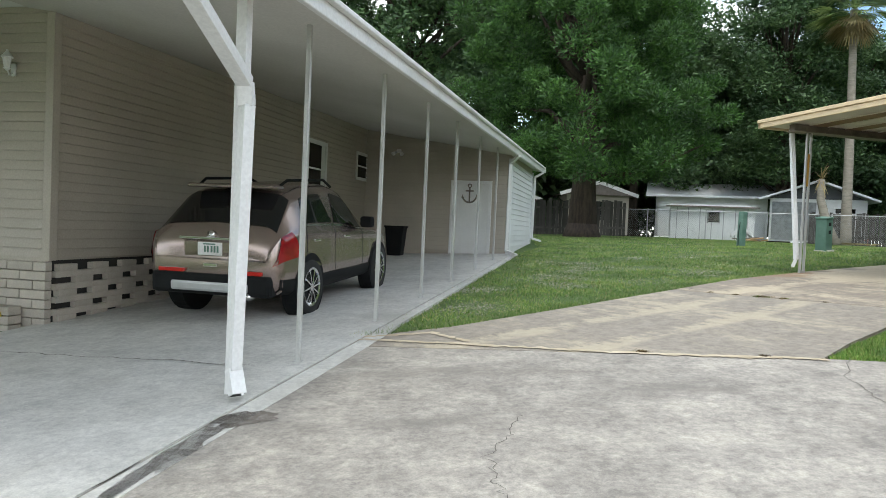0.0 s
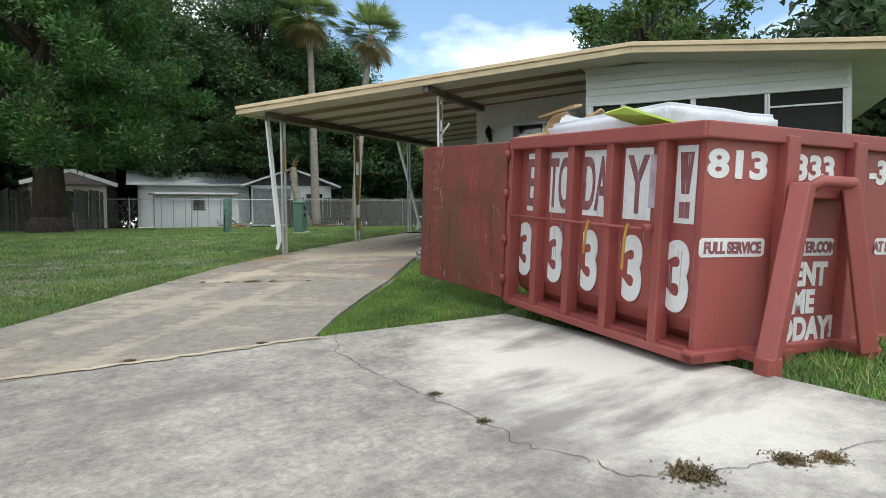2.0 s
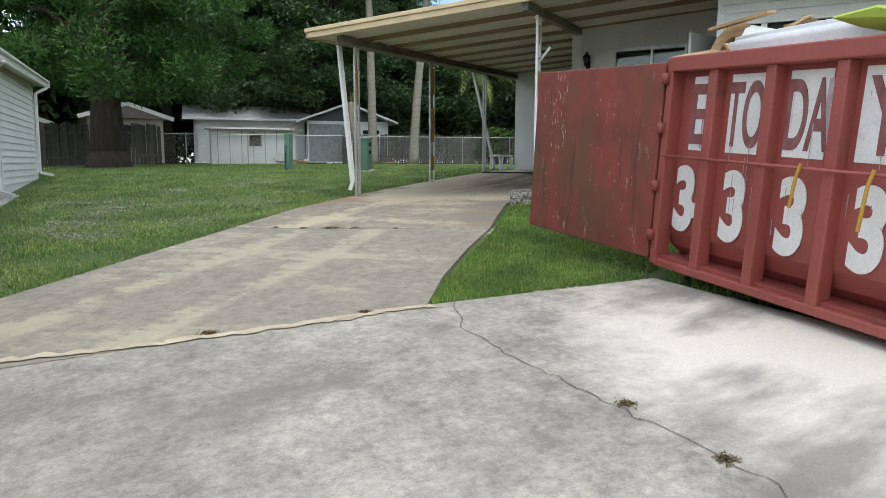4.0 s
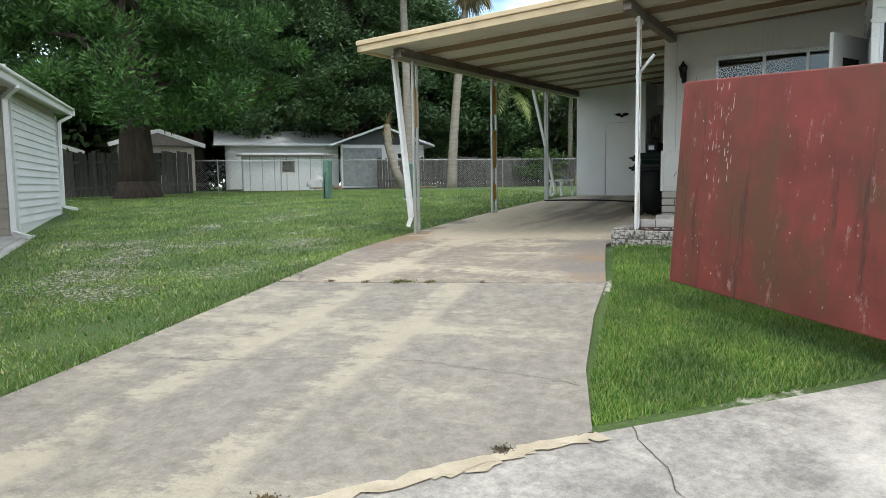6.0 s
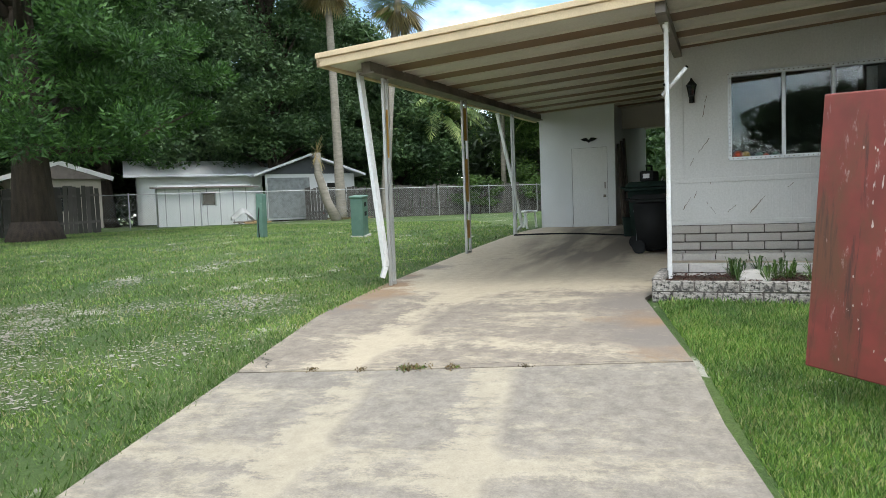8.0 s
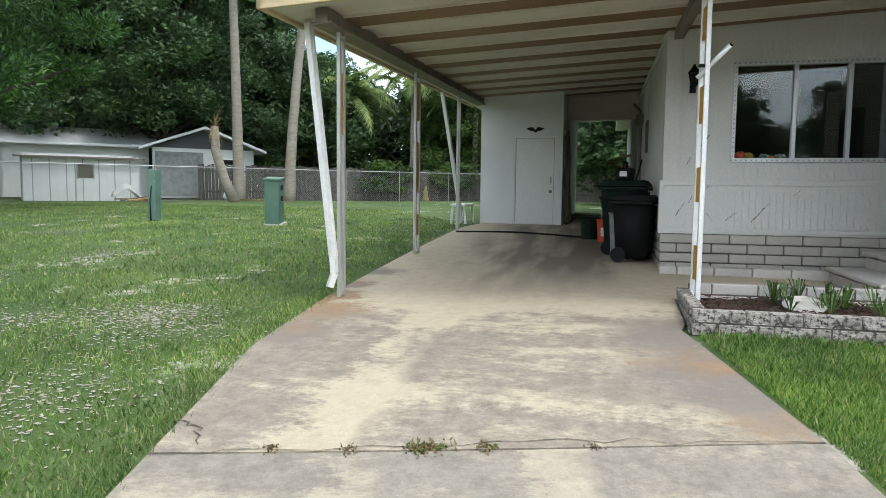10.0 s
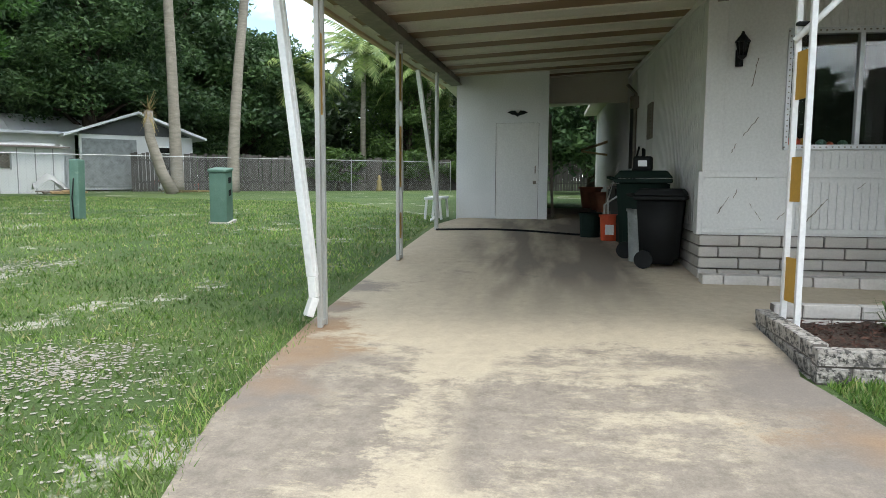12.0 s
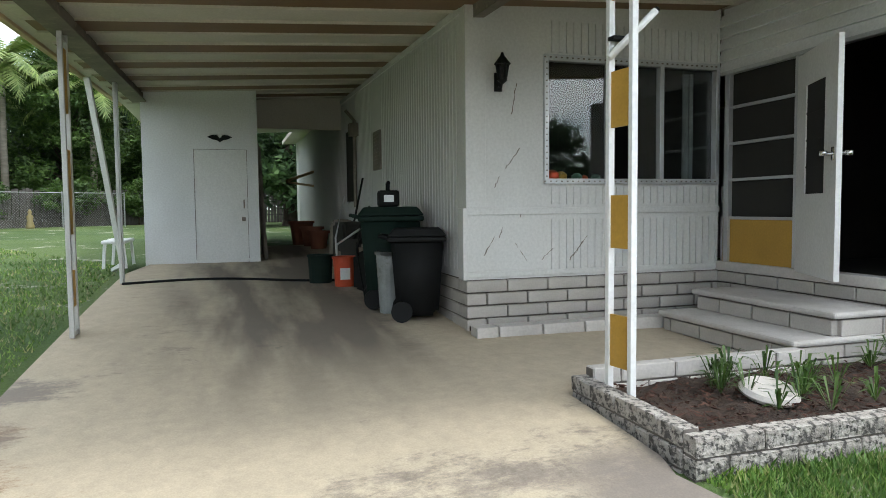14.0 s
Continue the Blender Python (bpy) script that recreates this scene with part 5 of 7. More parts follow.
def debris():
    top = 1.60
    m = DM @ pose(1.45, -0.75, top + 0.15, 0, 2.5, 2)
    bm = bmesh.new()
    box(bm, -0.88, 0.88, -0.62, 0.62, -0.13, 0.13)
    bmesh.ops.bevel(bm, geom=bm.edges[:], offset=0.05, segments=3, affect="EDGES")
    bmesh.ops.subdivide_edges(bm, edges=bm.edges[:], cuts=3, use_grid_fill=True)
    for v in bm.verts:
        v.co += Vector((0, 0, 0.018 * noise.noise(v.co * 4)))
    made("mattress", bm, M_FABRIC, None, m, smooth=True, label="worn white mattress thrown on top of the dumpster load", category="mattress")
    bm = bmesh.new()
    pts = [(-0.45, 0), (-0.2, 0.1), (0.1, 0.13), (0.45, 0.06), (0.3, -0.03), (0, -0.06)]
    vs = [bm.verts.new((x, y, 0.03 * math.sin(x * 6))) for x, y in pts]
    bm.faces.new(vs)
    f = bmesh.ops.extrude_face_region(bm, geom=bm.faces[:])
    for v in (g for g in f["geom"] if isinstance(g, bmesh.types.BMVert)):
        v.co.z += 0.02
    made("cloth", bm, M_LIME, None, DM @ pose(0.8, -0.08, top + 0.17, 40, -6, 0), label="lime green folded cloth on the dumpster rim", category="cloth")
    # half-round chair back and timber
    bm = bmesh.new()
    n = 12
    outer = [(0.26 * math.cos(math.pi * k / n), 0.26 * math.sin(math.pi * k / n)) for k in range(n + 1)]
    inner = [(0.15 * math.cos(math.pi * k / n), 0.15 * math.sin(math.pi * k / n)) for k in range(n + 1)]
    prism(bm, outer + inner[::-1], -0.02, 0.02)
    made("chair_back", bm, M_WOOD, None, DM @ pose(2.5, -0.35, top + 0.14, 12, 0, 5), label="broken half-round wooden chair back among the rubbish", category="chair back")
    rnd = random.Random(3)
    for i, (x, y, z, rz, ry, l) in enumerate(((2.95, -0.25, 0.1, 70, 12, 0.5), (3.0, -0.4, 0.14, 20, 20, 0.5), (2.4, -0.3, 0.33, 5, 8, 0.6), (2.1, -0.45, 0.18, -20, -22, 0.4), (1.95, -0.3, 0.2, 40, 30, 0.42), (2.5, -0.6, 0.12, -30, 14, 0.6), (2.25, -0.25, 0.12, 80, 6, 0.3))):
        bm = bmesh.new()
        box(bm, -l / 2, l / 2, -0.05, 0.05, -0.012, 0.012)
        made("broken_board", bm, M_WOOD, None, DM @ pose(min(x, 2.7), y, top + z + 0.06, rnd.uniform(-40, 40), ry, rz), 0.003, label="splintered bare wooden board in the dumpster load", category="board", group="broken boards")
    for x, y, z, mt in ((2.2, -0.35, 0.2, M_WHITE), (2.05, -0.55, 0.16, M_BLACK), (1.85, -0.4, 0.22, M_BROWN), (2.4, -0.7, 0.14, M_BLACK), (0.6, -1.8, 0.02, M_BEIGE)):
        bm = bmesh.new()
        box(bm, -0.14, 0.14, -0.1, 0.1, -0.09, 0.09)
        bmesh.ops.bevel(bm, geom=bm.edges[:], offset=0.03, segments=2, affect="EDGES")
        made("rubbish", bm, mt, None, DM @ pose(x, y, top + z + 0.02, rnd.uniform(-20, 20), rnd.uniform(-25, 25), rnd.uniform(0, 90)), label="piece of household rubbish heaped in the dumpster", category="rubbish", group="rubbish pieces")
    bm = bmesh.new()
    box(bm, 0.15, 2.75, -2.1, -0.36, 0.1, 1.5)
    made("rubbish_load", bm, M_FENCE, None, DM, 0.05, label="dark heap of rubbish filling the dumpster", category="rubbish", kind="stuff")
    for x, l in ((1.25, 0.26), (0.70, 0.34)):
        bm = bmesh.new()
        tube(bm, [(x, 0.05, 0.95), (x + 0.02, 0.06, 0.85), (x + 0.05, 0.05, 0.92 - l)], 0.012, 8)
        made("strap", bm, M_YELLOW, None, DM, label="yellow and black strap tied to the side rod", category="strap", group="straps")


debris()


# ---- trees ----
def leaves(centres, radii, n, size, rng, aspect=0.5, tuft=0.0):
    """n pointed leaves scattered in each clump, as triangles with random tilt; tuft: how far they point out of the clump."""
    c = np.repeat(centres, n, axis=0)
    r = np.repeat(radii, n, axis=0)
    d = rng.normal(size=c.shape)
    d /= np.linalg.norm(d, axis=1)[:, None]
    p = c + d * r * (rng.random(len(c)) ** 0.5)[:, None]
    a = rng.normal(size=c.shape) * [1, 1, 0.6] * (1 - tuft) + (d + [0, 0, 0.35]) * 1.6 * tuft
    a /= np.linalg.norm(a, axis=1)[:, None]
    b = np.cross(a, rng.normal(size=c.shape) + d)
    b /= np.linalg.norm(b, axis=1)[:, None] + 1e-9
    s = size * rng.uniform(0.6, 1.4, len(c))[:, None]
    a, b = a * s, b * s * aspect
    return np.stack([p - a * 0.8 + b, p + a * 1.2, p - a * 0.8 - b], axis=1)


def tree(name, label, x, y, h, tr, crown, clumps, per, size, material, seed, cr=1.0, low=0.25, cone=0.0, category="tree", group="", tuft=0.0):
    """Tapered trunk, limbs and a crown of many leaf clumps. crown: (rx, ry); low: height of the first boughs as a share of h."""
    rng = np.random.default_rng(seed)
    z0 = ground_z(x, y) - 0.1
    t = thing(name, Matrix.Translation((x, y, z0)), label, category, group)
    u = rng.random(clumps)
    zz = h * (low + (1 - low) * u ** 0.9)
    k = (zz / h - low) / (1 - low)
    env = np.where(k < 0.35, 0.72 + 0.8 * k, 1.0 - cone * (k - 0.35)) * np.sqrt(np.clip(1.05 - np.clip(k - 0.45, 0, 1) ** 2 * 2.6, 0.05, 1))
    ang = rng.random(clumps) * 6.283
    rr = np.sqrt(rng.uniform(0.12, 1.0, clumps)) * env * rng.uniform(0.8, 1.12, clumps)
    cen = np.stack([np.cos(ang) * rr * crown[0], np.sin(ang) * rr * crown[1], zz], axis=1)
    rad = np.stack([np.full(clumps, cr), np.full(clumps, cr), np.full(clumps, cr * 0.62)], axis=1) * rng.uniform(0.7, 1.35, clumps)[:, None]
    o = new("foliage", raw_mesh("foliage", leaves(cen, rad, per, size, rng, 0.38 if tuft else 0.5, tuft), 3, material))
    o.parent = t
    def wood(bm):
        lean = rng.uniform(-0.03, 0.03, 2) * h
        pts = [(lean[0] * s * s, lean[1] * s * s, h * 0.85 * s) for s in (0, 0.04, 0.15, 0.4, 0.7, 1.0)]
        tube(bm, pts[:2], tr * 1.45, 10, tr * 1.05)
        tube(bm, pts[1:], tr * 1.05, 10, tr * 0.2)
        for i in range(0, clumps, max(1, clumps // 26)):
            c = Vector(cen[i])
            s = max(0.12, (c.z / h) * 0.75)
            st = Vector((lean[0] * s * s, lean[1] * s * s, h * 0.85 * s))
            mid = (st + c) / 2 + Vector((0, 0, 0.06 * h * rng.uniform(-0.5, 1)))
            tube(bm, [st, mid, c], tr * 0.32, 6, tr * 0.05)
    part("trunk", t, M_TRUNK, wood, 0, True)
    return t


tree("cedar_tree", "huge dark green cedar with a thick fluted trunk", 6.0, 29.8, 19, 0.62, (6.0, 5.0), 380, 720, 0.085, M_LEAF_CEDAR, 1, 0.9, 0.14, 0.25, tuft=0.55)
ROOM = "large dark green oak at the back of the lot"
tree("oak_tree", "spreading dark oak standing before the white house", 20.4, 41.6, 16, 0.45, (4.6, 4.4), 210, 440, 0.105, M_LEAF_OAK, 2, 1.25, 0.24)
tree("oak_tree", ROOM, 12.5, 46, 16.5, 0.5, (7, 5), 190, 300, 0.155, M_LEAF_OAK, 3, 1.5, 0.2, group="back oaks")
tree("oak_tree", ROOM, -2.5, 38, 20, 0.5, (6.5, 5), 200, 320, 0.14, M_LEAF_OAK, 4, 1.4, 0.2, group="back oaks")
tree("oak_tree", ROOM, -9, 42, 20, 0.5, (6.5, 5), 150, 190, 0.19, M_LEAF_OAK, 5, 1.5, 0.2, group="back oaks")
tree("oak_tree", ROOM, 25.5, 45, 13, 0.5, (6, 5), 190, 320, 0.145, M_LEAF_OAK, 6, 1.4, 0.15, group="back oaks")
tree("oak_tree", ROOM, 29.5, 42, 8.5, 0.4, (5.0, 4.5), 170, 300, 0.14, M_LEAF_OAK, 7, 1.3, 0.1, group="back oaks")
tree("oak_tree", ROOM, 25.5, 4.6, 13, 0.4, (4.5, 4.5), 120, 190, 0.14, M_LEAF_OAK, 8, 1.3, 0.36, group="back oaks")
FAR = "dense far woodland tree"
for i, (x, y, h) in enumerate(((0, 52, 21), (8, 55, 18), (19, 56, 15), (29, 53, 13), (37, 48, 9), (42, 40, 8), (45, 33, 8), (46, 24, 12), (44, 14, 12), (38, 2, 13), (34, -6, 12), (-14, 50, 18), (4, 49, 7), (-4, 47, 7), (12, 52, 8), (22, 52, 8), (-9, 47, 7), (29, 2.5, 12), (34, 9, 12), (30, -2, 9), (31, 5.8, 6), (33, -0.5, 6))):
    tree("woodland_tree", FAR, x, y, h, 0.4, (6, 5), 110, 150, 0.27, M_LEAF_FAR, 20 + i, 1.7, 0.06, group="woodland trees")
tree("garden_tree", "leafy vine-hung tree behind the board fence", 36.8, 35.2, 9, 0.25, (3.0, 3.0), 120, 270, 0.10, M_LEAF_SHRUB, 41, 1.0, 0.06)
tree("garden_tree", "broad-leaved shrub growing over the fence", 40.5, 31.5, 5.5, 0.2, (3.2, 3.0), 110, 250, 0.11, M_LEAF_SHRUB, 42, 1.0, 0.05)
tree("garden_tree", "light-leaved tree rising behind the house roof", 24, 15.5, 10.5, 0.25, (3.6, 3.2), 46, 240, 0.115, M_LEAF_SHRUB, 43, 0.8, 0.45)
tree("garden_tree", "dark tree beyond the rear passage", 33, 21.5, 11, 0.3, (4, 4), 130, 200, 0.16, M_LEAF_OAK, 44, 1.3, 0.08)
for i, (x, y) in enumerate(((36.4, 31.0), (33.2, 32.5), (38.3, 29.6), (29.5, 34.2))):
    tree("fence_vine", "leafy vine climbing over the board fence", x, y, 2.3 - 0.2 * (i % 2), 0.05, (1.7, 0.9), 46, 150, 0.075, M_LEAF_SHRUB, 70 + i, 0.42, 0.3, category="vine", group="fence vines")
for i, (x, y, h) in enumerate(((-18, -24, 8), (-26, -15, 9), (-8, -32, 9), (-30, -30, 11))):
    tree("street_tree", "dark tree across the street", x, y, h, 0.3, (5, 5), 70, 90, 0.32, M_LEAF_FAR, 60 + i, 1.6, 0.1, group="street trees")
tree("garden_tree", "dark tree beside the porch garden", 24, -4.5, 12, 0.3, (4.5, 4.5), 130, 200, 0.17, M_LEAF_OAK, 45, 1.3, 0.12)


def fan_palm(x, y, h, lean, seed, label):
    rng = np.random.default_rng(seed)
    z0 = ground_z(x, y) - 0.1
    t = thing("fan_palm", Matrix.Translation((x, y, z0)), label, "palm tree", "fan palms")
    top = Vector((lean[0], lean[1], h))
    part("trunk", t, M_PALMTRUNK, lambda bm: tube(bm, [(0, 0, 0), (0.03, 0, 0.5)] + [(lean[0] * s ** 1.5, lean[1] * s ** 1.5, h * s) for s in (0.15, 0.3, 0.5, 0.75, 1.0)], 0.30, 12, 0.17), 0, True)
    for nm, mt, count, e0, e1, ln in (("frond", M_PALM, 52, -0.35, 1.35, 1.8), ("dry_frond", M_PALMDRY, 15, -1.35, -0.5, 1.6)):
        quads = []
        for i in range(count):
            az, el = rng.random() * 6.283, rng.uniform(e0, e1)
            d = np.array([math.cos(az) * math.cos(el), math.sin(az) * math.cos(el), math.sin(el)])
            side = np.array([-math.sin(az), math.cos(az), 0])
            hub = np.array(top) + d * ln * 0.55
            for q in np.linspace(-1.25, 1.25, 17):
                v = d * math.cos(q) + side * math.sin(q)
                tip = hub + v * ln * 0.75 * rng.uniform(0.85, 1.1) + np.array([0, 0, -0.25])
                midp = (hub + tip) / 2 + np.array([0, 0, 0.08])
                w = np.cross(v, [0, 0, 1.0]); w = w / (np.linalg.norm(w) + 1e-6) * 0.045
                quads.append([hub, midp - w, tip, midp + w])
            w = side * 0.02
            quads.append([np.array(top) - w, np.array(top) + w, hub + w, hub - w])
        o = new(nm, raw_mesh(nm, np.array(quads), 4, mt))
        o.parent = t


fan_palm(21.0, 35.8, 12.3, (-0.2, 0.1), 1, "tall fan palm with dry fronds hanging under its crown")
fan_palm(22.7, 34.2, 11.3, (1.1, -0.3), 2, "leaning fan palm with a green crown and pale trunk")


def queen_palm(x, y, h, seed):
    rng = np.random.default_rng(seed)
    t = thing("queen_palm", Matrix.Translation((x, y, ground_z(x, y) - 0.1)), "feathery queen palm with arching fronds", "palm tree", "queen palms")
    part("trunk", t, M_PALMTRUNK, lambda bm: tube(bm, [(0, 0, 0), (0, 0, h * 0.5), (0.1, 0, h)], 0.2, 10, 0.12), 0, True)
    quads = []
    for i in range(34):
        az, el, ln = rng.random() * 6.283, rng.uniform(-0.1, 1.2), rng.uniform(3.0, 4.2)
        p = np.array([0.1, 0, h]); v = np.array([math.cos(az) * math.cos(el), math.sin(az) * math.cos(el), math.sin(el)])
        side = np.array([-math.sin(az), math.cos(az), 0])
        for k in range(16):
            v = v + np.array([0, 0, -0.09]); v /= np.linalg.norm(v)
            p2 = p + v * ln / 16
            for s in (-1, 1):
                for j in range(2):
                    b0 = p + (p2 - p) * j * 0.5
                    tip = b0 + side * s * 0.62 * math.sin(0.4 + k * 0.17) + v * 0.22 + np.array([0, 0, -0.2 - 0.15 * rng.random()])
                    quads.append([b0 - v * 0.03, b0 + v * 0.08, tip, b0 - v * 0.04 + (tip - b0) * 0.5])
            p = p2
    o = new("frond", raw_mesh("frond", np.array(quads), 4, M_PALM))
    o.parent = t


queen_palm(33.8, 36.3, 8.0, 3)
queen_palm(31.0, 39.5, 6.5, 4)
queen_palm(36.5, 33.5, 7.0, 5)


def palm_stump():
    t = thing("palm_stump", Matrix.Translation((18.6, 33.4, ground_z(18.6, 33.4) - 0.05)), "dead leaning palm stump with frayed brown fronds", "palm stump")
    part("trunk", t, M_PALMTRUNK, lambda bm: tube(bm, [(0.4, -0.3, 0), (0.1, 0, 0.9), (-0.2, 0.2, 2.2), (-0.22, 0.2, 3.2)], 0.24, 10, 0.16), 0, True)
    rng = np.random.default_rng(9)
    q = []
    for i in range(60):
        a = rng.random() * 6.28
        b = np.array([-0.22, 0.2, 3.1 + rng.random() * 0.3])
        e = b + np.array([math.cos(a) * 0.35, math.sin(a) * 0.35, rng.uniform(-1.0, 0.6)])
        w = np.array([-math.sin(a), math.cos(a), 0]) * 0.03
        q.append([b - w, b + w, e + w * 0.3, e - w * 0.3])
    o = new("dry_frond", raw_mesh("dry_frond", np.array(q), 4, M_PALMDRY))
    o.parent = t


palm_stump()


# ---- neighbours beyond the lawn ----
NM = pose(12.5, 37.9, 1.46, 0, 0, -17.1)


def garden_shed():
    s = thing("garden_shed", NM, "white board shed with a low dark roof and one small window", "shed")
    part("wall", s, M_WHITESIDE, lambda bm: (boxz(bm, 0, 4.3, 0, 0.08, 0, 1.75), box(bm, 0, 0.08, 0.08, 2.5, 0, 1.9), box(bm, 4.22, 4.3, 0.08, 2.5, 0, 1.9), box(bm, 0, 4.3, 1.92, 2.5, 0, 2.0)))
    for i in range(15):
        part("batten", s, M_GREYBIN if i % 2 else M_WHITESIDE, lambda bm: box(bm, 0.02 + i * 0.3, 0.05 + i * 0.3, -0.02, 0.0, 0, 1.72))
    part("roof", s, M_SHINGLE, lambda bm: boxz(bm, -0.25, 4.5, -0.3, 2.8, lambda x, y: 1.76 + 0.05 * y, lambda x, y: 1.82 + 0.05 * y))
    part("window", s, M_CARGLASS, lambda bm: box(bm, 1.95, 2.5, -0.025, 0.0, 0.95, 1.5))
    part("window_frame", s, M_GREYBIN, lambda bm: (box(bm, 1.9, 1.96, -0.04, 0, 0.9, 1.55), box(bm, 2.5, 2.56, -0.04, 0, 0.9, 1.55), box(bm, 1.9, 2.56, -0.04, 0, 1.5, 1.56)))


garden_shed()


def neighbour_house():
    h = thing("neighbour_house", NM @ Matrix.Translation((0, 0, 0.28)), "low white house with a bright metal roof and grey gable", "house", kind="structure")
    part("wall", h, M_WHITESIDE, lambda bm: (box(bm, -0.8, 5.6, 5, 5.2, -0.2, 2.3), box(bm, -0.8, -0.6, 5, 11, -0.2, 2.3), box(bm, 5.6, 10.6, 4.0, 4.2, -0.2, 2.3), box(bm, 10.4, 10.6, 4.2, 11, -0.2, 2.3)))
    def roof(bm):
        boxz(bm, -1.4, 8.2, 4.4, 8, lambda x, y: 2.25 + 0.27 * (y - 4.4), lambda x, y: 2.37 + 0.27 * (y - 4.4))
        boxz(bm, 4.9, 8.0, 3.4, 8, lambda x, y: 2.15 + 0.36 * (x - 4.9), lambda x, y: 2.27 + 0.36 * (x - 4.9))
        boxz(bm, 8.0, 11.1, 3.4, 8, lambda x, y: 3.266 - 0.36 * (x - 8.0), lambda x, y: 3.386 - 0.36 * (x - 8.0))
    part("roof", h, M_ROOFWHITE, roof)
    part("roof_seam", h, M_ROOFWHITE, lambda bm: [boxz(bm, -1.2 + i * 0.6, -1.17 + i * 0.6, 4.4, 8, lambda x, y: 2.36 + 0.27 * (y - 4.4), lambda x, y: 2.40 + 0.27 * (y - 4.4)) for i in range(11)])
    def gable(bm):
        a = [bm.verts.new((x, 3.95, z)) for x, z in ((5.5, 2.3), (10.5, 2.3), (8.0, 3.24))]
        b = [bm.verts.new((x, 4.05, z)) for x, z in ((5.5, 2.3), (10.5, 2.3), (8.0, 3.24))]
        bm.faces.new(a); bm.faces.new(b[::-1])
        for k in range(3):
            bm.faces.new((a[k], b[k], b[(k + 1) % 3], a[(k + 1) % 3]))
    part("gable", h, mat("dark_gable", (0.08, 0.085, 0.095), None, 2, 40, 0.8), gable)
    part("garage_door", h, M_GREYBIN, lambda bm: box(bm, 5.7, 8.0, 3.95, 4.0, -0.1, 2.1))
    part("window", h, M_CARGLASS, lambda bm: box(bm, 9.0, 10.0, 3.96, 4.0, 0.7, 1.8))
    part("window_frame", h, M_WHITE, lambda bm: [box(bm, 8.9, 10.1, 3.92, 3.96, z, z + 0.08) for z in (0.64, 0.95, 1.2, 1.45, 1.78)])


neighbour_house()


def far_house(x, y, rz, w, z1, label, wallm, roofm):
    h = thing("distant_house", pose(x, y, ground_z(x, y), 0, 0, rz), label, "house", kind="structure")
    part("wall", h, wallm, lambda bm: box(bm, -w / 2, w / 2, 0, 6, 0, z1))
    def roof(bm):
        prism(bm, [(-w / 2 - 0.5, z1), (w / 2 + 0.5, z1), (0, z1 + w * 0.2)], -0.4, 6.4)
    part("roof", h, roofm, roof)
    part("fascia", h, M_WHITE, lambda bm: (bar(bm, (-w / 2 - 0.5, -0.42, z1), (0, -0.42, z1 + w * 0.2), 0.05, 0.22), bar(bm, (w / 2 + 0.5, -0.42, z1), (0, -0.42, z1 + w * 0.2), 0.05, 0.22)))
    part("window", h, M_CARGLASS, lambda bm: box(bm, -0.6, 0.6, -0.05, 0, 0.9, z1 - 0.4))


far_house(2.8, 45.0, 0, 6.0, 2.1, "distant house with a brown shingle roof behind the cedar", M_FENCE, M_SHINGLE)
far_house(9.8, 44.0, 0, 4.0, 2.5, "distant shingle-roofed outbuilding behind the cedar", M_BEIGE, M_SHINGLE)
far_house(44.5, 43.0, -45, 5.0, 3.4, "distant pale house glimpsed between shrubs", M_WHITESIDE, M_ROOFWHITE)


def board_fence(a, b, h, label):
    a, b = Vector(a), Vector(b)
    n = int((b - a).length / 0.16)
    f = thing("board_fence", Matrix(), label, "fence", kind="structure")
    ang = math.degrees(math.atan2((b - a).y, (b - a).x))
    ms = []
    for k in range(4):
        bm = bmesh.new()
        box(bm, -0.072, 0.072, -0.012, 0.012, 0, h * (0.97 + 0.02 * k))
        bmesh.ops.recalc_face_normals(bm, faces=bm.faces)
        me = bpy.data.meshes.new("board"); bm.to_mesh(me); bm.free(); me.materials.append(M_FENCE)
        ms.append(me)
    for i in range(n):
        p = a + (b - a) * (i + 0.5) / n
        o = new("board", random.choice(ms))
        o.parent = f
        o.matrix_basis = pose(p.x, p.y, ground_z(p.x, p.y) - 0.05, random.uniform(-1, 1), random.uniform(-1, 1), ang + random.uniform(-2, 2))
    m = (a + b) / 2
    l = (b - a).length / 2
    part("rail", f, M_FENCE, lambda bm: [bar(bm, (a.x, a.y, ground_z(a.x, a.y) + z), (b.x, b.y, ground_z(b.x, b.y) + z), 0.04, 0.09) for z in (0.4, h - 0.35)])


board_fence((-7, 33.2), (9.0, 34.0), 1.75, "dark weathered wooden board fence in deep shade")
board_fence((20.5, 38.5), (38.5, 30.0), 1.75, "grey weathered wooden board fence along the back lawn")
board_fence((38.5, 30.0), (44, 12), 1.75, "grey weathered wooden board fence behind the houses")


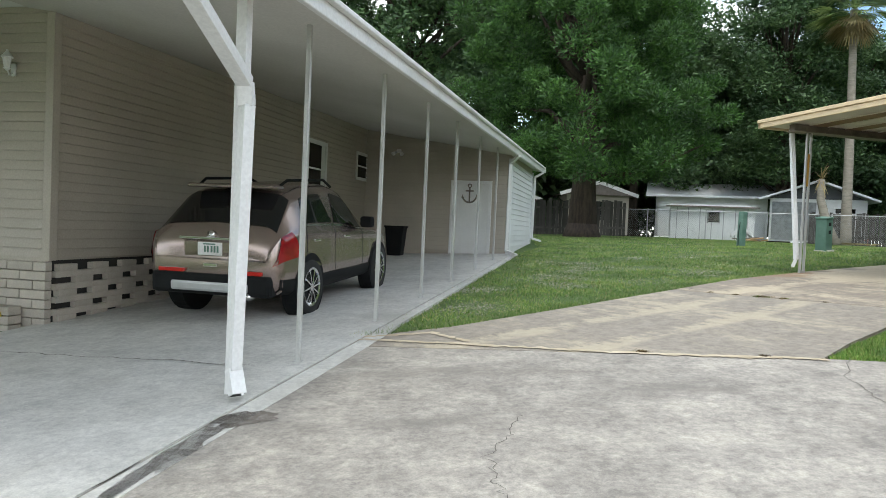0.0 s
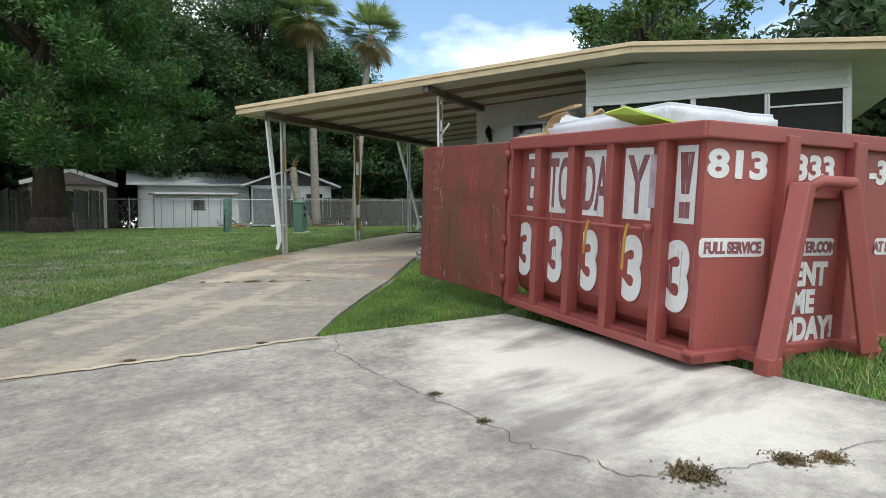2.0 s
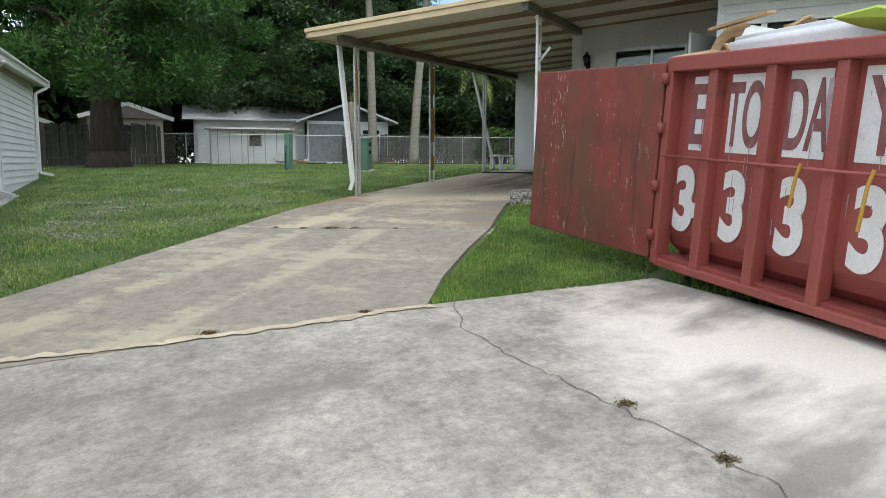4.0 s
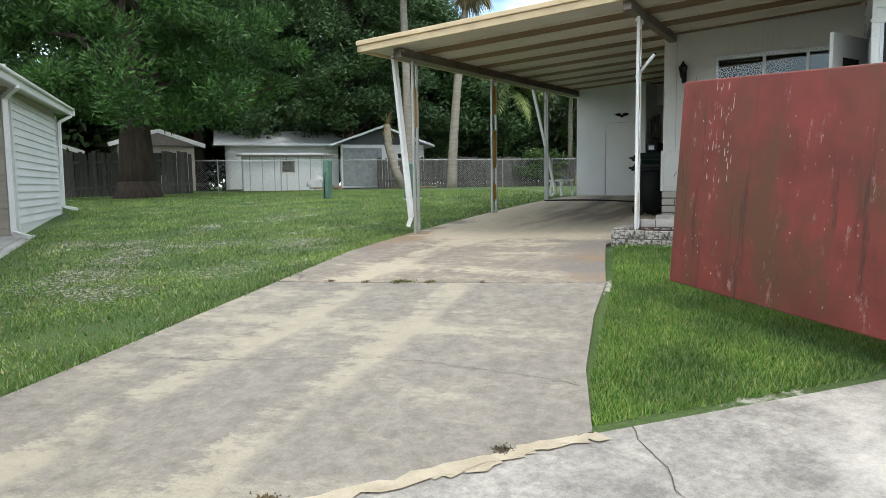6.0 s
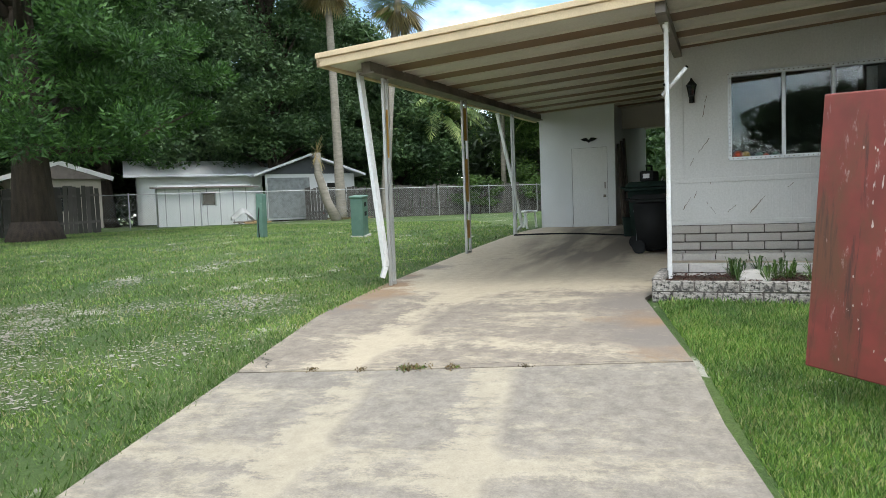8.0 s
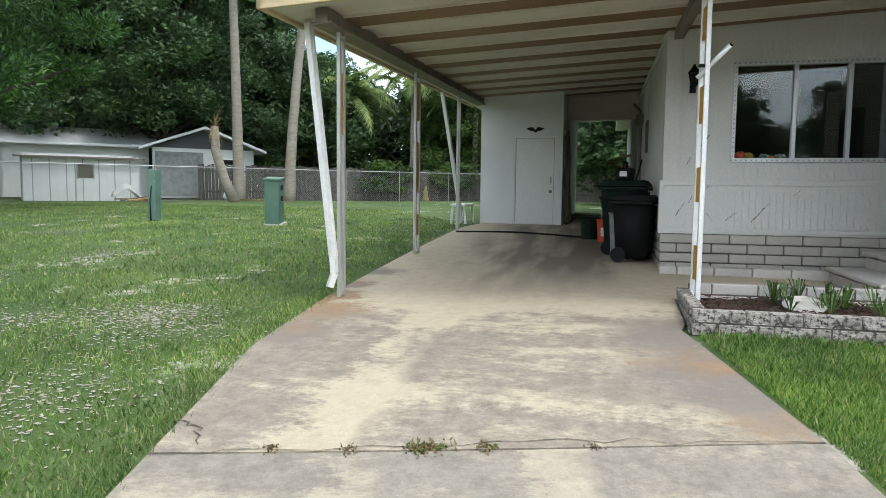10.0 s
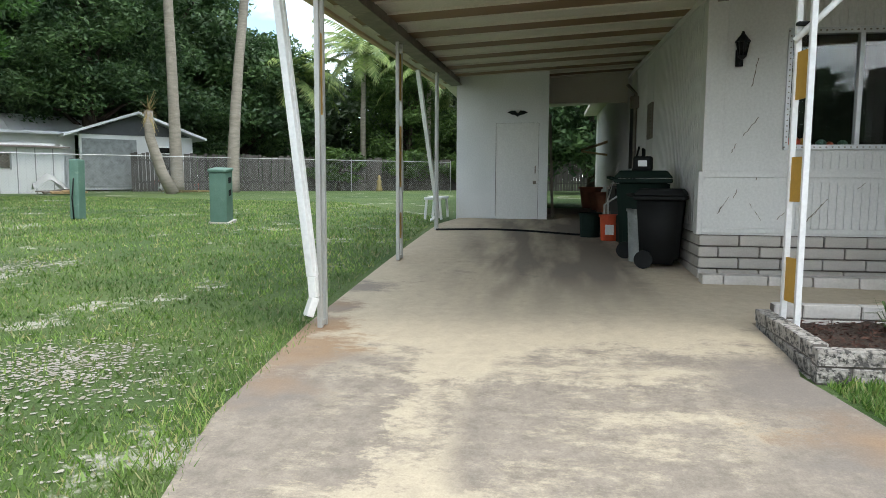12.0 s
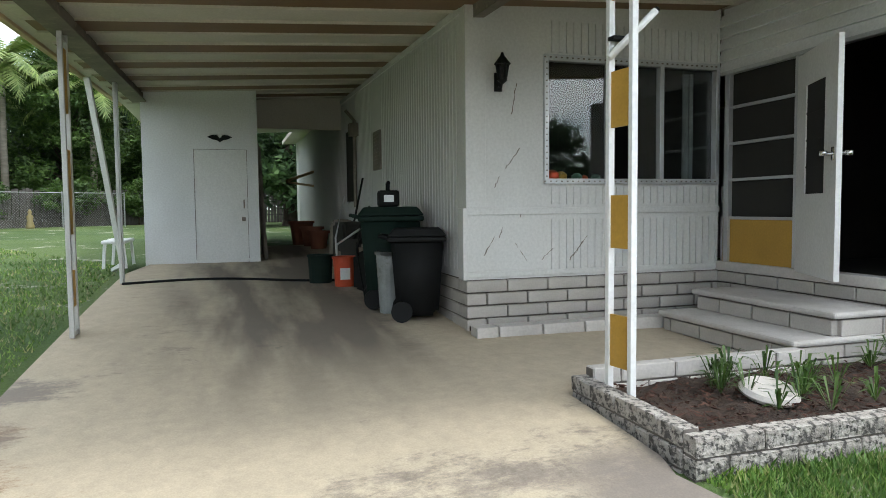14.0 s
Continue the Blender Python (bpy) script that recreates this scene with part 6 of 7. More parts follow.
def chain_fence():
    f = thing("chain_link_fence", Matrix(), "galvanised chain-link fence with thin round posts", "fence", kind="structure")
    runs = [(NM @ Vector((-4.2, -0.7, 0)), NM @ Vector((10.8, -0.7, 0))), (NM @ Vector((10.8, -0.7, 0)), Vector((33, 29.5, 0)))]
    for a, b in runs:
        l = (b - a).length
        d = (b - a) / l
        n = int(l / 2.6)
        for i in range(n + 1):
            p = a + d * l * i / n
            z = ground_z(p.x, p.y)
            part("post", f, M_WIRE, lambda bm: tube(bm, [(p.x, p.y, z - 0.05), (p.x, p.y, z + 1.55)], 0.028, 6))
        za, zb = ground_z(a.x, a.y), ground_z(b.x, b.y)
        part("top_rail", f, M_WIRE, lambda bm: tube(bm, [(a.x, a.y, za + 1.48), (b.x, b.y, zb + 1.48)], 0.02, 6))
        q = []
        hgt, s = 1.45, 0.11
        nn = np.array([d.x, d.y, 0.0])
        k = -hgt
        while k < l:
            for sg in (0, 1):
                s0, s1 = max(k, 0), min(k + hgt, l)
                if s1 > s0:
                    h0, h1 = s0 - k, s1 - k
                    if sg:
                        h0, h1 = hgt - h0, hgt - h1
                    p0 = np.array([a.x, a.y, za + 0.02 + h0]) + nn * s0
                    p1 = np.array([a.x, a.y, za + 0.02 + h1]) + nn * s1
                    o = np.array([0, 0, 0.003])
                    q.append([p0 - o, p0 + o, p1 + o, p1 - o])
            k += s
        o = new("wire_mesh", raw_mesh("wire_mesh", np.array(q), 4, M_WIRE))
        o.parent = f
        tagged(o, kind="stuff")


chain_fence()


# ---- grass ----
BARE = [(3.18, 15.93), (2.79, 14.3), (2.44, 13.13), (1.92, 13.16), (2.47, 16.58), (4.4, 14.45), (2.11, 11.95), (3.6, 12.32), (4.6, 16.73), (5.29, 13.75), (7.13, 21.02), (5.01, 13.32), (0.66, 11.56), (0.4, 9.71), (3.0, 14.9), (6.48, 17.54)]


def inside(px, py, poly):
    c = np.zeros(len(px), bool)
    n = len(poly)
    for i in range(n):
        x0, y0 = poly[i]
        x1, y1 = poly[(i + 1) % n]
        hit = ((y0 > py) != (y1 > py)) & (px < (x1 - x0) * (py - y0) / (y1 - y0 + 1e-12) + x0)
        c ^= hit
    return c


def grass(name, label, poly, n, h, w, material, seed, focus=None, bare=0.0):
    rng = np.random.default_rng(seed)
    xs, ys = [p[0] for p in poly], [p[1] for p in poly]
    px, py = rng.uniform(min(xs), max(xs), n * 3), rng.uniform(min(ys), max(ys), n * 3)
    keep = inside(px, py, poly)
    if focus:
        dist = np.hypot(px - focus[0], py - focus[1])
        keep &= rng.random(len(px)) < np.clip(focus[2] / (dist + 0.1), 0, 1) ** 1.6
    px, py = px[keep][:n], py[keep][:n]
    if bare:
        f = np.array([noise.noise((x * 0.45, y * 0.45, 3.0)) + 0.5 * noise.noise((x * 1.7, y * 1.7, 5.0)) for x, y in zip(px, py)])
        for bx, by in BARE:
            f = np.maximum(f, 0.8 - np.hypot((px - bx) * 1.1, py - by) * 0.85 + 0.25 * np.sin(px * 5 + by) * np.cos(py * 4))
        k = (f < bare) | (rng.random(len(px)) < 0.3)
        px, py = px[k], py[k]
    z = np.array([ground_z(x, y) for x, y in zip(px, py)]) - 0.04
    m = len(px)
    a = rng.random(m) * 6.283
    hh = h * rng.uniform(0.45, 1.25, m)
    lean = hh * rng.uniform(0.2, 0.9, m)
    b = rng.random(m) * 6.283
    ww = w * rng.uniform(0.7, 1.3, m)
    base = np.stack([px, py, z], 1)
    side = np.stack([np.cos(a) * ww, np.sin(a) * ww, np.zeros(m)], 1)
    tip = base + np.stack([np.cos(b) * lean, np.sin(b) * lean, hh], 1)
    o = new(name, raw_mesh(name, np.stack([base - side, base + side, tip], 1), 3, material))
    return tagged(o, label, "grass", kind="stuff")


LEFT_LAWN = [(-1.1, 7.75), (0.12, 8.1), (1.7, 9.33), (2.92, 10.33), (5.2, 12.18), (6.6, 13.05), (9.2, 14.35), (13.7, 16.6), (17, 22), (14, 34), (4, 33), (2.9, 21), (1.6, 18.0), (0.1, 12.0)]
grass("lawn_grass", "short green lawn grass thinning over sand", LEFT_LAWN, 230000, 0.04, 0.006, M_GRASS, 1, (4.5, 10.5, 3.2), 0.33)
grass("lawn_grass", "longer lawn grass at a distance", LEFT_LAWN, 70000, 0.05, 0.012, M_GRASS, 2, None, 0.36)
WEDGE = [(3.6, 6.28), (5.35, 5.7), (7.0, 6.0), (9.0, 8.2), (7.45, 9.5), (6.0, 8.26), (4.17, 6.81)]
grass("verge_grass", "lush bright green grass beside the driveway", WEDGE, 90000, 0.048, 0.006, M_GRASSLUSH, 3, (5.0, 7.2, 2.5))
grass("verge_grass", "lush green grass behind the dumpster", [(5.1, 2.3), (4.5, -1.5), (9, -2), (11, 6), (8, 6.5), (5.5, 5.5)], 40000, 0.08, 0.007, M_GRASSLUSH, 4, (5.5, 2.0, 3.0))
EDGE = [(-0.95, 7.45), (0.15, 8.02), (1.7, 9.25), (2.92, 10.25), (5.2, 12.09), (6.9, 12.95), (6.8, 13.25), (5.1, 12.4), (2.8, 10.5), (1.5, 9.5), (0, 8.25), (-1.0, 7.7)]
grass("edge_grass", "ragged grass tufts along the driveway edge", EDGE, 14000, 0.085, 0.005, M_GRASS, 5)


# ---- car ----
def car():
    z0, z1 = gz(LM, 3.9, 2.1), gz(LM, 6.6, 2.1)
    slope = math.degrees(math.atan2(z1 - z0, 2.7))
    m = LM @ pose(3.10, 2.12, z0 - 0.01, 0, -slope, 0) @ Matrix.Diagonal((1.06, 1.05, 1.08, 1))
    c = thing("car", m, "bronze compact SUV parked nose-in under the carport", "car")
    paint = mat("bronze_paint", (0.36, 0.285, 0.255), (0.32, 0.25, 0.225), 1.0, 300, 0.24, 0.75, bmp=0)
    paint.node_tree.nodes["Principled BSDF"].inputs["Coat Weight"].default_value = 0.6
    trim = M_BLACK
    st = np.array([  # x, half width, sill, belt, roof half width, roof height
        (0.00, 0.76, 0.46, 0.74, 0.70, 0.78), (0.05, 0.85, 0.36, 0.90, 0.76, 0.97), (0.14, 0.89, 0.30, 1.00, 0.74, 1.10),
        (0.62, 0.91, 0.26, 1.10, 0.66, 1.50), (1.05, 0.91, 0.25, 1.09, 0.66, 1.60), (1.8, 0.90, 0.25, 1.06, 0.65, 1.635),
        (2.3, 0.90, 0.25, 1.00, 0.61, 1.57), (2.95, 0.90, 0.25, 0.98, 0.72, 1.12), (3.4, 0.89, 0.27, 0.95, 0.70, 1.04),
        (3.95, 0.84, 0.31, 0.86, 0.62, 0.93), (4.24, 0.66, 0.40, 0.66, 0.50, 0.74)])
    keys = ((0.0, 0), (0.10, 1), (0.16, 2), (0.30, 3), (0.46, 4), (0.52, 5), (0.80, 6), (0.86, 7), (1.0, 8))

    def at(x, f, off=0.0):
        x = min(max(x, 0.0), 4.24)
        w, zb, belt, wr, zr = (float(np.interp(x, st[:, 0], st[:, i])) for i in range(1, 6))
        P = ((0, zb), (0.85 * w, zb), (0.97 * w, zb + 0.08), (w, zb + 0.28 * (belt - zb) + 0.1), (0.985 * w, belt - 0.07), (0.955 * w, belt), (wr + 0.04, zr - 0.07), (wr * 0.9, zr), (0, zr + 0.03))
        fs = [k[0] for k in keys]
        y, z = float(np.interp(f, fs, [p[0] for p in P])), float(np.interp(f, fs, [p[1] for p in P]))
        return x, y, z, off

    def patch(bm, x0, x1, f0, f1, side, off, nx=10, nf=6, slant=0.0):
        g = []
        for i in range(nx + 1):
            row = []
            for j in range(nf + 1):
                f = f0 + (f1 - f0) * j / nf
                lo, hi = x0 + slant * j / nf, x1 - slant * 1.6 * j / nf
                x, y, z, _ = at(lo + (hi - lo) * i / nx, f)
                d = Vector((0, y, z - 0.75)).normalized() * off
                row.append(bm.verts.new((x - (off if f > 0.84 and x < 0.6 else 0), side * (y + d.y), z + d.z)))
            g.append(row)
        for i in range(nx):
            for j in range(nf):
                bm.faces.new((g[i][j], g[i + 1][j], g[i + 1][j + 1], g[i][j + 1]))

    def body(bm):
        xs = np.concatenate([np.linspace(0, 0.14, 5), np.linspace(0.2, 0.95, 9), np.linspace(1.05, 4.24, 34)])
        fs = np.linspace(0, 1, 34)
        rings = []
        for x in xs:
            half = [at(x, f)[1:3] for f in fs]
            ring = [(-y, z) for y, z in half[:0:-1]] + list(half)
            rings.append([bm.verts.new((x, y, z)) for y, z in ring])
        n = len(rings[0])
        for a, b in zip(rings, rings[1:]):
            for k in range(n - 1):
                bm.faces.new((a[k], a[k + 1], b[k + 1], b[k]))
        bm.faces.new(rings[0]); bm.faces.new(rings[-1][::-1])
        bmesh.ops.remove_doubles(bm, verts=bm.verts, dist=0.002)
    part("body", c, paint, body, 0, True)
    for s in (-1, 1):
        part("side_window", c, M_CARGLASS, lambda bm: patch(bm, 0.72, 1.62, 0.55, 0.77, s, 0.006, slant=0.12), 0, True)
        part("side_window", c, M_CARGLASS, lambda bm: patch(bm, 1.70, 2.72, 0.55, 0.77, s, 0.006, slant=0.10), 0, True)
        part("rear_window", c, M_CARGLASS, lambda bm: patch(bm, 0.16, 0.60, 0.80, 1.0, s, 0.008), 0, True)
        part("windscreen", c, M_CARGLASS, lambda bm: patch(bm, 2.34, 2.92, 0.82, 1.0, s, 0.008), 0, True)
        part("cladding", c, trim, lambda bm: patch(bm, 0.10, 4.1, 0.08, 0.24, s, 0.012, 30, 4), 0, True)
        part("tail_light", c, mat("tail_light_red", (0.35, 0.012, 0.015), (0.22, 0.01, 0.012), 8, 60, 0.12, bmp=0), lambda bm: patch(bm, 0.02, 0.56, 0.36, 0.52, s, 0.012, 8, 4, 0.12), 0, True)
        part("reflector", c, mat("reflector_red", (0.5, 0.02, 0.015), None, 8, 60, 0.2, bmp=0), lambda bm: box(bm, -0.035, 0.02, s * 0.52 - 0.17, s * 0.52 + 0.17, 0.555, 0.60), 0.01)
        part("chrome_line", c, M_CHROME, lambda bm: patch(bm, 0.6, 2.85, 0.525, 0.54, s, 0.010, 12, 1), 0, True)
        for x in (0.95, 1.95):
            part("door_handle", c, M_CHROME, lambda bm: box(bm, x, x + 0.2, s * 0.885 - 0.03, s * 0.885 + 0.03, 0.90, 0.935), 0.012)
        part("door_gap", c, M_BLACK, lambda bm: [patch(bm, x, x + 0.012, 0.24, 0.54, s, 0.003, 1, 8) for x in (0.74, 1.66, 2.72)])
        part("mirror", c, M_BLACK, lambda bm: box(bm, 2.55, 2.68, s * 1.0 - 0.1, s * 1.0 + 0.1, 1.02, 1.18), 0.035)
        part("roof_rail", c, M_BLACK, lambda bm: tube(bm, [(0.62, s * 0.56, 1.575), (0.8, s * 0.58, 1.66), (1.9, s * 0.58, 1.69), (2.2, s * 0.56, 1.60)], 0.018), 0, True)
    part("bumper", c, trim, lambda bm: box(bm, -0.03, 0.25, -0.80, 0.80, 0.30, 0.56), 0.05)
    part("skid_plate", c, M_ALU, lambda bm: box(bm, -0.05, 0.1, -0.52, 0.52, 0.34, 0.46), 0.03)
    part("exhaust", c, M_CHROME, lambda bm: tube(bm, [(-0.03, -0.5, 0.30), (0.2, -0.5, 0.31)], 0.045, 12), 0, True)
    part("chrome_bar", c, M_CHROME, lambda bm: box(bm, -0.005, 0.06, -0.42, 0.42, 0.945, 0.975), 0.008)
    part("badge", c, M_CHROME, lambda bm: tube(bm, [(0.0, 0, 1.0), (0.06, 0, 1.0)], 0.05, 16), 0, True)
    part("plate_recess", c, paint, lambda bm: box(bm, 0.0, 0.08, -0.36, 0.36, 0.74, 0.93), 0.015)
    part("number_plate", c, M_LETTER, lambda bm: box(bm, -0.02, 0.02, -0.16, 0.16, 0.765, 0.915), 0.006)
    part("plate_marks", c, M_UTIL, lambda bm: [box(bm, -0.024, -0.018, y - 0.012, y + 0.012, 0.80, 0.875) for y in (-0.11, -0.07, -0.03, 0.02, 0.06)] + [box(bm, -0.024, -0.018, -0.08, 0.08, 0.888, 0.902)])
    part("emblem_plate", c, M_CHROME, lambda bm: box(bm, -0.01, 0.05, -0.09, 0.09, 0.63, 0.67), 0.008)
    part("spoiler", c, paint, lambda bm: box(bm, 0.38, 0.75, -0.58, 0.58, 1.55, 1.60), 0.02)
    for x in (0.84, 3.42):
        for s in (-1, 1):
            part("wheel_arch", c, M_BLACK, lambda bm: tube(bm, [(x, s * 0.70, 0.36), (x, s * 0.908, 0.36)], 0.41, 28))
            w = new("wheel"); w.parent = c
            part("tyre", w, mat("tyre_rubber", (0.02, 0.02, 0.02), None, 8, 60, 0.85), lambda bm: lathe_y(bm, [(0.24, -0.11), (0.33, -0.11), (0.345, -0.08), (0.345, 0.08), (0.33, 0.11), (0.24, 0.11)], (x, s * 0.82, 0.345)), 0, True)
            def rim(bm):
                lathe_y(bm, [(0.225, 0.06 * s), (0.245, 0.112 * s), (0.21, 0.105 * s), (0.2, 0.03 * s)], (x, s * 0.82, 0.345))
                for k in range(10):
                    a = 6.28319 * k / 10
                    bar(bm, (x + 0.04 * math.cos(a), s * 0.92, 0.345 + 0.04 * math.sin(a)), (x + 0.22 * math.cos(a + 0.1), s * 0.925, 0.345 + 0.22 * math.sin(a + 0.1)), 0.035, 0.02)
                tube(bm, [(x, s * 0.90, 0.345), (x, s * 0.935, 0.345)], 0.05, 12)
            part("rim", w, M_CHROME, rim)
            part("disc", w, M_BEAM, lambda bm: tube(bm, [(x, s * 0.84, 0.345), (x, s * 0.905, 0.345)], 0.215, 20))


def lathe_y(bm, prof, at):
    seg = 28
    rings = [[bm.verts.new((at[0] + r * math.cos(6.28319 * k / seg), at[1] + y, at[2] + r * math.sin(6.28319 * k / seg))) for k in range(seg)] for r, y in prof]
    for r0, r1 in zip(rings, rings[1:]):
        for k in range(seg):
            bm.faces.new((r0[k], r0[(k + 1) % seg], r1[(k + 1) % seg], r1[k]))


car()


# ---- things under the right carport ----
def on(m, x, y, rz=0.0):
    return m @ pose(x, y, gz(m, x, y), 0, 0, rz)


def wheeled_bin(x, y, rz, w, d, h, material, label):
    b = thing("wheeled_bin", on(RM, x, y, rz), label, "bin", "wheeled bins")
    def body(bm):
        vs = box(bm, -d / 2, d / 2, -w / 2, w / 2, 0.05, h * 0.9)
        for v in vs:
            if v.co.z < 0.2:
                v.co.x *= 0.78; v.co.y *= 0.82
        bmesh.ops.bevel(bm, geom=bm.edges[:], offset=0.05, segments=3, affect="EDGES")
    part("body", b, material, body, 0, True)
    part("rim", b, material, lambda bm: box(bm, -d / 2 - 0.025, d / 2 + 0.025, -w / 2 - 0.025, w / 2 + 0.025, h * 0.86, h * 0.91), 0.015)
    def lid(bm):
        vs = box(bm, -d / 2 - 0.03, d / 2 + 0.03, -w / 2 - 0.03, w / 2 + 0.03, h * 0.915, h)
        for v in vs:
            if v.co.z > h * 0.95:
                v.co.x *= 0.8; v.co.y *= 0.85
    part("lid", b, material, lid, 0.02)
    part("handle", b, material, lambda bm: tube(bm, [(d / 2 + 0.02, -w * 0.4, h * 0.9), (d / 2 + 0.1, -w * 0.35, h * 0.92), (d / 2 + 0.1, w * 0.35, h * 0.92), (d / 2 + 0.02, w * 0.4, h * 0.9)], 0.018), 0, True)
    for s in (-1, 1):
        part("wheel", b, M_BLACK, lambda bm: tube(bm, [(d * 0.30, s * w * 0.36, 0.1), (d * 0.30, s * (w * 0.36 + 0.07), 0.1)], 0.10, 16))
    return b


wheeled_bin(0.62, 0.30, 75, 0.48, 0.50, 0.88, M_BLACK, "black wheeled bin with a crumpled bag at its rim")
wheeled_bin(1.35, 0.40, 80, 0.58, 0.62, 1.05, M_GREENBIN, "tall dark green wheeled bin against the wall")


def small_things():
    p = RM @ Vector((1.35, 0.4, 0))
    zt = ground_z(p.x, p.y) + 1.05
    b = thing("battery_pack", RM @ pose(1.32, 0.42, zt, 0, 0, 80), "black portable power pack with a carry handle on a bin", "power pack")
    part("body", b, M_BLACK, lambda bm: box(bm, -0.11, 0.11, -0.17, 0.17, 0, 0.17), 0.025)
    part("handle", b, M_BLACK, lambda bm: tube(bm, [(0, -0.15, 0.15), (0, -0.14, 0.25), (0, 0.14, 0.25), (0, 0.15, 0.15)], 0.018), 0, True)
    part("dial", b, M_ALU, lambda bm: box(bm, -0.05, 0.05, 0.17, 0.175, 0.05, 0.12))
    def tub(name, x, y, r0, r1, h, mt, label, cat):
        bm = bmesh.new()
        lathe(bm, [(r0, 0), (r0 * 1.02, 0.01), (r1, h), (r1 + 0.012, h), (r1 + 0.012, h - 0.03), (r1 + 0.012, h), (r1 - 0.012, h), (r0 - 0.012, 0.03)], 20)
        return made(name, bm, mt, None, on(RM, x, y), smooth=False, label=label, category=cat)
    tub("waste_bin", 1.0, 0.47, 0.12, 0.155, 0.62, M_GREYBIN, "scuffed grey plastic bin standing between larger bins", "bin")
    tub("bucket", 2.75, 0.66, 0.125, 0.15, 0.37, M_ORANGE, "bright orange-red plastic bucket with a faded label", "bucket")
    tub("bucket", 3.1, 0.92, 0.14, 0.16, 0.36, M_GREENBIN, "dark green plastic bucket beside the wall", "bucket")
    bm = bmesh.new()
    box(bm, -0.002, 0.002, -0.06, 0.06, 0.1, 0.24)
    made("bucket_label", bm, M_LETTER, None, on(RM, 2.606, 0.68, -5), label="worn pale label on the orange bucket", category="label")
    rnd = random.Random(11)
    for i in range(9):
        x, y = 2.3 + i * 0.28 + rnd.uniform(-0.1, 0.1), 0.32 + rnd.uniform(-0.12, 0.25)
        bm = bmesh.new()
        w, h = rnd.uniform(0.12, 0.25), rnd.uniform(0.25, 0.75)
        box(bm, -w, w, -w * 0.7, w * 0.7, 0, h)
        for v in bm.verts:
            v.co += Vector((rnd.uniform(-0.04, 0.04), rnd.uniform(-0.04, 0.04), rnd.uniform(-0.05, 0.05) if v.co.z > 0.1 else 0))
        bmesh.ops.bevel(bm, geom=bm.edges[:], offset=0.04, segments=2, affect="EDGES")
        made("stored_bundle", bm, (M_BLACK, M_DARK, M_BEAM)[i % 3], None, on(RM, x, y, rnd.uniform(0, 90)), label="dark bundle of stored garden gear by the wall", category="bundle", group="stored bundles")
    for i in range(8):
        x, y = 2.2 + i * 0.24, 0.5 + rnd.uniform(-0.2, 0.25)
        bm = bmesh.new()
        tube(bm, [(0, 0, 0), (rnd.uniform(-0.2, 0.2), 0.0, 0.5), (rnd.uniform(-0.35, 0.35), -0.2, rnd.uniform(0.7, 1.1))], 0.014)
        made("tool_handle", bm, (M_BLACK, M_ALU)[i % 2], None, on(RM, x, y, rnd.uniform(-30, 30)), label="thin garden tool handle leaning among the bundles", category="tool", group="tool handles")
    bm = bmesh.new()
    tube(bm, [(0, 0, 0), (0.2, -0.33, 1.35)], 0.016)
    made("broom", bm, M_BLACK, None, on(RM, 4.6, 0.36), label="dark broom handle leaning on the house wall", category="broom")
    for i, (x, y, w, h) in enumerate(((8.6, 0.4, 0.22, 0.35), (9.2, 0.55, 0.25, 0.45), (7.9, 0.35, 0.2, 0.3))):
        bm = bmesh.new()
        lathe(bm, [(w * 0.75, 0), (w, h), (w + 0.03, h), (w + 0.03, h + 0.05), (w - 0.03, h + 0.05), (w * 0.6, 0.05)], 16)
        made("flower_pot", bm, mat("terracotta", (0.33, 0.13, 0.08), (0.26, 0.1, 0.065), 5, 60, 0.85), None, on(RM, x, y), label="terracotta pot standing by the passage wall", category="pot", group="terracotta pots")
    # bracket shelf in the passage and timber leaning on the storage room
    bm = bmesh.new()
    bar(bm, (11.5, -0.0, 3.1), (10.9, 0.7, 2.85), 0.06, 0.06)
    bar(bm, (11.5, 0.0, 2.75), (10.9, 0.7, 2.82), 0.05, 0.05)
    made("wall_bracket", bm, M_WOOD, None, RM, label="wooden bracket jutting from the passage wall", category="bracket")
    for i in range(3):
        bm = bmesh.new()
        bar(bm, (6.0 + i * 0.5, 1.45, gz(RM, 6, 1.4)), (6.0 + i * 0.5, 1.53, 3.2 + 0.1 * i), 0.14, 0.05)
        made("leaning_plank", bm, M_BEAM, None, RM, label="dark plank leaning against the storage room", category="plank", group="leaning planks")
    # hose across the slab
    bm = bmesh.new()
    pts = []
    for i in range(30):
        s = i / 29
        u, y = 3.42 + 0.35 * math.sin(s * 5.2) * (0.4 + s * 0.5), 3.3 - s * 2.75
        pts.append((u, y, gz(RM, u, y) + 0.02))
    tube(bm, pts, 0.016, 7)
    made("garden_hose", bm, M_BLACK, None, RM, smooth=True, label="black garden hose lying across the carport floor", category="hose")
    # eagle plaque
    bm = bmesh.new()
    for s in (-1, 1):
        vs = [bm.verts.new((0, s * a, b)) for a, b in ((0.0, 0.0), (0.05, 0.055), (0.12, 0.05), (0.19, 0.02), (0.14, 0.0), (0.10, -0.02), (0.05, -0.025), (0.0, -0.06))]
        bm.faces.new(vs)
    f = bmesh.ops.extrude_face_region(bm, geom=bm.faces[:])
    for v in (g for g in f["geom"] if isinstance(g, bmesh.types.BMVert)):
        v.co.x -= 0.03
    made("bird_plaque", bm, M_BLACK, None, RM @ Matrix.Translation((5.648, 2.13, 3.30)), label="black spread-wing bird plaque above the storage door", category="plaque")

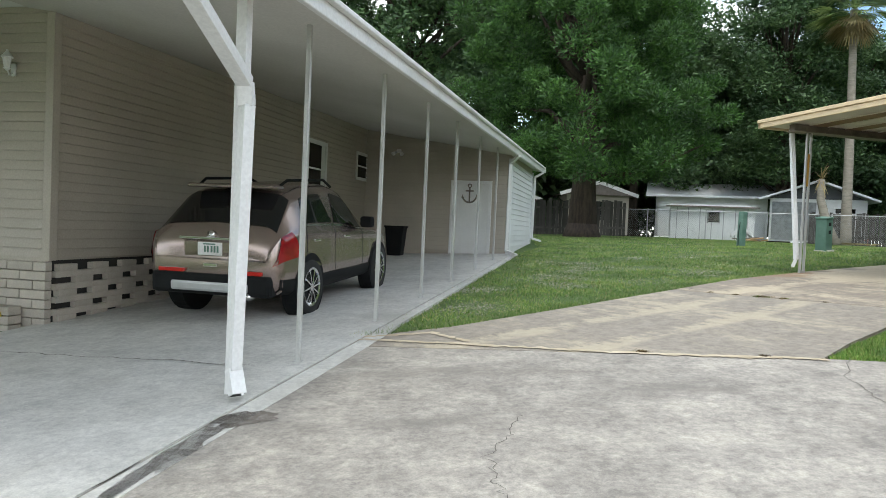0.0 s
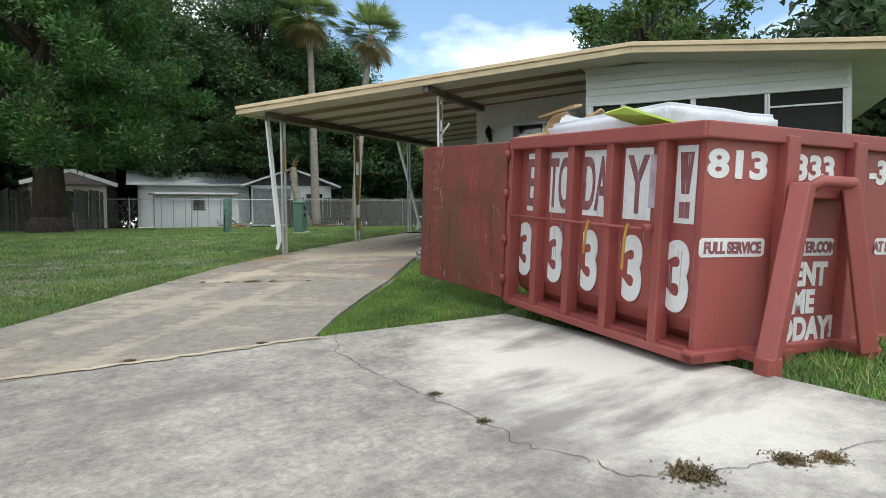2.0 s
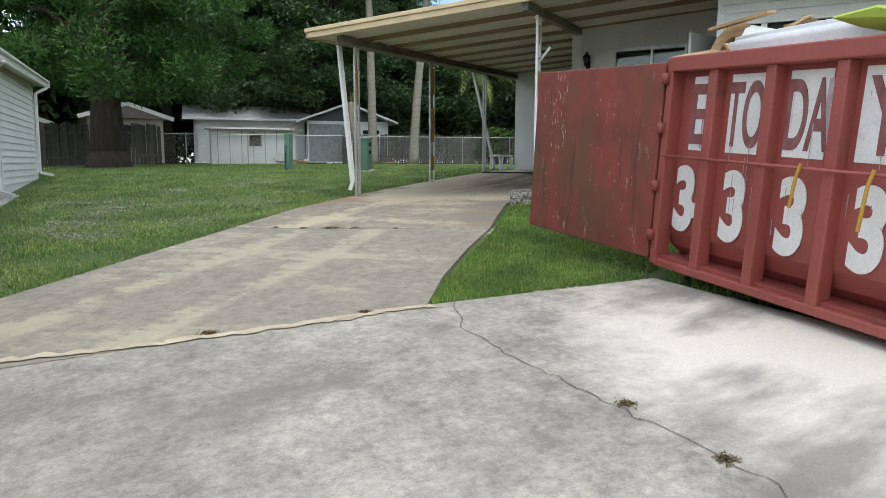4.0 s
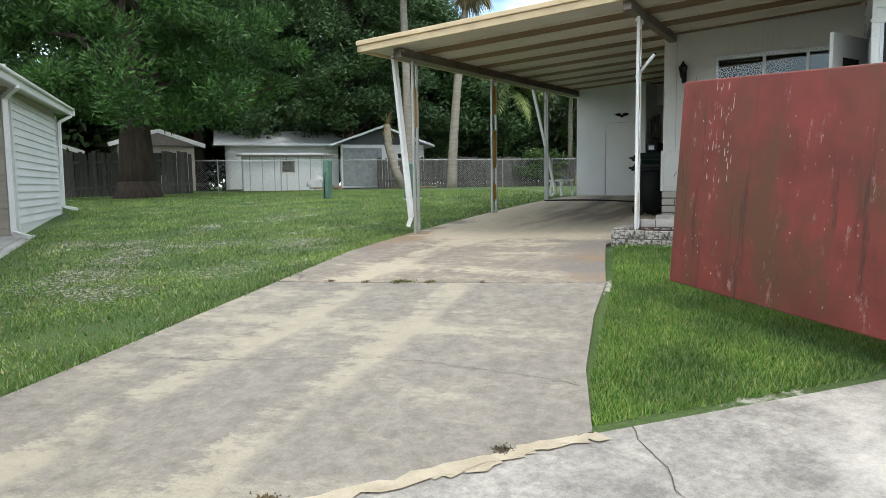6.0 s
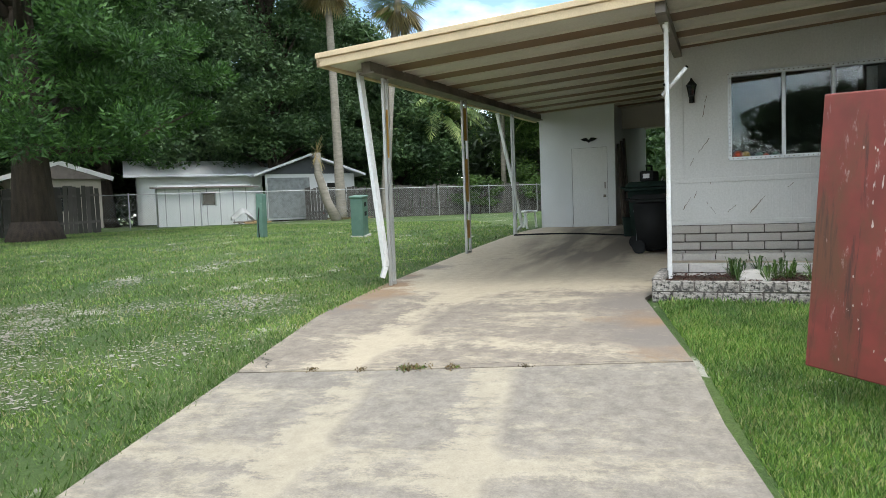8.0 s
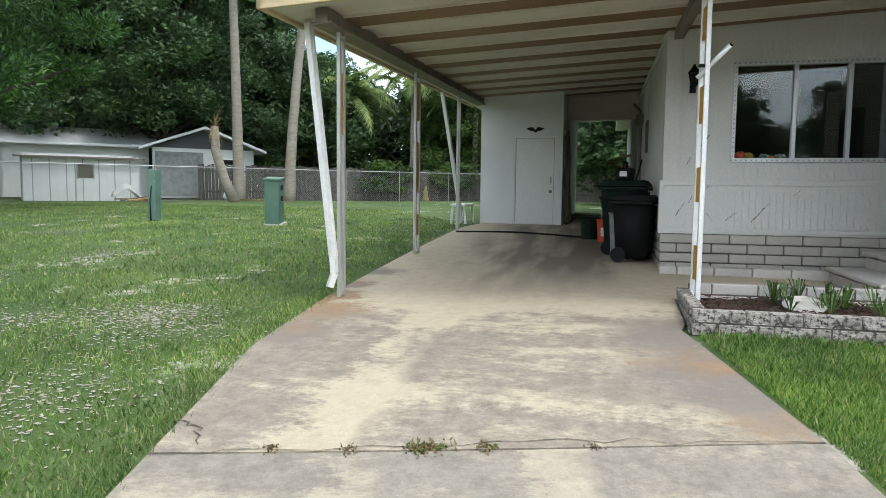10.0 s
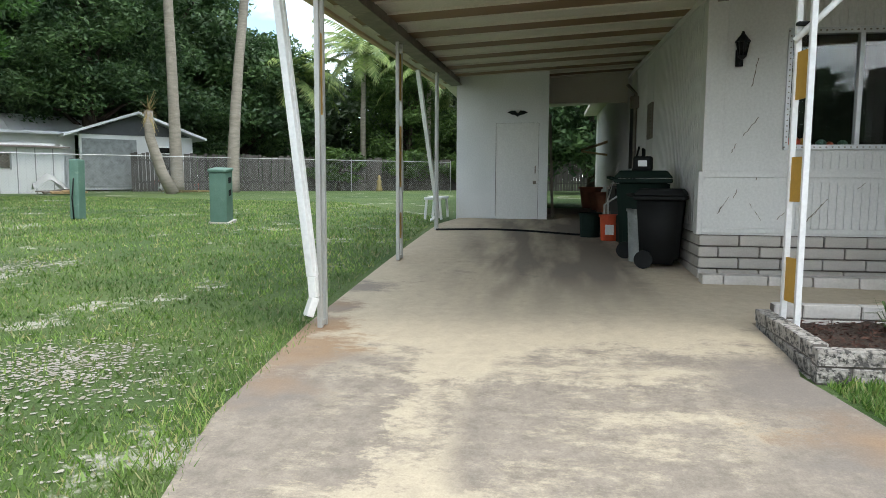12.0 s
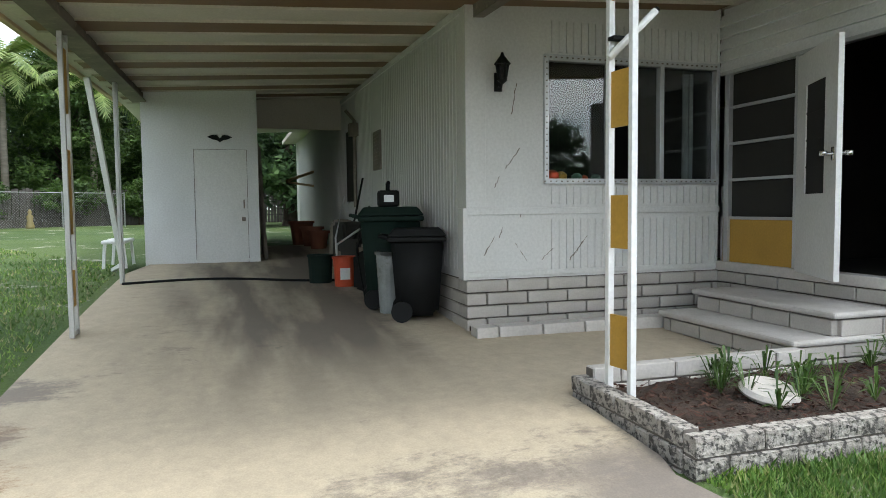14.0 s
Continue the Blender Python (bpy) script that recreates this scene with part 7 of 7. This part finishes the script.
    def coach_lamp(m, mt, label):
        l = thing("wall_lamp", m, label, "lamp", "wall lamps")
        part("bracket", l, mt, lambda bm: (box(bm, -0.02, 0.0, -0.035, 0.035, -0.02, 0.14), tube(bm, [(-0.01, 0, 0.02), (-0.07, 0, -0.02), (-0.11, 0, 0.05)], 0.01)), 0, True)
        part("cage", l, mt, lambda bm: ([bar(bm, (-0.11 + 0.035 * math.cos(k * 1.5708), 0.035 * math.sin(k * 1.5708), 0.06), (-0.11 + 0.06 * math.cos(k * 1.5708), 0.06 * math.sin(k * 1.5708), 0.2), 0.01, 0.01) for k in range(4)], lathe(bm, [(0.01, 0.30), (0.02, 0.27), (0.075, 0.2), (0.07, 0.195)], 12, (-0.11, 0, 0)), lathe(bm, [(0.01, 0.03), (0.045, 0.06), (0.04, 0.065)], 12, (-0.11, 0, 0))))
        part("glass", l, M_CARGLASS if mt is M_BLACK else M_LETTER, lambda bm: lathe(bm, [(0.033, 0.06), (0.055, 0.195)], 8, (-0.11, 0, 0)))
    coach_lamp(RM @ Matrix.Translation((-0.022, -0.285, 3.22)), M_BLACK, "black coach lantern on the house front")
    coach_lamp(LM @ Matrix.Translation((2.69, 4.80, 3.22)), M_WHITE, "white coach lantern on the siding wall")
    # camera tube on the planter post
    l = thing("security_camera", RM @ Matrix.Translation((-2.25, -0.12, 3.0)), "white tube camera strapped to the planter post", "camera")
    part("arm", l, M_WHITE, lambda bm: tube(bm, [(0.0, 0.05, 0.02), (-0.08, -0.20, 0.28)], 0.022, 10), 0, True)
    part("lens", l, M_BLACK, lambda bm: tube(bm, [(-0.08, -0.20, 0.28), (-0.083, -0.21, 0.29)], 0.017, 10))
    part("strap", l, M_BLACK, lambda bm: box(bm, -0.03, 0.03, -0.04, 0.04, 0.12, 0.14))
    # window sill toys
    for x, mt, s in ((-0.86, M_ORANGE, 0.07), (-0.95, M_YELLOW, 0.06), (-1.12, M_UTIL, 0.05), (-1.2, M_ORANGE, 0.035), (-1.32, M_UTIL, 0.045)):
        bm = bmesh.new()
        lathe(bm, [(s * 0.5, 0), (s, s * 0.3), (s, s * 0.9), (s * 0.4, s * 1.4)], 12)
        made("toy_figure", bm, mt, None, RM @ Matrix.Translation((0.075, x, 2.42)), smooth=True, label="small coloured ornament on the window sill", category="ornament", group="sill ornaments")
    # bench
    bn = thing("garden_bench", on(RM, 5.5, 3.62, 0), "small white plastic bench beside the storage room", "bench")
    part("seat", bn, M_WHITE, lambda bm: box(bm, -0.5, 0.5, -0.16, 0.16, 0.36, 0.41), 0.015)
    for x in (-0.42, 0.42):
        part("leg", bn, M_WHITE, lambda bm: (bar(bm, (x, -0.12, 0.37), (x, -0.15, 0), 0.05, 0.04), bar(bm, (x, 0.12, 0.37), (x, 0.15, 0), 0.05, 0.04)))


small_things()


def yard_things():
    e = thing("utility_box", pose(10.7, 19.25, ground_z(10.7, 19.25) - 0.03, 2, -6, 35), "green metal electric utility pedestal on a pale pad", "utility box")
    part("case", e, M_UTIL, lambda bm: (box(bm, -0.18, 0.18, -0.15, 0.15, 0.03, 0.92)), 0.015)
    part("cap", e, M_UTIL, lambda bm: box(bm, -0.20, 0.20, -0.17, 0.17, 0.92, 0.97), 0.015)
    part("meter_window", e, M_BLACK, lambda bm: box(bm, -0.06, 0.06, -0.16, -0.148, 0.72, 0.82))
    part("meter_window", e, M_BLACK, lambda bm: box(bm, -0.06, 0.06, -0.16, -0.148, 0.5, 0.6))
    part("pad", e, M_BLOCKTOP, lambda bm: box(bm, -0.2, 0.22, -0.2, 0.17, -0.03, 0.045))
    p = thing("cable_pedestal", pose(9.5, 21.85, ground_z(9.5, 21.85) - 0.02, 0, 2, 30), "pale green weathered cable pedestal in the lawn", "pedestal")
    part("post", p, M_UTIL, lambda bm: box(bm, -0.11, 0.11, -0.09, 0.09, 0, 1.1), 0.02)
    part("cable", p, M_BLACK, lambda bm: tube(bm, [(-0.13, 0, 0), (-0.14, 0.02, 0.4), (-0.11, 0, 0.75)], 0.012), 0, True)
    # tarp and scrap by the shed
    t = thing("tarp", NM @ pose(3.6, -1.6, 0.02, 0, 0, 0), "crumpled white tarp thrown over scrap", "tarp")
    def cloth(bm):
        g = [[bm.verts.new((-0.6 + i * 0.12, -0.4 + j * 0.12, max(0.02, 0.75 - 0.9 * abs(i * 0.12 - 0.5) ** 1.2 - 0.5 * abs(j * 0.12 - 0.4) + 0.14 * noise.noise((i * 0.6, j * 0.6, 1))))) for j in range(8)] for i in range(11)]
        for i in range(10):
            for j in range(7):
                bm.faces.new((g[i][j], g[i + 1][j], g[i + 1][j + 1], g[i][j + 1]))
        bmesh.ops.solidify(bm, geom=bm.faces[:], thickness=0.012)
    part("sheet", t, M_WHITE, cloth, 0, True)
    rnd = random.Random(8)
    for i in range(8):
        bm = bmesh.new()
        l = rnd.uniform(0.3, 0.9)
        box(bm, -l / 2, l / 2, -0.06, 0.06, -0.03, 0.03)
        made("scrap_board", bm, (M_WOOD, M_BEAM)[i % 2], None, NM @ pose(3.7 + rnd.uniform(-0.5, 0.8), -2.05 + rnd.uniform(-0.2, 0.2), 0.07 + 0.05 * (i % 3), rnd.uniform(-15, 15), rnd.uniform(-8, 8), rnd.uniform(-60, 60)), label="scrap wooden board lying by the tarp", category="board", group="scrap boards")
    # bits in front of the far house
    for i in range(10):
        bm = bmesh.new()
        s = rnd.uniform(0.15, 0.3)
        lathe(bm, [(s * 0.7, 0), (s, s * 0.5), (s * 0.8, s * 1.6), (s * 0.3, s * 2)], 10)
        made("yard_pot", bm, (M_GREYBIN, M_ORANGE, M_WHITE, M_BLOCKTOP)[i % 4], None, NM @ pose(8.4 + i * 0.22, 2.9 + rnd.uniform(-0.3, 0.3), 0.02), label="pot or ornament standing before the far house", category="pot", group="yard pots")
    # plain garden figure by the fence
    bm = bmesh.new()
    lathe(bm, [(0.16, 0), (0.17, 0.1), (0.11, 0.3), (0.13, 0.5), (0.06, 0.58), (0.085, 0.68), (0.03, 0.78)], 12)
    made("garden_ornament", bm, M_PALMDRY, None, pose(29.2, 31.2, ground_z(29, 31)), smooth=True, label="small tan garden ornament by the board fence", category="ornament")
    # dead fronds on the lawn
    q = []
    for i in range(50):
        x, y = 20 + rnd.uniform(-1.0, 1.0), 33.6 + rnd.uniform(-0.3, 0.3)
        z = ground_z(x, y)
        a = rnd.uniform(0, 3.14)
        d, w = np.array([math.cos(a), math.sin(a), 0.1]) * 0.35, np.array([0, 0, 0.05])
        c = np.array([x, y, z + 0.05])
        q.append([c - d, c - w * 0.3, c + d, c + w])
    tagged(new("fallen_frond", raw_mesh("fallen_frond", np.array(q), 4, M_PALMDRY)), "pile of dry fallen palm fronds", "fronds", kind="stuff")
    # bin in the left carport
    b = thing("waste_bin", LM @ pose(13.35, 3.0, gz(LM, 13.3, 3.0) + 0.01), "black square plastic bin by the utility room", "bin")
    def tub(bm):
        vs = box(bm, -0.22, 0.22, -0.26, 0.26, 0, 0.8)
        for v in vs:
            if v.co.z < 0.1:
                v.co.x *= 0.75; v.co.y *= 0.75
    part("body", b, M_BLACK, tub, 0.03)
    part("rim", b, M_BLACK, lambda bm: box(bm, -0.24, 0.24, -0.28, 0.28, 0.76, 0.81), 0.01)
    f = thing("flood_lamp", LM @ Matrix.Translation((13.95, 3.2, 3.55)), "small twin flood lamp under the carport ceiling", "lamp")
    part("box", f, M_WHITE, lambda bm: box(bm, -0.04, 0.04, -0.06, 0.06, 0, 0.1), 0.01)
    for s in (-1, 1):
        part("head", f, M_WHITE, lambda bm: tube(bm, [(-0.03, s * 0.07, 0.02), (-0.14, s * 0.13, -0.05)], 0.035, 10, 0.06), 0, True)
    # yellow hose over the block bed
    bm = bmesh.new()
    tube(bm, [(2.35, 6.0, 0.42), (2.30, 5.2, 0.47), (2.30, 4.75, 0.44), (2.32, 4.6, 0.30), (2.33, 4.55, 0.16)], 0.017, 8)
    made("yellow_hose", bm, mat("yellow_rubber", (0.62, 0.48, 0.05), None, 5, 60, 0.5), None, LM, smooth=True, label="yellow garden hose over the block bed", category="hose")


yard_things()


# ---- ground details ----
def ribbon(name, pts, w, material, label, seed, up=0.005, cuts=8):
    rnd = random.Random(seed)
    fine = []
    for (x0, y0), (x1, y1) in zip(pts, pts[1:]):
        for k in range(cuts):
            s = k / cuts
            fine.append((x0 + (x1 - x0) * s + rnd.gauss(0, 0.018), y0 + (y1 - y0) * s + rnd.gauss(0, 0.018)))
    fine.append(pts[-1])
    bm = bmesh.new()
    prev = None
    for i, (x, y) in enumerate(fine):
        nx = fine[min(i + 1, len(fine) - 1)]
        pv = fine[max(i - 1, 0)]
        d = Vector((nx[0] - pv[0], nx[1] - pv[1])).normalized()
        ww = w * rnd.uniform(0.6, 1.2)
        a = bm.verts.new((x - d.y * ww, y + d.x * ww, ground_z(x, y) + up))
        b = bm.verts.new((x + d.y * ww, y - d.x * ww, ground_z(x, y) + up))
        if prev:
            bm.faces.new((prev[0], prev[1], b, a))
        prev = (a, b)
    return made(name, bm, material, None, label=label, category="crack", group="cracks")


ribbon("crack", [(3.71, 6.15), (3.31, 5.49), (3.19, 4.82), (3.12, 4.24), (3.06, 3.48), (2.96, 3.09), (3.03, 2.72), (3.02, 2.42), (3.25, 2.22), (3.74, 2.0), (4.6, 1.6)], 0.003, M_CRACK, "winding dark crack across the concrete apron", 1)
ribbon("crack", [(0.56, 4.7), (0.48, 4.31), (0.33, 3.93), (0.34, 3.61), (0.38, 3.39), (0.3, 2.6)], 0.0025, M_CRACK, "short dark crack in the concrete apron", 2)
ribbon("crack", [(1.96, 9.09), (2.34, 8.71), (2.77, 8.35), (3.36, 7.82), (3.59, 7.34), (3.87, 6.83), (3.9, 6.65)], 0.0025, M_CRACK, "hairline crack across the driveway slab", 3)
ribbon("crack", [(4.03, 11.23), (4.05, 11.03), (3.94, 10.84)], 0.005, M_CRACK, "broken corner crack at the driveway edge", 4)
ribbon("crack", [(3.73, 10.95), (4.4, 10.2), (5.2, 9.32), (5.95, 8.31)], 0.0035, M_CRACK, "open joint between driveway slabs", 5)
ribbon("crack", [(-4.52, 7.01), (-3.75, 6.78), (-2.68, 6.51), (-1.68, 6.22)], 0.009, M_CRACK, "dirty joint across the carport floor", 6, 0.018)
ribbon("crack", [(-1.9, 3.2), (-1.62, 4.4), (-1.35, 5.6), (-1.1, 6.6)], 0.007, M_CRACK, "dirty joint along the carport floor edge", 7, 0.008)
for i, (pts, w) in enumerate(((((-0.95, 7.42), (0.1, 7.1), (1.24, 6.72), (2.23, 6.42), (3.4, 6.17)), 0.055), (((-0.9, 7.5), (-0.1, 7.7), (0.3, 7.2)), 0.05), (((2.6, 6.33), (3.1, 6.24), (3.5, 6.12)), 0.05))):
    tagged(ribbon("sand_drift", pts, w, M_SAND, "drift of pale sand along the slab joint", 20 + i, 0.006, 14), category="sand", group="sand drifts")


def blot(name, x, y, rx, ry, rot, material, label, seed, up=0.004, cat="stain"):
    rnd = random.Random(seed)
    bm = bmesh.new()
    n = 40
    c = bm.verts.new((x, y, ground_z(x, y) + up))
    ca, sa = math.cos(rot), math.sin(rot)
    ring = []
    for k in range(n):
        a = 6.28319 * k / n
        r = 0.75 + 0.45 * noise.noise((math.cos(a) * 1.6 + seed * 7.3, math.sin(a) * 1.6, seed)) + rnd.uniform(-0.1, 0.1)
        px, py = rx * r * math.cos(a), ry * r * math.sin(a)
        X, Y = x + px * ca - py * sa, y + px * sa + py * ca
        ring.append(bm.verts.new((X, Y, ground_z(X, Y) + up)))
    for k in range(n):
        bm.faces.new((c, ring[k], ring[(k + 1) % n]))
    return made(name, bm, material, None, label=label, category=cat, group=name + "s")


M_WET = mat("damp_dirt", (0.10, 0.085, 0.07), (0.16, 0.14, 0.12), 6, 70, 0.8, dirt=(0.24, 0.22, 0.20), dirt_at=(0.5, 0.7))
M_GRAVEL = mat("pebbled_wash", (0.22, 0.20, 0.175), (0.34, 0.31, 0.28), 30, 90, 0.9, bmp=0.8, dirt=(0.15, 0.135, 0.12), dirt_at=(0.48, 0.56), dist=0.02)
blot("stain", -1.33, 4.72, 0.26, 0.20, 0.2, M_WET, "dark damp stain under the downspout mouth", 1)
blot("stain", -1.56, 4.1, 0.13, 0.75, -0.2, M_GRAVEL, "pebbly washed-out strip beside the carport slab", 2)


def tufts(name, label, spots, per, h, spread, material, seed):
    rng = np.random.default_rng(seed)
    out = []
    for x, y, s in spots:
        n = int(per * s)
        px, py = x + rng.normal(0, spread * s, n), y + rng.normal(0, spread * s, n)
        for a, b in zip(px, py):
            z = ground_z(a, b) + 0.002
            t = rng.random() * 6.283
            hh = h * s * rng.uniform(0.3, 1.2)
            ln = hh * rng.uniform(0.4, 2.2)
            w = 0.004 + 0.004 * s
            sd = np.array([-math.sin(t) * w, math.cos(t) * w, 0])
            p = np.array([a, b, z])
            out.append([p - sd, p + sd, p + np.array([math.cos(t) * ln, math.sin(t) * ln, hh])])
    return tagged(new(name, raw_mesh(name, np.array(out), 3, material)), label, "weeds", kind="stuff")


tufts("dry_weeds", "dry brown weeds growing from the apron crack", [(3.25, 2.25, 1.3), (3.74, 1.99, 1.0), (3.9, 1.86, 0.9), (3.05, 3.47, 0.5), (3.18, 4.07, 0.55), (1.97, 6.58, 0.6), (3.03, 6.32, 0.5)], 420, 0.014, 0.042, M_DRYWEED, 1)
M_BARESAND = mat("bare_sand", (0.47, 0.44, 0.385), (0.32, 0.295, 0.23), 6, 70, 0.95, bmp=0.5)


def sand_flecks(x, y, rx, ry, turn, seed):
    """Bare sand showing between the grass as a ragged scatter of small pale flecks."""
    rng = np.random.default_rng(seed)
    n = 700
    a, b = rng.normal(0, rx, n), rng.normal(0, ry, n)
    px, py = x + a * math.cos(turn) - b * math.sin(turn), y + a * math.sin(turn) + b * math.cos(turn)
    pz = np.array([ground_z(u, v) for u, v in zip(px, py)]) - 0.028
    c = np.stack([px, py, pz], 1)
    r, t = rng.uniform(0.006, 0.024, n), rng.random(n) * 6.283
    ring = [c + np.stack([np.cos(t + k * 1.2566) * r * q, np.sin(t + k * 1.2566) * r * q, np.zeros(n)], 1) for k, q in enumerate((1.0, 0.6, 1.1, 0.7, 0.9))]
    ob = new("bare_patch", raw_mesh("bare_patch", np.stack(ring, 1), 5, M_BARESAND))
    tagged(ob, "bare sandy patch worn in the lawn", "sand", "bare patches", "stuff")


for i, (bx, by) in enumerate(BARE):
    sand_flecks(bx, by, 0.30 + 0.12 * (i % 3), 0.18 + 0.07 * (i % 4), 0.5 * (i % 6), 30 + i)
tufts("joint_weeds", "small green weeds sprouting from the slab joint", [(4.15, 10.51, 0.6), (4.4, 10.18, 0.6), (4.62, 9.92, 0.9), (4.68, 9.86, 0.9), (4.85, 9.65, 0.7), (5.19, 9.21, 0.5), (1.95, 6.6, 0.6), (3.05, 3.47, 0.5)], 80, 0.025, 0.045, M_DRYWEED, 2)
tufts("joint_weeds", "small green weeds sprouting from the slab joint", [(4.62, 9.92, 0.8), (4.7, 9.84, 0.6), (4.87, 9.63, 0.5)], 70, 0.025, 0.035, M_GRASS, 3)


# planter growth
def planter_plants():
    rng = np.random.default_rng(4)
    q = []
    for i in range(44):
        u, y = rng.uniform(-2.9, -2.1), -rng.uniform(0.75, 4.4) if i > 5 else -rng.uniform(0.7, 1.3)
        p = RM @ Vector((u, y, 1.06))
        n = rng.integers(8, 22)
        for k in range(n):
            t, hh, ln = rng.random() * 6.283, rng.uniform(0.06, 0.28), rng.uniform(0.03, 0.22)
            w = rng.uniform(0.004, 0.011)
            sd = np.array([-math.sin(t) * w, math.cos(t) * w, 0])
            b = np.array(p)
            mid = b + np.array([math.cos(t) * ln * 0.5, math.sin(t) * ln * 0.5, hh * 0.8])
            tip = b + np.array([math.cos(t) * ln, math.sin(t) * ln, hh * 0.75])
            q.append([b, mid - sd, tip, mid + sd])
    tagged(new("planter_weeds", raw_mesh("planter_weeds", np.array(q), 4, M_LEAF_SHRUB)), "leafy green weeds growing in the planter", "weeds", kind="stuff")
    bm = bmesh.new()
    lathe(bm, [(0.02, 0.0), (0.16, 0.0), (0.17, 0.02), (0.15, 0.045), (0.02, 0.05)], 20)
    made("stepping_stone", bm, M_BLOCKTOP, None, RM @ pose(-2.55, -0.95, 1.075, 0, -13, 0), label="round pale stone lying in the mulch", category="stone")
    chips = []
    for i in range(1500):
        u, y = rng.uniform(-3.0, -2.05), -rng.uniform(0.12, 2.6)
        c = np.array(RM @ Vector((u, y, 1.05 + rng.uniform(0, 0.035))))
        a = rng.normal(size=3) * [1, 1, 0.35]; a = a / np.linalg.norm(a) * rng.uniform(0.012, 0.035)
        b = np.cross(a, rng.normal(size=3)); b = b / np.linalg.norm(b) * 0.006
        chips.append([c - a, c - b, c + a, c + b])
    tagged(new("mulch_chips", raw_mesh("mulch_chips", np.array(chips), 4, mat("bark_chips", (0.10, 0.045, 0.03), (0.05, 0.025, 0.018), 9, 60, 0.9))), "reddish bark mulch chips in the planter", "mulch", kind="stuff")


planter_plants()
EDGE_R = [(7.6, 9.5), (8.5, 8.0), (9.2, 6.7), (9.0, 6.5), (8.2, 7.8), (7.35, 9.3)]
grass("planter_edge_grass", "clover and short weeds along the planter foot", EDGE_R, 5000, 0.07, 0.012, M_GRASSLUSH, 7)


def wall_scuffs():
    """Dark gouges and scrapes in the paint of the house front."""
    rnd = random.Random(21)
    for i, (v, z, dv, dz) in enumerate(((0.42, 3.0, 0.05, 0.28), (0.36, 2.52, 0.14, 0.18), (0.25, 2.35, 0.05, 0.1), (0.15, 1.75, 0.10, 0.16), (0.3, 1.9, 0.03, 0.1), (0.45, 1.85, 0.12, -0.17), (0.72, 1.7, 0.12, 0.10), (1.0, 1.68, 0.18, 0.22), (1.04, 1.72, 0.1, 0.14), (1.45, 2.0, 0.08, 0.06), (0.5, 2.08, 0.02, 0.06))):
        bm = bmesh.new()
        n = 9
        prev = None
        for k in range(n):
            s = k / (n - 1)
            y, zz = -(v + dv * s) + rnd.gauss(0, 0.004), z + dz * s + rnd.gauss(0, 0.004)
            w = rnd.uniform(0.001, 0.006)
            a, b = bm.verts.new((-0.0135, y - w, zz)), bm.verts.new((-0.0135, y + w, zz + 0.002))
            if prev:
                bm.faces.new((prev[0], prev[1], b, a))
            prev = (a, b)
        made("paint_scuff", bm, M_BEAM, None, RM, label="dark scrape in the white wall paint", category="scuff", group="paint scuffs")


wall_scuffs()
